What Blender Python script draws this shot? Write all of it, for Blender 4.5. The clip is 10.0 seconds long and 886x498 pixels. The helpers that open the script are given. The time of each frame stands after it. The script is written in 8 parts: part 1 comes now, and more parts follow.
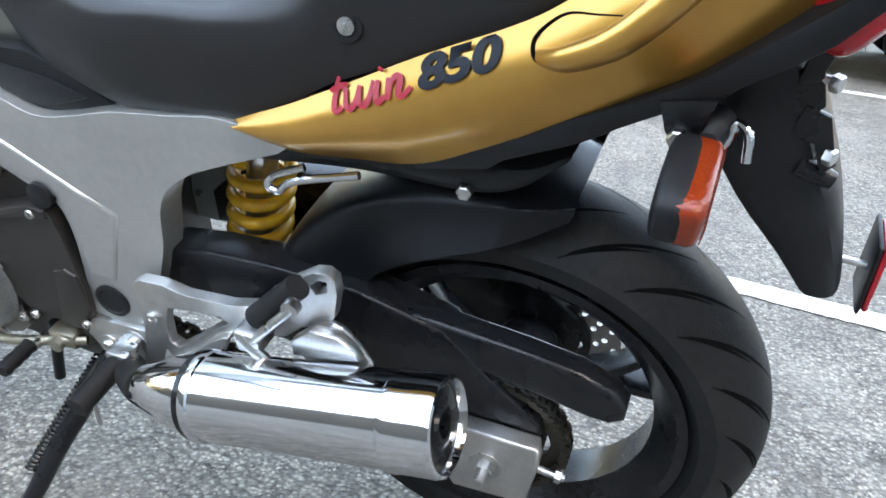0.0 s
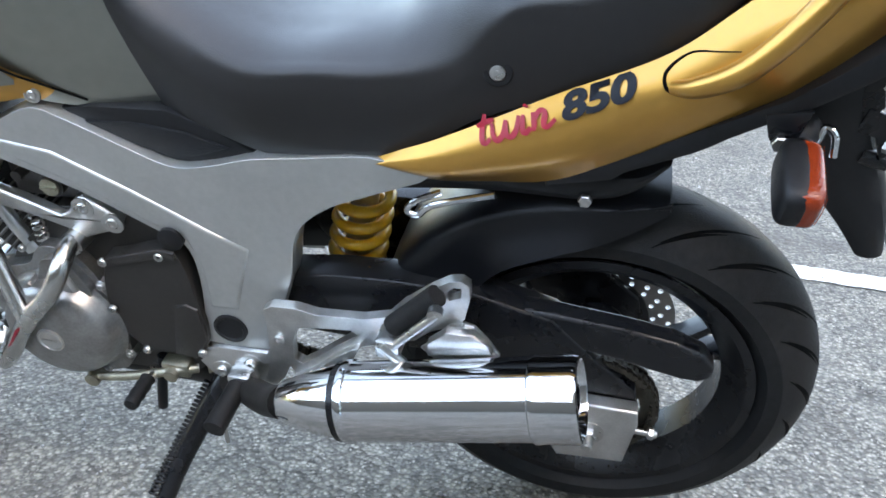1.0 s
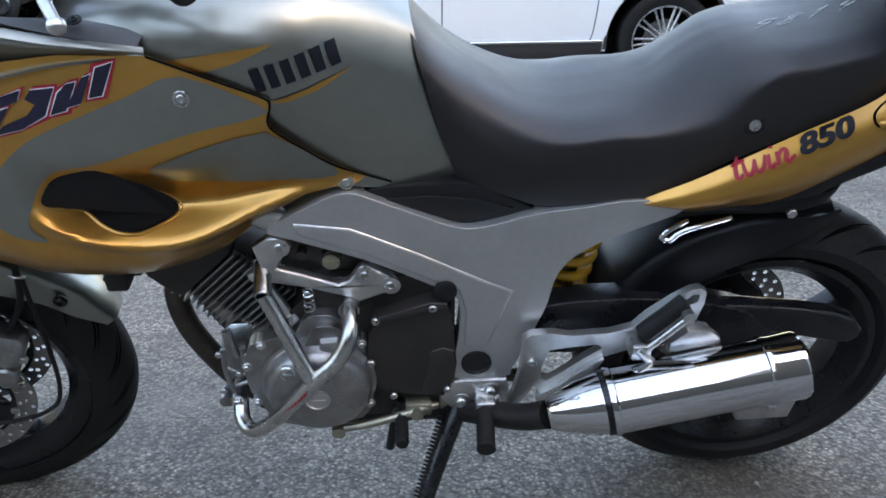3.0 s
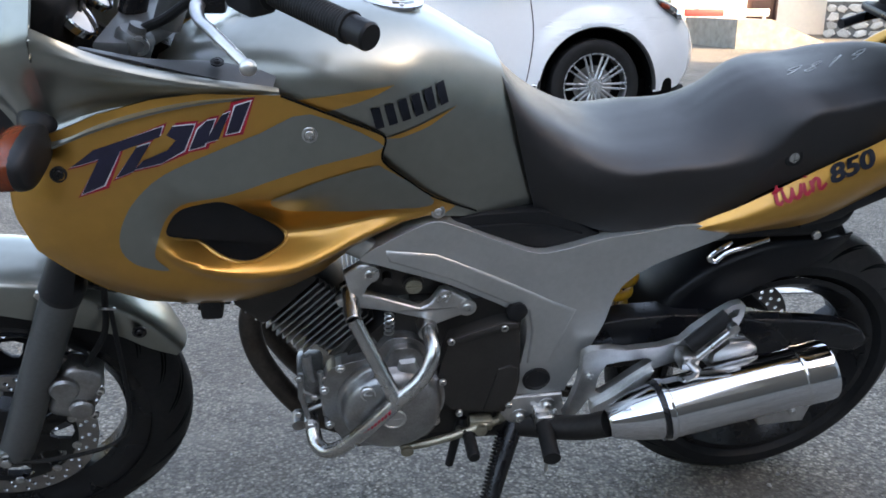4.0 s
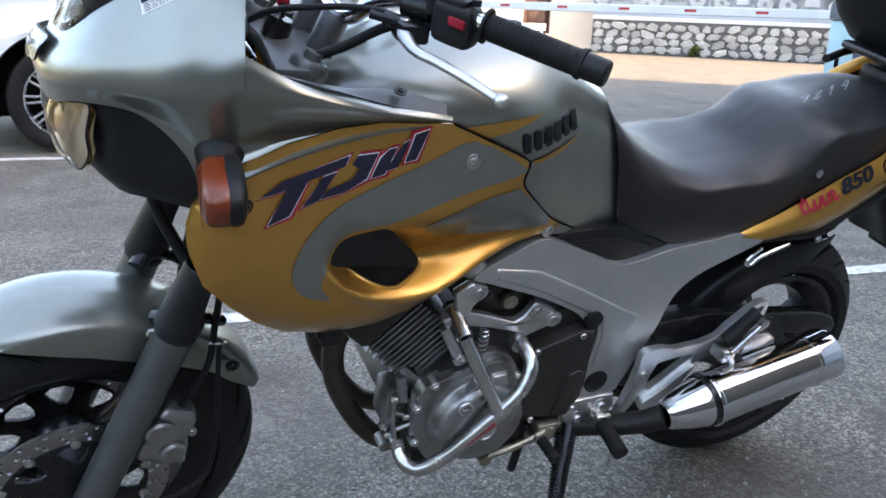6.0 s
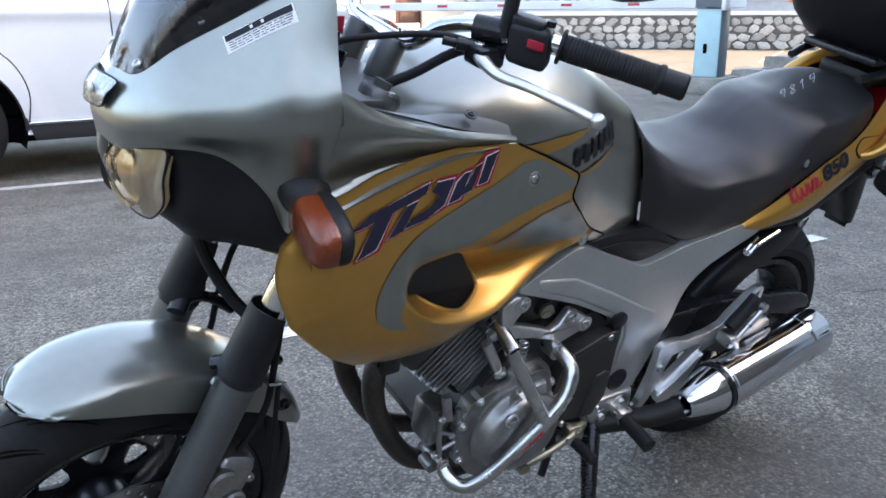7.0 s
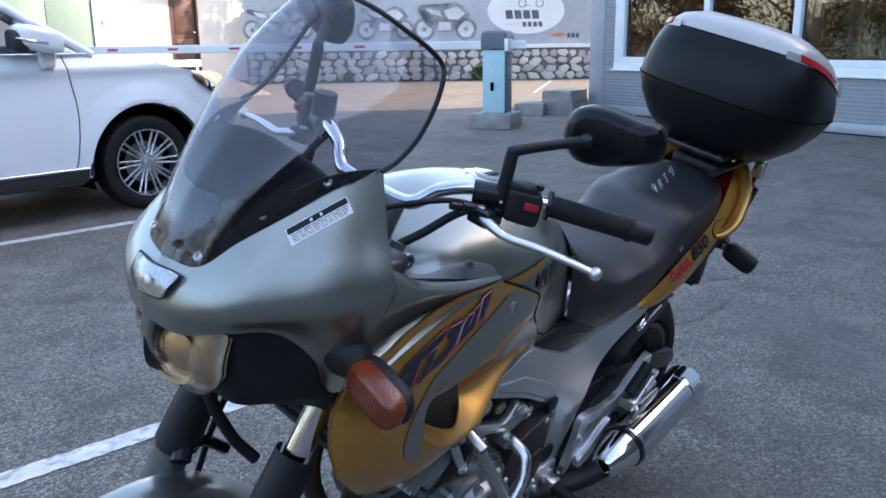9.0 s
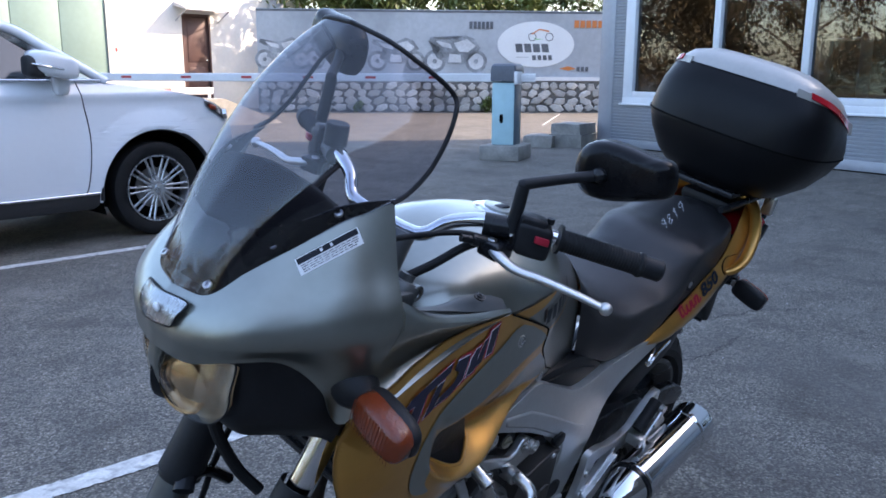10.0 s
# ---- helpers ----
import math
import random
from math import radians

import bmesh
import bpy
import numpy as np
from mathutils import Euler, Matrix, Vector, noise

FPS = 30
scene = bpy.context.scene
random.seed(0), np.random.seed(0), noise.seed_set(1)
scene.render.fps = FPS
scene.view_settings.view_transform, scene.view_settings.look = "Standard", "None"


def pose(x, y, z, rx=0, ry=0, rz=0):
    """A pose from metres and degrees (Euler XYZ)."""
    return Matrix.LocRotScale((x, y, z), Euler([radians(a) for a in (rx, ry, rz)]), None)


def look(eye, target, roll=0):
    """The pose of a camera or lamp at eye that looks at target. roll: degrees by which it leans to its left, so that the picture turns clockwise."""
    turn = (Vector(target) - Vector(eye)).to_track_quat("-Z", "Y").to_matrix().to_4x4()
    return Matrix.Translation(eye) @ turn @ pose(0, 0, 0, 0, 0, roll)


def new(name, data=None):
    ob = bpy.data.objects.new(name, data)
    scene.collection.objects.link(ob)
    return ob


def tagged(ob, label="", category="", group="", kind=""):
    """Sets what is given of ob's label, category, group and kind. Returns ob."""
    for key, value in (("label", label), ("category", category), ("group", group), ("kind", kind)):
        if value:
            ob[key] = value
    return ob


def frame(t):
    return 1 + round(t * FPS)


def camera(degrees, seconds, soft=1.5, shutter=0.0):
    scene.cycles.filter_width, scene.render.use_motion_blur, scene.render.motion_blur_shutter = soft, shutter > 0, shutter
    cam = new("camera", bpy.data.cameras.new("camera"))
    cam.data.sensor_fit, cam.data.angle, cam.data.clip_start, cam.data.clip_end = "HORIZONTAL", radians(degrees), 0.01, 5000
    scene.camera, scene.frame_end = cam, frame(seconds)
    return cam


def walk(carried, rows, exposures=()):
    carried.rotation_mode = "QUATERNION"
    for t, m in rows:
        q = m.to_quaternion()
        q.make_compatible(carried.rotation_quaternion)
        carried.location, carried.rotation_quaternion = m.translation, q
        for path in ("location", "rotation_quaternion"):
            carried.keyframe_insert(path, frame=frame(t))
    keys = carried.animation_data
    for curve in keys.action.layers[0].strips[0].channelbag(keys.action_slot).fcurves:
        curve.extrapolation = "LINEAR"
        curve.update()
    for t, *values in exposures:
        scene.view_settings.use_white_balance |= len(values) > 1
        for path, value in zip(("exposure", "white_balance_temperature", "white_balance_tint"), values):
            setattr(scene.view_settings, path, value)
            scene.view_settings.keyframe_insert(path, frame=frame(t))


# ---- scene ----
cam = camera(56.42, 10.0, soft=1.7)
PATH = [
    (0, (0.218, -1.042, 0.905), (-0.376, 0.695, 0.112), 5.1),
    (0.5, (0.102, -1.099, 0.940), (-0.407, 0.691, 0.206), 2.3),
    (1, (0.011, -1.243, 0.956), (-0.369, 0.560, 0.177), 2.0),
    (1.5, (-0.127, -1.399, 0.998), (-0.341, 0.448, 0.261), 1.7),
    (2, (-0.264, -1.474, 1.026), (-0.374, 0.397, 0.329), -1.4),
    (2.5, (-0.457, -1.486, 1.021), (-0.471, 0.392, 0.332), -1.8),
    (2.7, (-0.520, -1.492, 1.023), (-0.508, 0.386, 0.335), -1.5),
    (3.8, (-0.848, -1.618, 1.039), (-0.586, 0.271, 0.439), 0.2),
    (4, (-0.899, -1.609, 1.038), (-0.603, 0.282, 0.458), 0.1),
    (4.5, (-1.052, -1.530, 1.032), (-0.676, 0.357, 0.486), -0.6),
    (5, (-1.185, -1.490, 1.032), (-0.708, 0.375, 0.492), 0.3),
    (5.2, (-1.243, -1.500, 1.034), (-0.702, 0.347, 0.490), 0.8),
    (6.3, (-1.499, -1.501, 1.069), (-0.619, 0.209, 0.521), 1.8),
    (6.5, (-1.550, -1.466, 1.054), (-0.626, 0.225, 0.519), 1.0),
    (7, (-1.659, -1.367, 1.089), (-0.610, 0.244, 0.538), -0.2),
    (7.5, (-1.781, -1.320, 1.145), (-0.572, 0.164, 0.562), -0.5),
    (8, (-1.905, -1.284, 1.194), (-0.551, 0.059, 0.591), -0.5),
    (8.5, (-1.939, -1.243, 1.272), (-0.520, 0.051, 0.714), -1.0),
    (9, (-1.951, -1.235, 1.290), (-0.508, 0.058, 0.796), -0.6),
    (9.5, (-1.954, -1.237, 1.298), (-0.502, 0.064, 0.856), -0.5),
    (10, (-1.951, -1.229, 1.292), (-0.506, 0.087, 0.869), 0.3),
]
LIGHT = [(0, 4.10, 9380, 12), (1.0, 3.88, 9120, 12), (2.0, 3.24, 8640, 13), (2.5, 3.12, 8560, 14), (4.0, 2.93, 8860, 15), (6.5, 2.98, 8600, 16), (8.0, 2.93, 8040, 15), (9.0, 2.43, 7160, 16), (9.5, 2.39, 7000, 16), (10, 2.17, 6780, 17)]
walk(cam, [(t, look(eye, target, roll)) for t, eye, target, roll in PATH], LIGHT)
from mathutils.bvhtree import BVHTree
from mathutils.geometry import tessellate_polygon


# ---- light ----
world = bpy.data.worlds.new("sky")
scene.world = world
world.use_nodes = True
SUN_AZ, SUN_EL = 125.0, 30.0
wn = world.node_tree.nodes
sky = wn.new("ShaderNodeTexSky")
sky.sky_type, sky.sun_disc = "NISHITA", False
sky.sun_elevation, sky.sun_rotation = radians(SUN_EL), radians(SUN_AZ)
sky.dust_density = 1.4
pale = wn.new("ShaderNodeHueSaturation")
pale.inputs["Saturation"].default_value = 1.15
world.node_tree.links.new(sky.outputs[0], pale.inputs["Color"])
haze = wn.new("ShaderNodeMix")
haze.data_type, haze.blend_type = "RGBA", "ADD"
haze.clamp_result = False
haze.inputs[0].default_value = 1.0
haze.inputs[7].default_value = (0.40, 0.45, 0.53, 1.0)
world.node_tree.links.new(pale.outputs[0], haze.inputs[6])
world.node_tree.links.new(haze.outputs[2], wn["Background"].inputs[0])
wn["Background"].inputs[1].default_value = 0.15
sun = new("sun", bpy.data.lights.new("sun", "SUN"))
sun.data.energy, sun.data.angle, sun.data.color = 2.9, radians(0.6), (1.0, 0.83, 0.64)
sun_way = Vector((math.sin(radians(SUN_AZ)) * math.cos(radians(SUN_EL)), math.cos(radians(SUN_AZ)) * math.cos(radians(SUN_EL)), math.sin(radians(SUN_EL))))
sun.matrix_basis = look(sun_way * 60, (0, 0, 0))


# ---- materials ----
def mat(name, base, rough=0.5, metal=0.0, vary=0.15, scale=30.0, bump=0.0, bscale=200.0, coat=0.0, flake=0.0, rvary=0.15, trans=0.0, ior=1.45, stain=None, island=False, spec=0.5, per_object=False):
    """A procedural surface with grain at two scales."""
    m = bpy.data.materials.new(name)
    m.use_nodes = True
    nt = m.node_tree
    b = nt.nodes["Principled BSDF"]
    co = nt.nodes.new("ShaderNodeTexCoord")

    def grain(sc, detail=4.0):
        n = nt.nodes.new("ShaderNodeTexNoise")
        n.inputs["Scale"].default_value, n.inputs["Detail"].default_value = sc, detail
        nt.links.new(co.outputs["Object"], n.inputs["Vector"])
        return n

    def ranged(src, lo, hi, a=0.3, c=0.7):
        r = nt.nodes.new("ShaderNodeMapRange")
        r.inputs[1].default_value, r.inputs[2].default_value, r.inputs[3].default_value, r.inputs[4].default_value = a, c, lo, hi
        nt.links.new(src, r.inputs[0])
        return r.outputs[0]

    big, fine = grain(scale), grain(scale * 9)
    add = nt.nodes.new("ShaderNodeMath")
    add.operation = "MULTIPLY"
    nt.links.new(ranged(big.outputs[0], 1 - vary, 1 + vary), add.inputs[0])
    nt.links.new(ranged(fine.outputs[0], 1 - vary * 0.6, 1 + vary * 0.6), add.inputs[1])
    value = add.outputs[0]
    if island or per_object:
        src = nt.nodes.new("ShaderNodeObjectInfo").outputs["Random"] if per_object else nt.nodes.new("ShaderNodeNewGeometry").outputs["Random Per Island"]
        again = nt.nodes.new("ShaderNodeMath")
        again.operation = "MULTIPLY"
        nt.links.new(value, again.inputs[0])
        nt.links.new(ranged(src, 0.72, 1.28, 0.0, 1.0), again.inputs[1])
        value = again.outputs[0]
    mix = nt.nodes.new("ShaderNodeMix")
    mix.data_type, mix.blend_type = "RGBA", "MULTIPLY"
    mix.inputs[0].default_value = 1.0
    mix.inputs[6].default_value = (*base, 1)
    nt.links.new(value, mix.inputs[7])
    colour = mix.outputs[2]
    if stain:
        sc, amount, tint = stain
        s = grain(sc, 6.0)
        mx = nt.nodes.new("ShaderNodeMix")
        mx.data_type = "RGBA"
        nt.links.new(ranged(s.outputs[0], 0.0, amount, 0.5, 0.68), mx.inputs[0])
        nt.links.new(colour, mx.inputs[6])
        mx.inputs[7].default_value = (*tint, 1)
        colour = mx.outputs[2]
    nt.links.new(colour, b.inputs["Base Color"])
    nt.links.new(ranged(big.outputs[0], max(rough * (1 - rvary), 0.01), min(rough * (1 + rvary) + 0.01, 1.0)), b.inputs["Roughness"])
    b.inputs["Metallic"].default_value = metal
    b.inputs["Coat Weight"].default_value = coat
    b.inputs["Coat Roughness"].default_value = 0.13
    b.inputs["Specular IOR Level"].default_value = spec
    if trans:
        b.inputs["Transmission Weight"].default_value = trans
    b.inputs["IOR"].default_value = ior
    if bump:
        n = grain(bscale, 3.0)
        bp = nt.nodes.new("ShaderNodeBump")
        bp.inputs["Strength"].default_value, bp.inputs["Distance"].default_value = min(bump, 1.0), 0.002 * max(bump, 1.0)
        nt.links.new(n.outputs[0], bp.inputs["Height"])
        nt.links.new(bp.outputs[0], b.inputs["Normal"])
    if flake:
        v = nt.nodes.new("ShaderNodeTexVoronoi")
        v.inputs["Scale"].default_value = 1800.0
        nt.links.new(co.outputs["Object"], v.inputs["Vector"])
        nm = nt.nodes.new("ShaderNodeBump")
        nm.inputs["Strength"].default_value, nm.inputs["Distance"].default_value = flake, 0.0004
        nt.links.new(v.outputs["Distance"], nm.inputs["Height"])
        nt.links.new(nm.outputs[0], b.inputs["Normal"])
    return m


GOLD = mat("gold_paint", (0.56, 0.285, 0.062), 0.36, 0.86, 0.06, 6, coat=0.6, flake=0.03)
SILVER = mat("silver_green_paint", (0.255, 0.265, 0.24), 0.33, 0.9, 0.05, 6, coat=0.7, flake=0.015)
FRAME = mat("silver_frame_paint", (0.46, 0.47, 0.46), 0.32, 0.70, 0.06, 12, coat=0.3, flake=0.02)
ALU = mat("cast_aluminium", (0.60, 0.60, 0.59), 0.36, 0.95, 0.10, 40, bump=0.12, bscale=500)
CRASH = mat("crash_bar_steel", (0.50, 0.50, 0.49), 0.24, 1.0, 0.12, 20, bump=0.12, bscale=300, stain=(14, 0.4, (0.2, 0.19, 0.18)))
ENGINE = mat("engine_alloy", (0.33, 0.33, 0.328), 0.34, 0.92, 0.16, 25, bump=0.2, bscale=400, stain=(18, 0.5, (0.16, 0.14, 0.12)))
CHROME = mat("chrome", (0.66, 0.675, 0.70), 0.08, 1.0, 0.02, 10, rvary=0.3)
STEEL = mat("bolt_steel", (0.55, 0.55, 0.54), 0.3, 1.0, 0.15, 60)
BLACKP = mat("black_plastic", (0.011, 0.0115, 0.013), 0.45, 0.0, 0.2, 20, bump=0.15, bscale=900, spec=0.3)
BLACKM = mat("black_enamel", (0.009, 0.0095, 0.011), 0.26, 0.0, 0.2, 12, rvary=0.3, spec=0.38)
HUGGER = mat("black_hugger_plastic", (0.007, 0.0075, 0.009), 0.34, 0.0, 0.2, 14, bump=0.08, bscale=700, spec=0.28)
GRILLE = mat("textured_black_plastic", (0.006, 0.007, 0.009), 0.4, 0.0, 0.2, 30, bump=0.9, bscale=500, spec=0.35)
VINYL = mat("seat_vinyl", (0.014, 0.0135, 0.0145), 0.45, 0.0, 0.12, 9, bump=0.2, bscale=700, rvary=0.15, spec=0.55)
RUBBER = mat("tyre_rubber", (0.014, 0.014, 0.0145), 0.55, 0.0, 0.25, 10, bump=0.3, bscale=500, stain=(9, 0.12, (0.05, 0.046, 0.042)), spec=0.2)
# near-black that stands in for the shade in grooves, gaps and recesses
DARK = mat("recess_shade", (0.0015, 0.0015, 0.0015), 0.8, spec=0.1)
BROWN = mat("dark_cover_paint", (0.035, 0.032, 0.030), 0.40, 0.3, 0.15, 20, bump=0.2, bscale=600)
PIPE = mat("scorched_pipe", (0.07, 0.058, 0.050), 0.5, 0.7, 0.3, 15, stain=(12, 0.7, (0.07, 0.045, 0.03)))
PIPE_D = mat("near_black_pipe", (0.022, 0.020, 0.019), 0.5, 0.5, 0.3, 15)
SPRING = mat("yellow_spring_enamel", (0.72, 0.36, 0.02), 0.32, 0.0, 0.12, 30, coat=0.3, stain=(30, 0.35, (0.2, 0.1, 0.02)))
AMBER = mat("amber_lens", (0.24, 0.026, 0.006), 0.2, 0.0, 0.05, 20, coat=0.12, bump=0.5, bscale=250)
AMBER_F = mat("dark_amber_lens", (0.16, 0.028, 0.008), 0.2, 0.0, 0.05, 20, coat=0.2, bump=0.5, bscale=250)
REDL = mat("red_lens", (0.45, 0.01, 0.02), 0.12, 0.0, 0.05, 20, coat=0.5)
REDI = mat("red_ink", (0.36, 0.010, 0.028), 0.4, 0.0, 0.05, 20)
INK = mat("black_ink", (0.008, 0.010, 0.016), 0.4, 0.0, 0.1, 20, spec=0.25)
NAVY = mat("navy_ink", (0.012, 0.012, 0.028), 0.35, 0.0, 0.3, 40)
WHITE_P = mat("white_sticker", (0.75, 0.76, 0.76), 0.4, 0.0, 0.03, 20)
FORK = mat("fork_leg_paint", (0.115, 0.12, 0.12), 0.4, 0.6, 0.1, 15)
DISC = mat("brake_disc_steel", (0.35, 0.34, 0.33), 0.33, 1.0, 0.12, 30)
CHAIN = mat("oily_chain", (0.06, 0.055, 0.045), 0.4, 0.8, 0.3, 60)
ZINC = mat("zinc_steel", (0.36, 0.34, 0.27), 0.42, 0.9, 0.2, 40)
REFLECT = mat("lamp_reflector", (0.90, 0.80, 0.64), 0.12, 0.85, 0.05, 20)


def glass(name, tint, rough=0.0, alpha=0.25):
    """Thin glazing: a clear sheet with a glossy face."""
    m = bpy.data.materials.new(name)
    m.use_nodes = True
    nt = m.node_tree
    out = nt.nodes["Material Output"]
    tr, gl, mx, fr = nt.nodes.new("ShaderNodeBsdfTransparent"), nt.nodes.new("ShaderNodeBsdfGlossy"), nt.nodes.new("ShaderNodeMixShader"), nt.nodes.new("ShaderNodeLayerWeight")
    tr.inputs[0].default_value = (*tint, 1)
    gl.inputs[1].default_value = rough
    fr.inputs[0].default_value = 0.5
    power, gain = nt.nodes.new("ShaderNodeMath"), nt.nodes.new("ShaderNodeMath")
    power.operation, gain.operation = "POWER", "MULTIPLY_ADD"
    power.inputs[1].default_value = 4.0
    gain.inputs[1].default_value, gain.inputs[2].default_value = 0.85, alpha
    nt.links.new(fr.outputs["Facing"], power.inputs[0])
    nt.links.new(power.outputs[0], gain.inputs[0])
    nt.links.new(gain.outputs[0], mx.inputs[0])
    nt.links.new(tr.outputs[0], mx.inputs[1])
    nt.links.new(gl.outputs[0], mx.inputs[2])
    nt.links.new(mx.outputs[0], out.inputs[0])
    return m


SCREEN = glass("smoked_screen", (0.58, 0.58, 0.64), 0.0, 0.07)
CLEAR = glass("clear_lens", (0.95, 0.95, 0.94), 0.02, 0.06)
PANE = glass("window_pane", (0.42, 0.45, 0.46), 0.0, 0.10)


# ---- building helpers ----
def part(name, bm, material, parent=None, label="", sharp=35.0, smooth=True):
    """Links a bmesh as one mesh object under a thing or a part."""
    bmesh.ops.remove_doubles(bm, verts=bm.verts, dist=1e-5)
    bmesh.ops.recalc_face_normals(bm, faces=bm.faces)
    for f in bm.faces:
        f.smooth = smooth
    for e in bm.edges:
        e.smooth = not (len(e.link_faces) == 2 and e.calc_face_angle(0) > radians(sharp))
    me = bpy.data.meshes.new(name)
    bm.to_mesh(me)
    bm.free()
    me.materials.append(material)
    ob = new(name, me)
    if parent:
        ob.parent = parent
    if label:
        ob["label"] = label
    return ob


def weigh(ob):
    """Lets the large faces of a bevelled part rule its shading."""
    me = ob.data
    ways = [Vector() for _ in me.vertices]
    for p in me.polygons:
        for i in p.vertices:
            ways[i] += p.normal * p.area
    me.normals_split_custom_set_from_vertices([w.normalized() if w.length else Vector((0, 0, 1)) for w in ways])
    return ob


def join(*bms):
    """One bmesh from several."""
    out = bms[0]
    for b in bms[1:]:
        me = bpy.data.meshes.new("tmp")
        b.to_mesh(me)
        b.free()
        out.from_mesh(me)
        bpy.data.meshes.remove(me)
    return out


def flip(bm, axis=1):
    """The mirror image of a bmesh across the middle plane."""
    out = bm.copy()
    for v in out.verts:
        v.co[axis] = -v.co[axis]
    bmesh.ops.reverse_faces(out, faces=out.faces)
    return out


def both(bm):
    out = join(bm, flip(bm))
    bmesh.ops.remove_doubles(out, verts=out.verts, dist=2e-5)
    return out


def moved(bm, m):
    bmesh.ops.transform(bm, matrix=m, verts=bm.verts)
    return bm


def spline(pts, n):
    """n+1 points of a smooth curve through pts."""
    P = [Vector(p) for p in pts]
    k = len(P) - 1
    out = []
    for i in range(n + 1):
        s = i / n * k
        j = min(int(s), k - 1)
        u = s - j
        b, c = P[j], P[j + 1]
        a = P[j - 1] if j else b * 2 - c
        d = P[j + 2] if j + 2 <= k else c * 2 - b
        out.append(0.5 * ((2 * b) + (c - a) * u + (2 * a - 5 * b + 4 * c - d) * u * u + (3 * b - a - 3 * c + d) * u ** 3))
    return out


def even_spline(pts, n):
    """As spline(), but its bends follow the distances between the points, so that uneven spacing makes no folds."""
    P = [Vector(p) for p in pts]
    k = len(P) - 1
    gap = [max((b - a).length, 1e-4) for a, b in zip(P, P[1:])]
    slope = [(b - a) / g for a, b, g in zip(P, P[1:], gap)]
    way = [slope[0]] + [(slope[i - 1] * gap[i] + slope[i] * gap[i - 1]) / (gap[i - 1] + gap[i]) for i in range(1, k)] + [slope[-1]]
    out = []
    for i in range(n + 1):
        j = min(int(i / n * k), k - 1)
        u = i / n * k - j
        a, b, c, d = 2 * u ** 3 - 3 * u * u + 1, u ** 3 - 2 * u * u + u, 3 * u * u - 2 * u ** 3, u ** 3 - u * u
        out.append(P[j] * a + way[j] * (gap[j] * b) + P[j + 1] * c + way[j + 1] * (gap[j] * d))
    return out


def sheet(rows, nu, nv, even=False):
    """A smooth sheet through rows of control points: nu steps along a row, nv across rows."""
    curve = even_spline if even else spline
    wide = [curve(r, nu) for r in rows]
    cols = [curve([w[i] for w in wide], nv) for i in range(nu + 1)]
    bm = bmesh.new()
    g = [[bm.verts.new(c) for c in col] for col in cols]
    for i in range(nu):
        for j in range(nv):
            bm.faces.new((g[i][j], g[i + 1][j], g[i + 1][j + 1], g[i][j + 1]))
    return bm


def thick(bm, t):
    """Gives a sheet thickness."""
    bmesh.ops.remove_doubles(bm, verts=bm.verts, dist=2e-5)
    bmesh.ops.recalc_face_normals(bm, faces=bm.faces)
    bmesh.ops.solidify(bm, geom=bm.faces[:], thickness=t)
    return bm


def tube(pts, r, seg=12, n=0, caps=True, flat=1.0):
    """A round bar along a smooth path; r is one radius or a list along it."""
    P = spline(pts, n) if n else [Vector(p) for p in pts]
    m = len(P)
    rs = [r] * m if not isinstance(r, (list, tuple)) else [float(np.interp(i / (m - 1), np.linspace(0, 1, len(r)), r)) for i in range(m)]
    bm = bmesh.new()
    rings, side = [], None
    for i, p in enumerate(P):
        way = (P[min(i + 1, m - 1)] - P[max(i - 1, 0)]).normalized()
        if side is None:
            side = way.cross(Vector((0.12, 0.35, 0.93)))
            side = side.normalized() if side.length > 1e-3 else way.orthogonal().normalized()
        side = (side - way * side.dot(way)).normalized()
        up = way.cross(side)
        rings.append([bm.verts.new(p + rs[i] * (math.cos(a) * side + flat * math.sin(a) * up)) for a in (2 * math.pi * k / seg for k in range(seg))])
    for a, b in zip(rings, rings[1:]):
        for k in range(seg):
            bm.faces.new((a[k], a[(k + 1) % seg], b[(k + 1) % seg], b[k]))
    if caps:
        bm.faces.new(rings[0])
        bm.faces.new(rings[-1])
    return bm


def lathe(profile, seg=48, centre=(0, 0, 0), axis=(0, 1, 0), closed=False, caps=True):
    """Turns (along, radius) pairs about an axis through centre."""
    bm = bmesh.new()
    q = Vector((0, 0, 1)).rotation_difference(Vector(axis).normalized())
    rings = []
    for h, r in profile:
        rings.append([bm.verts.new(Vector(centre) + q @ Vector((r * math.cos(a), r * math.sin(a), h))) for a in (2 * math.pi * k / seg for k in range(seg))])
    pairs = list(zip(rings, rings[1:])) + ([(rings[-1], rings[0])] if closed else [])
    for a, b in pairs:
        for k in range(seg):
            bm.faces.new((a[k], a[(k + 1) % seg], b[(k + 1) % seg], b[k]))
    if not closed and caps:
        for ring, (h, r) in ((rings[0], profile[0]), (rings[-1], profile[-1])):
            if r > 1e-4:
                bm.faces.new(ring)
    bmesh.ops.remove_doubles(bm, verts=bm.verts, dist=1e-6)
    return bm


def block(x0, x1, y0, y1, z0, z1, bevel=0.0, seg=2):
    bm = bmesh.new()
    bmesh.ops.create_cube(bm, size=1.0)
    for v in bm.verts:
        v.co = Vector((x0 + (v.co.x + 0.5) * (x1 - x0), y0 + (v.co.y + 0.5) * (y1 - y0), z0 + (v.co.z + 0.5) * (z1 - z0)))
    if bevel:
        bmesh.ops.bevel(bm, geom=bm.edges[:], offset=bevel, segments=seg, profile=0.5, affect="EDGES")
    return bm


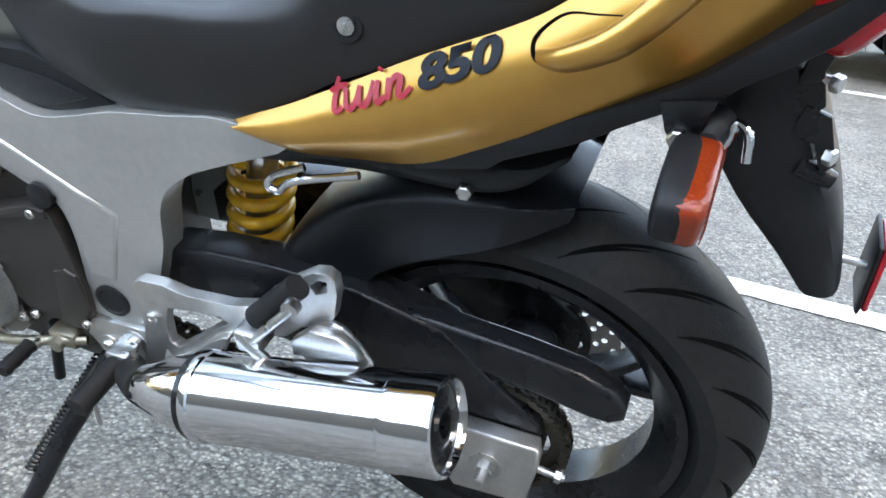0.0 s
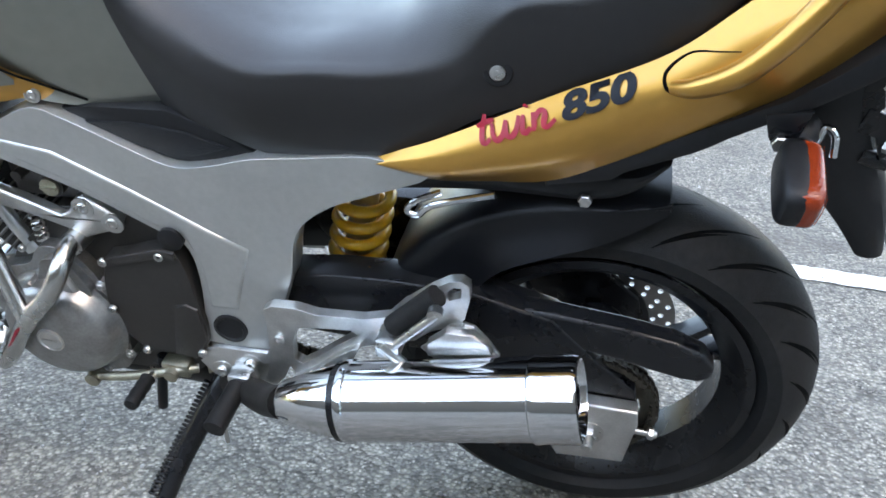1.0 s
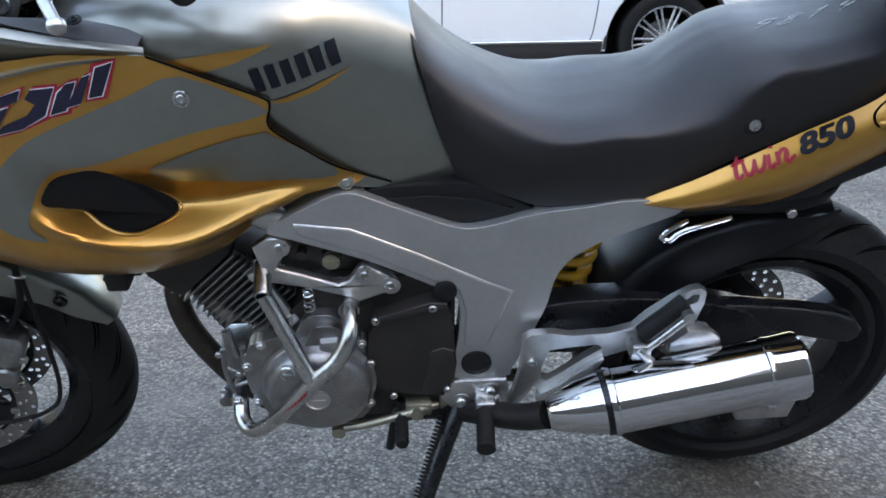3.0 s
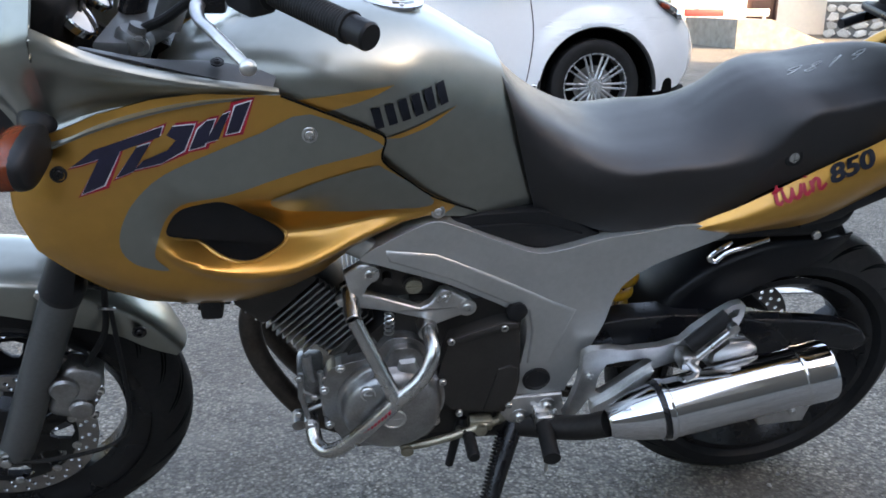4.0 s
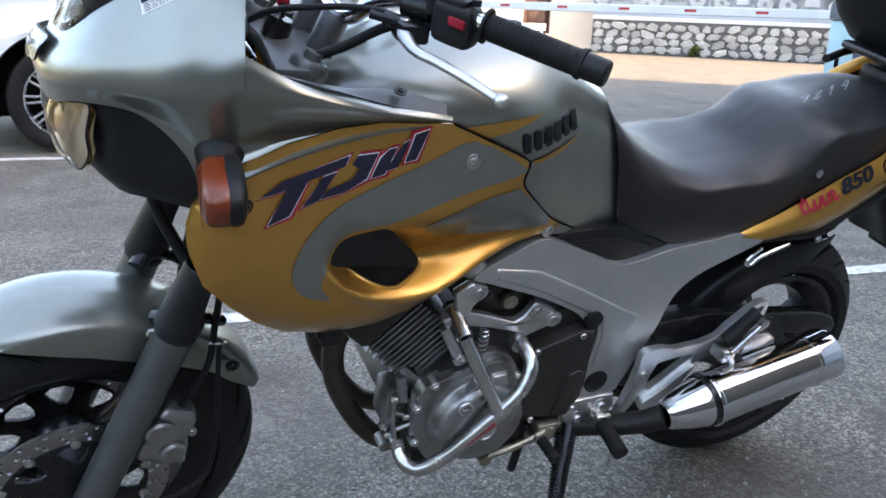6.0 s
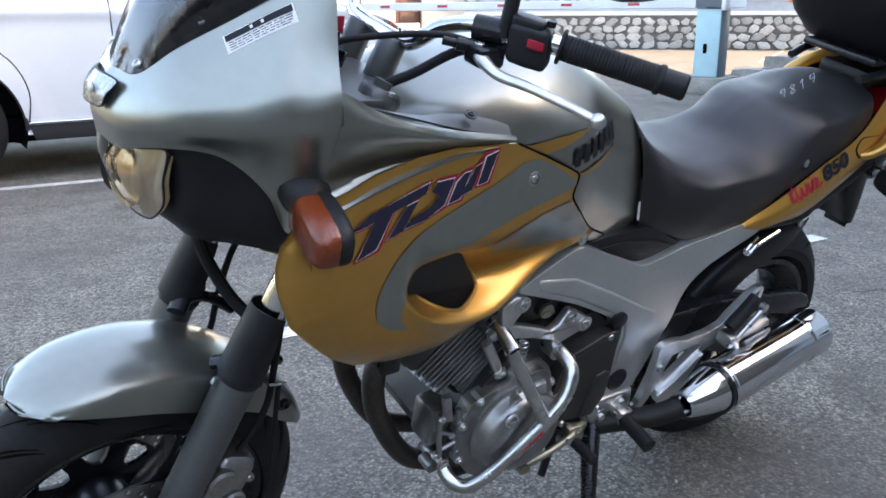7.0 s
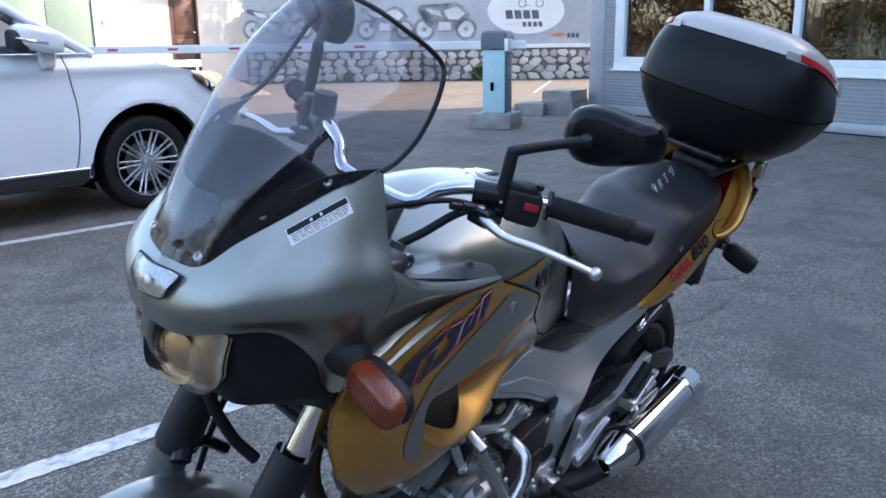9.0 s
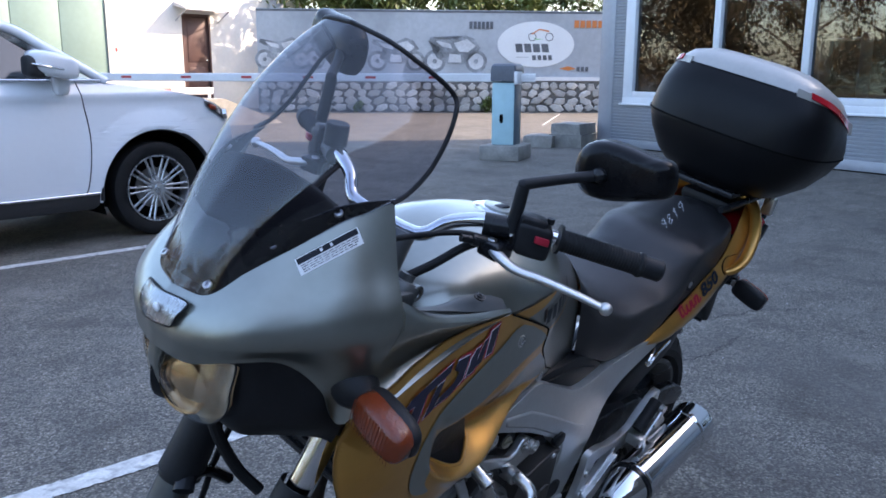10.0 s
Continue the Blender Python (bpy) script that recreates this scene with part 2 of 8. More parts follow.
def loop2(pts, n=0, closed=True):
    """A closed outline in the side plane; smoothed when n is given."""
    if not n:
        return [Vector((x, z)) for x, z in pts]
    P = [Vector((x, 0, z)) for x, z in pts]
    k = len(P)
    out = []
    for i in range(k):
        a, b, c, d = P[i - 1], P[i], P[(i + 1) % k], P[(i + 2) % k]
        for s in range(n):
            u = s / n
            q = 0.5 * ((2 * b) + (c - a) * u + (2 * a - 5 * b + 4 * c - d) * u * u + (3 * b - a - 3 * c + d) * u ** 3)
            out.append(Vector((q.x, q.z)))
    return out


def flat(loops):
    """A triangulated flat area in the side plane (y = 0) with holes."""
    from_mathutils = tessellate([[Vector((p.x, p.y, 0)) for p in lp] for lp in loops])
    bm = bmesh.new()
    vs = [bm.verts.new((p.x, 0, p.y)) for lp in loops for p in lp]
    for tri in from_mathutils:
        try:
            bm.faces.new([vs[i] for i in tri])
        except ValueError:
            pass
    return bm


def plate(loops, y0, y1, bevel=0.003, seg=2):
    """A solid plate cut to an outline (with holes), lying between y0 and y1."""
    bm = flat(loops)
    bmesh.ops.dissolve_limit(bm, angle_limit=0.001, verts=bm.verts, edges=bm.edges)
    for v in bm.verts:
        v.co.y = y0
    got = bmesh.ops.extrude_face_region(bm, geom=bm.faces[:])
    for v in got["geom"]:
        if isinstance(v, bmesh.types.BMVert):
            v.co.y = y1
    bmesh.ops.recalc_face_normals(bm, faces=bm.faces)
    if bevel:
        rim = [e for e in bm.edges if len(e.link_faces) == 2 and e.calc_face_angle(0) > 0.9 and abs(e.verts[0].co.y - e.verts[1].co.y) < 1e-6]
        bmesh.ops.bevel(bm, geom=rim, offset=bevel, segments=seg, profile=0.5, affect="EDGES", clamp_overlap=True)
    return bm


def refine(bm, step):
    for _ in range(7):
        long = [e for e in bm.edges if e.calc_length() > step]
        if not long:
            break
        bmesh.ops.subdivide_edges(bm, edges=long, cuts=1)
        bmesh.ops.triangulate(bm, faces=bm.faces[:])
    return bm


def bend_over(knots):
    """A smooth y(x, z) through (x, y, z) knots (thin-plate spline)."""
    K = np.array(knots, float)
    X, y = K[:, [0, 2]], K[:, 1]
    d = np.linalg.norm(X[:, None] - X[None], axis=-1)
    U = np.where(d > 0, d ** 2 * np.log(d + 1e-12), 0) + np.eye(len(K)) * 1e-4
    A = np.block([[U, np.ones((len(K), 1)), X], [np.ones((1, len(K))), np.zeros((1, 3))], [X.T, np.zeros((2, 3))]])
    w = np.linalg.solve(A, np.r_[y, 0, 0, 0])

    def at(x, z):
        r = np.hypot(X[:, 0] - x, X[:, 1] - z)
        return float((np.where(r > 0, r ** 2 * np.log(r + 1e-12), 0) * w[: len(K)]).sum() + w[-3] + w[-2] * x + w[-1] * z)

    return at


def skin(loops, over, step=0.02, t=0.004, lift=0.0):
    """A curved panel: a flat outline laid over y(x, z), with thickness t inwards."""
    bm = refine(flat(loops), step)
    for v in bm.verts:
        v.co.y = over(v.co.x, v.co.z) - lift
    if t:
        for f in bm.faces:
            f.normal_update()
            if f.normal.y > 0:
                f.normal_flip()
        old = bm.faces[:]
        rim = [e for e in bm.edges if len(e.link_faces) == 1]
        got = bmesh.ops.duplicate(bm, geom=old + bm.edges[:] + bm.verts[:])
        vm = got["vert_map"]
        for v in list(got["geom"]):
            if isinstance(v, bmesh.types.BMVert):
                v.co.y += t
        bmesh.ops.reverse_faces(bm, faces=[f for f in got["geom"] if isinstance(f, bmesh.types.BMFace)])
        for e in rim:
            a, b = e.verts
            try:
                bm.faces.new((a, b, vm[b], vm[a]))
            except (ValueError, KeyError):
                pass
    return bm


def bolt(c, r=0.007, h=0.006, way=(0, -1, 0), hexed=False, washer=False):
    """A socket or hexagon screw head."""
    if hexed:
        prof = [(0, r), (h * 0.8, r), (h, r * 0.85), (h, 0)]
        bm = lathe(prof, 6, c, way)
    else:
        prof = [(0, r), (h * 0.7, r), (h, r * 0.82), (h, r * 0.5), (h * 0.4, r * 0.42), (h * 0.4, 0)]
        bm = lathe(prof, 14, c, way)
    if washer:
        bm = join(bm, lathe([(-0.001, r * 1.7), (0.0015, r * 1.7), (0.002, r * 1.5), (0.002, 0)], 20, c, way))
    return bm


tessellate = tessellate_polygon


def ring(cx, cz, r, n=16, start=0.0, squash=1.0):
    """A round hole or outline in the side plane."""
    return [Vector((cx + r * math.cos(start + 2 * math.pi * k / n), cz + squash * r * math.sin(start + 2 * math.pi * k / n))) for k in range(n)]


def polar(cx, cz, r, deg):
    return (cx + r * math.cos(radians(deg)), cz + r * math.sin(radians(deg)))


def loft(sections, caps=True):
    """A skin over closed sections with the same count of points."""
    bm = bmesh.new()
    rings = [[bm.verts.new(p) for p in s] for s in sections]
    n = len(rings[0])
    for a, b in zip(rings, rings[1:]):
        for k in range(n):
            bm.faces.new((a[k], a[(k + 1) % n], b[(k + 1) % n], b[k]))
    if caps:
        bm.faces.new(rings[0])
        bm.faces.new(rings[-1])
    return bm


def pill(c, u, v, w, lu, lv, lw, r=0.3, n=20, steps=8):
    """A soft box with half sizes lu, lv, lw along the unit ways u, v, w."""
    c, u, v, w = Vector(c), Vector(u).normalized(), Vector(v).normalized(), Vector(w).normalized()
    e = 2.0 / max(r, 0.05)
    bm = bmesh.new()
    rings = []
    for i in range(steps + 1):
        a = -math.pi / 2 + math.pi * i / steps
        h, s = math.copysign(abs(math.sin(a)) ** (2 / e), math.sin(a)), abs(math.cos(a)) ** (2 / e)
        row = []
        for k in range(n):
            b = 2 * math.pi * k / n
            cx, cy = math.copysign(abs(math.cos(b)) ** (2 / e), math.cos(b)), math.copysign(abs(math.sin(b)) ** (2 / e), math.sin(b))
            row.append(bm.verts.new(c + u * lu * h + v * lv * s * cx + w * lw * s * cy))
        rings.append(row)
    for a, b in zip(rings, rings[1:]):
        for k in range(n):
            bm.faces.new((a[k], a[(k + 1) % n], b[(k + 1) % n], b[k]))
    bmesh.ops.remove_doubles(bm, verts=bm.verts, dist=1e-5)
    return bm


def side_of(ob, fallback):
    """y(x, z) on the near face of a built mesh."""
    me = ob.data
    tree_ = BVHTree.FromPolygons([v.co for v in me.vertices], [p.vertices[:] for p in me.polygons])

    def at(x, z):
        hit = tree_.ray_cast(Vector((x, -1, z)), Vector((0, 1, 0)))
        return hit[0].y if hit[0] is not None and hit[0].y < 0 else fallback(x, z)

    return at


# ---- the yard ----
def ground_paint():
    """Coarse asphalt: grey stones in dark binder, worn patches and oil stains."""
    m = bpy.data.materials.new("worn_asphalt")
    m.use_nodes = True
    nt = m.node_tree
    b = nt.nodes["Principled BSDF"]
    co = nt.nodes.new("ShaderNodeTexCoord")

    def node(kind, **kw):
        n = nt.nodes.new(kind)
        for k, v in kw.items():
            n.inputs[k].default_value = v
        return n

    def ranged(src, a, c, lo, hi):
        r = node("ShaderNodeMapRange")
        r.inputs[1].default_value, r.inputs[2].default_value, r.inputs[3].default_value, r.inputs[4].default_value = a, c, lo, hi
        nt.links.new(src, r.inputs[0])
        return r.outputs[0]

    def mixed(fac, a, c, blend="MIX"):
        mx = nt.nodes.new("ShaderNodeMix")
        mx.data_type, mx.blend_type = "RGBA", blend
        for sock, v in ((mx.inputs[0], fac), (mx.inputs[6], a), (mx.inputs[7], c)):
            if isinstance(v, (int, float)):
                sock.default_value = v
            elif isinstance(v, tuple):
                sock.default_value = (*v, 1)
            else:
                nt.links.new(v, sock)
        return mx.outputs[2]

    stones = node("ShaderNodeTexVoronoi", Scale=105.0)
    fine = node("ShaderNodeTexVoronoi", Scale=210.0)
    big = node("ShaderNodeTexNoise", Scale=0.9, Detail=7.0)
    mid = node("ShaderNodeTexNoise", Scale=6.0, Detail=6.0)
    tiny = node("ShaderNodeTexNoise", Scale=42.0, Detail=6.0, Roughness=0.62)
    for n in (stones, fine, big, mid, tiny):
        nt.links.new(co.outputs["Object"], n.inputs["Vector"])
    sep = nt.nodes.new("ShaderNodeSeparateColor")
    nt.links.new(stones.outputs["Color"], sep.inputs[0])
    sep2 = nt.nodes.new("ShaderNodeSeparateColor")
    nt.links.new(fine.outputs["Color"], sep2.inputs[0])
    base = mixed(ranged(sep.outputs[0], 0.0, 1.0, 0.0, 1.0), (0.060, 0.055, 0.047), (0.265, 0.243, 0.205))
    base = mixed(ranged(sep2.outputs[0], 0.80, 0.94, 0.0, 0.75), base, (0.42, 0.385, 0.33))
    base = mixed(ranged(stones.outputs["Distance"], 0.33, 0.64, 0.0, 0.60), base, (0.042, 0.038, 0.032))
    shade = nt.nodes.new("ShaderNodeMix")
    shade.data_type, shade.blend_type = "RGBA", "MULTIPLY"
    shade.inputs[0].default_value = 1.0
    nt.links.new(base, shade.inputs[6])
    nt.links.new(ranged(mid.outputs[0], 0.3, 0.7, 0.70, 1.25), shade.inputs[7])
    base = mixed(ranged(big.outputs[0], 0.50, 0.66, 0.0, 0.65), shade.outputs[2], (0.092, 0.084, 0.074))
    base = mixed(ranged(tiny.outputs[0], 0.53, 0.66, 0.0, 0.58), base, (0.045, 0.042, 0.038))
    base = mixed(ranged(tiny.outputs[0], 0.32, 0.42, 0.32, 0.0), base, (0.34, 0.315, 0.27))
    patch = node("ShaderNodeTexNoise", Scale=2.3, Detail=8.0, Roughness=0.62)
    nt.links.new(co.outputs["Object"], patch.inputs["Vector"])
    base = mixed(ranged(patch.outputs[0], 0.53, 0.66, 0.0, 0.55), base, (0.052, 0.045, 0.037))
    base = mixed(ranged(patch.outputs[0], 0.34, 0.44, 0.40, 0.0), base, (0.21, 0.195, 0.17))
    nt.links.new(base, b.inputs["Base Color"])
    nt.links.new(ranged(mid.outputs[0], 0.3, 0.7, 0.74, 0.92), b.inputs["Roughness"])
    bp = nt.nodes.new("ShaderNodeBump")
    bp.inputs["Strength"].default_value, bp.inputs["Distance"].default_value = 1.0, 0.005
    nt.links.new(stones.outputs["Distance"], bp.inputs["Height"])
    bp2 = nt.nodes.new("ShaderNodeBump")
    bp2.inputs["Strength"].default_value, bp2.inputs["Distance"].default_value = 0.7, 0.004
    nt.links.new(tiny.outputs[0], bp2.inputs["Height"])
    nt.links.new(bp.outputs[0], bp2.inputs["Normal"])
    nt.links.new(bp2.outputs[0], b.inputs["Normal"])
    return m


ASPHALT = ground_paint()
LINEP = mat("worn_road_paint", (0.58, 0.57, 0.54), 0.75, 0.0, 0.2, 12, bump=1.5, bscale=110, stain=(22, 0.75, (0.20, 0.195, 0.19)))
CRACK = mat("dark_crack", (0.04, 0.038, 0.036), 0.95, 0.0, 0.3, 20)
CAR_P = mat("pearl_white_car_paint", (0.74, 0.76, 0.78), 0.20, 0.0, 0.015, 3, coat=1.0)
CAR_B = mat("black_car_cladding", (0.018, 0.018, 0.019), 0.55, 0.0, 0.2, 8)
CAR_G = mat("tinted_car_glass", (0.03, 0.035, 0.04), 0.04, 0.0, 0.05, 3, coat=1.0)
RIM_P = mat("silver_wheel_paint", (0.55, 0.56, 0.57), 0.28, 0.8, 0.05, 10)
CLAD = mat("grey_metal_cladding", (0.26, 0.28, 0.31), 0.45, 0.35, 0.06, 1.5)
CLAD2 = mat("grey_trim_metal", (0.33, 0.35, 0.385), 0.45, 0.3, 0.06, 1.5)
FRAME_W = mat("white_window_frame", (0.66, 0.68, 0.70), 0.4, 0.0, 0.04, 5)
STONE = mat("pale_wall_stone", (0.46, 0.44, 0.41), 0.85, 0.0, 0.16, 4, bump=0.9, bscale=40, per_object=True)
MORTAR = mat("wall_mortar", (0.15, 0.145, 0.14), 0.9, 0.0, 0.25, 6)
CONCRETE = mat("weathered_concrete", (0.25, 0.24, 0.22), 0.85, 0.0, 0.25, 5, bump=0.8, bscale=70)
POST_P = mat("pale_blue_enamel", (0.36, 0.56, 0.60), 0.45, 0.0, 0.05, 6)
POST_S = mat("slate_blue_enamel", (0.10, 0.15, 0.19), 0.5, 0.0, 0.05, 6)
CAP_P = mat("grey_housing_plastic", (0.10, 0.11, 0.13), 0.5, 0.0, 0.1, 6)
BOOM_P = mat("white_boom_paint", (0.72, 0.72, 0.72), 0.4, 0.0, 0.05, 3)
WALLW = mat("white_rendered_wall", (0.66, 0.64, 0.60), 0.8, 0.0, 0.05, 1, bump=0.3, bscale=30)
GREYW = mat("grey_panel_wall", (0.42, 0.43, 0.45), 0.6, 0.0, 0.05, 1)
GREENW = mat("green_metal_wall", (0.17, 0.25, 0.23), 0.5, 0.1, 0.06, 0.8)
DOORB = mat("brown_steel_door", (0.085, 0.045, 0.04), 0.5, 0.1, 0.1, 3)
PRINT_M = mat("grey_print", (0.21, 0.23, 0.25), 0.6, 0.0, 0.5, 3)
BANNER = mat("printed_banner", (0.38, 0.41, 0.44), 0.6, 0.0, 0.10, 0.8, stain=(0.5, 0.8, (0.21, 0.235, 0.26)))
PRINT_D = mat("dark_print", (0.10, 0.11, 0.125), 0.6, 0.0, 0.3, 2)
PRINT_L = mat("pale_print", (0.50, 0.52, 0.54), 0.6, 0.0, 0.2, 2)
PRINT_W = mat("white_print", (0.70, 0.72, 0.73), 0.6, 0.0, 0.03, 2)
PRINT_O = mat("orange_print", (0.60, 0.20, 0.06), 0.6, 0.0, 0.05, 2)
PRINT_G = mat("green_print", (0.20, 0.50, 0.20), 0.6, 0.0, 0.05, 2)
REDBOX = mat("red_painted_steel", (0.50, 0.05, 0.05), 0.5, 0.0, 0.1, 2)
LEAF = mat("leaves", (0.09, 0.12, 0.03), 0.6, 0.0, 0.3, 3, island=True)
LEAF_B = mat("autumn_leaves", (0.13, 0.10, 0.055), 0.65, 0.0, 0.3, 3, island=True)
BARK = mat("bark", (0.10, 0.08, 0.06), 0.9, 0.0, 0.3, 10, bump=0.8, bscale=40)
# the dimness of the shop's inside is put into this colour
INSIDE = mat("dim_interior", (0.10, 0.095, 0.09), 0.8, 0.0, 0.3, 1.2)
# colour of the added unseen walls, kept dark for the bike's reflections
BACKB = mat("dark_backdrop", (0.07, 0.06, 0.052), 0.85, 0.0, 0.12, 1.0, bump=0.4, bscale=20)

ground_bm = bmesh.new()
bmesh.ops.create_grid(ground_bm, x_segments=60, y_segments=60, size=1.0)
for v in ground_bm.verts:
    v.co = Vector((math.copysign(abs(v.co.x) ** 4, v.co.x) * 900, math.copysign(abs(v.co.y) ** 4, v.co.y) * 900, 0))
ground = tagged(part("ground", ground_bm, ASPHALT), "grey worn asphalt yard with cracks and stains", "asphalt", kind="structure")


def road_line(name, a, b, w, label):
    """A painted line with ragged edges, lying just over the asphalt."""
    rnd = random.Random(len(name) + int(b[0] * 10))
    a, b = Vector((*a, 0.004)), Vector((*b, 0.004))
    way = (b - a).normalized()
    side = Vector((-way.y, way.x, 0)) * w / 2
    n = int((b - a).length / 0.02)
    bm = bmesh.new()
    rows = []
    for i in range(n + 1):
        p = a.lerp(b, i / n)
        rows.append([bm.verts.new(p + side * (1 + rnd.uniform(-0.10, 0.06))), bm.verts.new(p - side * (1 + rnd.uniform(-0.10, 0.06)))])
    for r, s in zip(rows, rows[1:]):
        bm.faces.new((r[0], r[1], s[1], s[0]))
    return tagged(part(name, bm, LINEP), label, "road marking", kind="structure")


road_line("parking_line_1", (-4.6, 1.62), (2.1, 0.945), 0.10, "worn white painted parking line on the asphalt")
road_line("parking_line_2", (-6.0, 4.86), (1.7, 4.38), 0.10, "worn white painted parking line beside the car")
road_line("parking_line_3", (14.6, 10.6), (19.4, 13.4), 0.045, "faint painted line before the stone wall")


def crack(pts, w, seed):
    """A wandering crack, as a thin dark ribbon with changing width."""
    rnd = random.Random(seed)
    P = spline([(x, y, 0.0025) for x, y in pts], 90)
    bm = bmesh.new()
    rows = []
    off = 0.0
    for i, p in enumerate(P):
        q = P[min(i + 1, len(P) - 1)] - P[max(i - 1, 0)]
        side = Vector((-q.y, q.x, 0)).normalized()
        off = off * 0.8 + rnd.uniform(-0.012, 0.012)
        ww = w * rnd.uniform(0.3, 1.0) * min(1.0, 6 * min(i, len(P) - 1 - i) / len(P) + 0.1)
        c = p + side * off
        rows.append([bm.verts.new(c + side * ww), bm.verts.new(c - side * ww)])
    for r, s in zip(rows, rows[1:]):
        bm.faces.new((r[0], r[1], s[1], s[0]))
    return tagged(part("asphalt_crack", bm, CRACK), "thin dark crack in the asphalt", "crack", "cracks in the yard", "structure")


crack([(2.05, .67), (2.3, .50), (2.5, .42), (2.77, .22)], .006, 1)
crack([(1.38, .42), (1.6, .30), (1.85, .34), (2.07, .25)], .005, 2)
crack([(.55, .50), (.62, .44), (.75, .47), (.95, .38)], .004, 3)
crack([(3.0, 2.6), (3.5, 2.2), (4.2, 2.1), (5.0, 1.6)], .006, 4)

rnd = random.Random(3)
grit = bmesh.new()
for k in range(900):
    r = 0.3 + 4.0 * rnd.random() ** 1.5
    a = rnd.uniform(0, 2 * math.pi)
    s = rnd.uniform(0.002, 0.0065)
    m = pose(-0.5 + r * math.cos(a), r * math.sin(a), s * 0.3, rnd.uniform(0, 90), rnd.uniform(0, 90), rnd.uniform(0, 360)) @ Matrix.Diagonal((1, rnd.uniform(.6, 1), rnd.uniform(.5, .8), 1))
    bmesh.ops.create_icosphere(grit, subdivisions=1, radius=s, matrix=m)
tagged(part("grit", grit, mat("grit_stone", (0.27, 0.26, 0.25), 0.85, 0.0, 0.3, 40, island=True), smooth=False), "loose grey grit scattered on the asphalt", "gravel", kind="stuff")


# -- white car --
def car_wheel(parent, x, y, side):
    w = part("wheel", lathe([(-.10, .26), (-.115, .29), (-.118, .335), (-.105, .36), (-.07, .370), (.07, .370), (.10, .36), (.11, .32), (.10, .25)], 64, (x, y + .115 * side, .37), (0, side, 0), True), RUBBER, parent, "black car tyre on a silver rim")
    part("rim", lathe([(-.105, .258), (-.112, .262), (-.112, .252), (-.08, .245), (.09, .245), (.09, .255)], 64, (x, y + .115 * side, .37), (0, side, 0), True), RIM_P, w, "silver alloy rim")
    yo = y + .012 * side
    for k in range(10):
        a = 36 * k
        for d in (-6.0, 6.0):
            p0, p1 = polar2(x, .37, .045, a + d * 2.6), polar2(x, .37, .250, a + d * .9)
            part("rim_spoke", tube([(p0[0], yo + .012 * side, p0[1]), ((p0[0] + p1[0]) / 2, yo + .010 * side, (p0[1] + p1[1]) / 2), (p1[0], yo - .003 * side, p1[1])], [.013, .010, .0095], 8, 4, True, 0.9), RIM_P, w)
    part("wheel_hub", lathe([(-.03, .07), (.0, .065), (.004, .05), (.004, .035), (.010, .030), (.010, 0)], 32, (x, yo, .37), (0, -side, 0)), RIM_P, w)
    for k in range(5):
        p = polar2(x, .37, .055, 72 * k + 18)
        part("wheel_nut", lathe([(0, .011), (.010, .010), (.010, 0)], 6, (p[0], yo, p[1]), (0, -side, 0)), STEEL, w)
    # a near-black disc paints the shade behind the spokes
    part("disc_shadow", lathe([(0, .245), (.01, .245), (.01, 0)], 32, (x, y + .10 * side, .37), (0, side, 0)), DARK, w)
    part("brake_rotor", lathe([(0, .16), (.012, .16), (.012, 0)], 40, (x, y + .075 * side, .37), (0, side, 0)), DISC, w)
    return w


def polar2(cx, cz, r, deg):
    return (cx + r * math.cos(radians(deg)), cz + r * math.sin(radians(deg)))


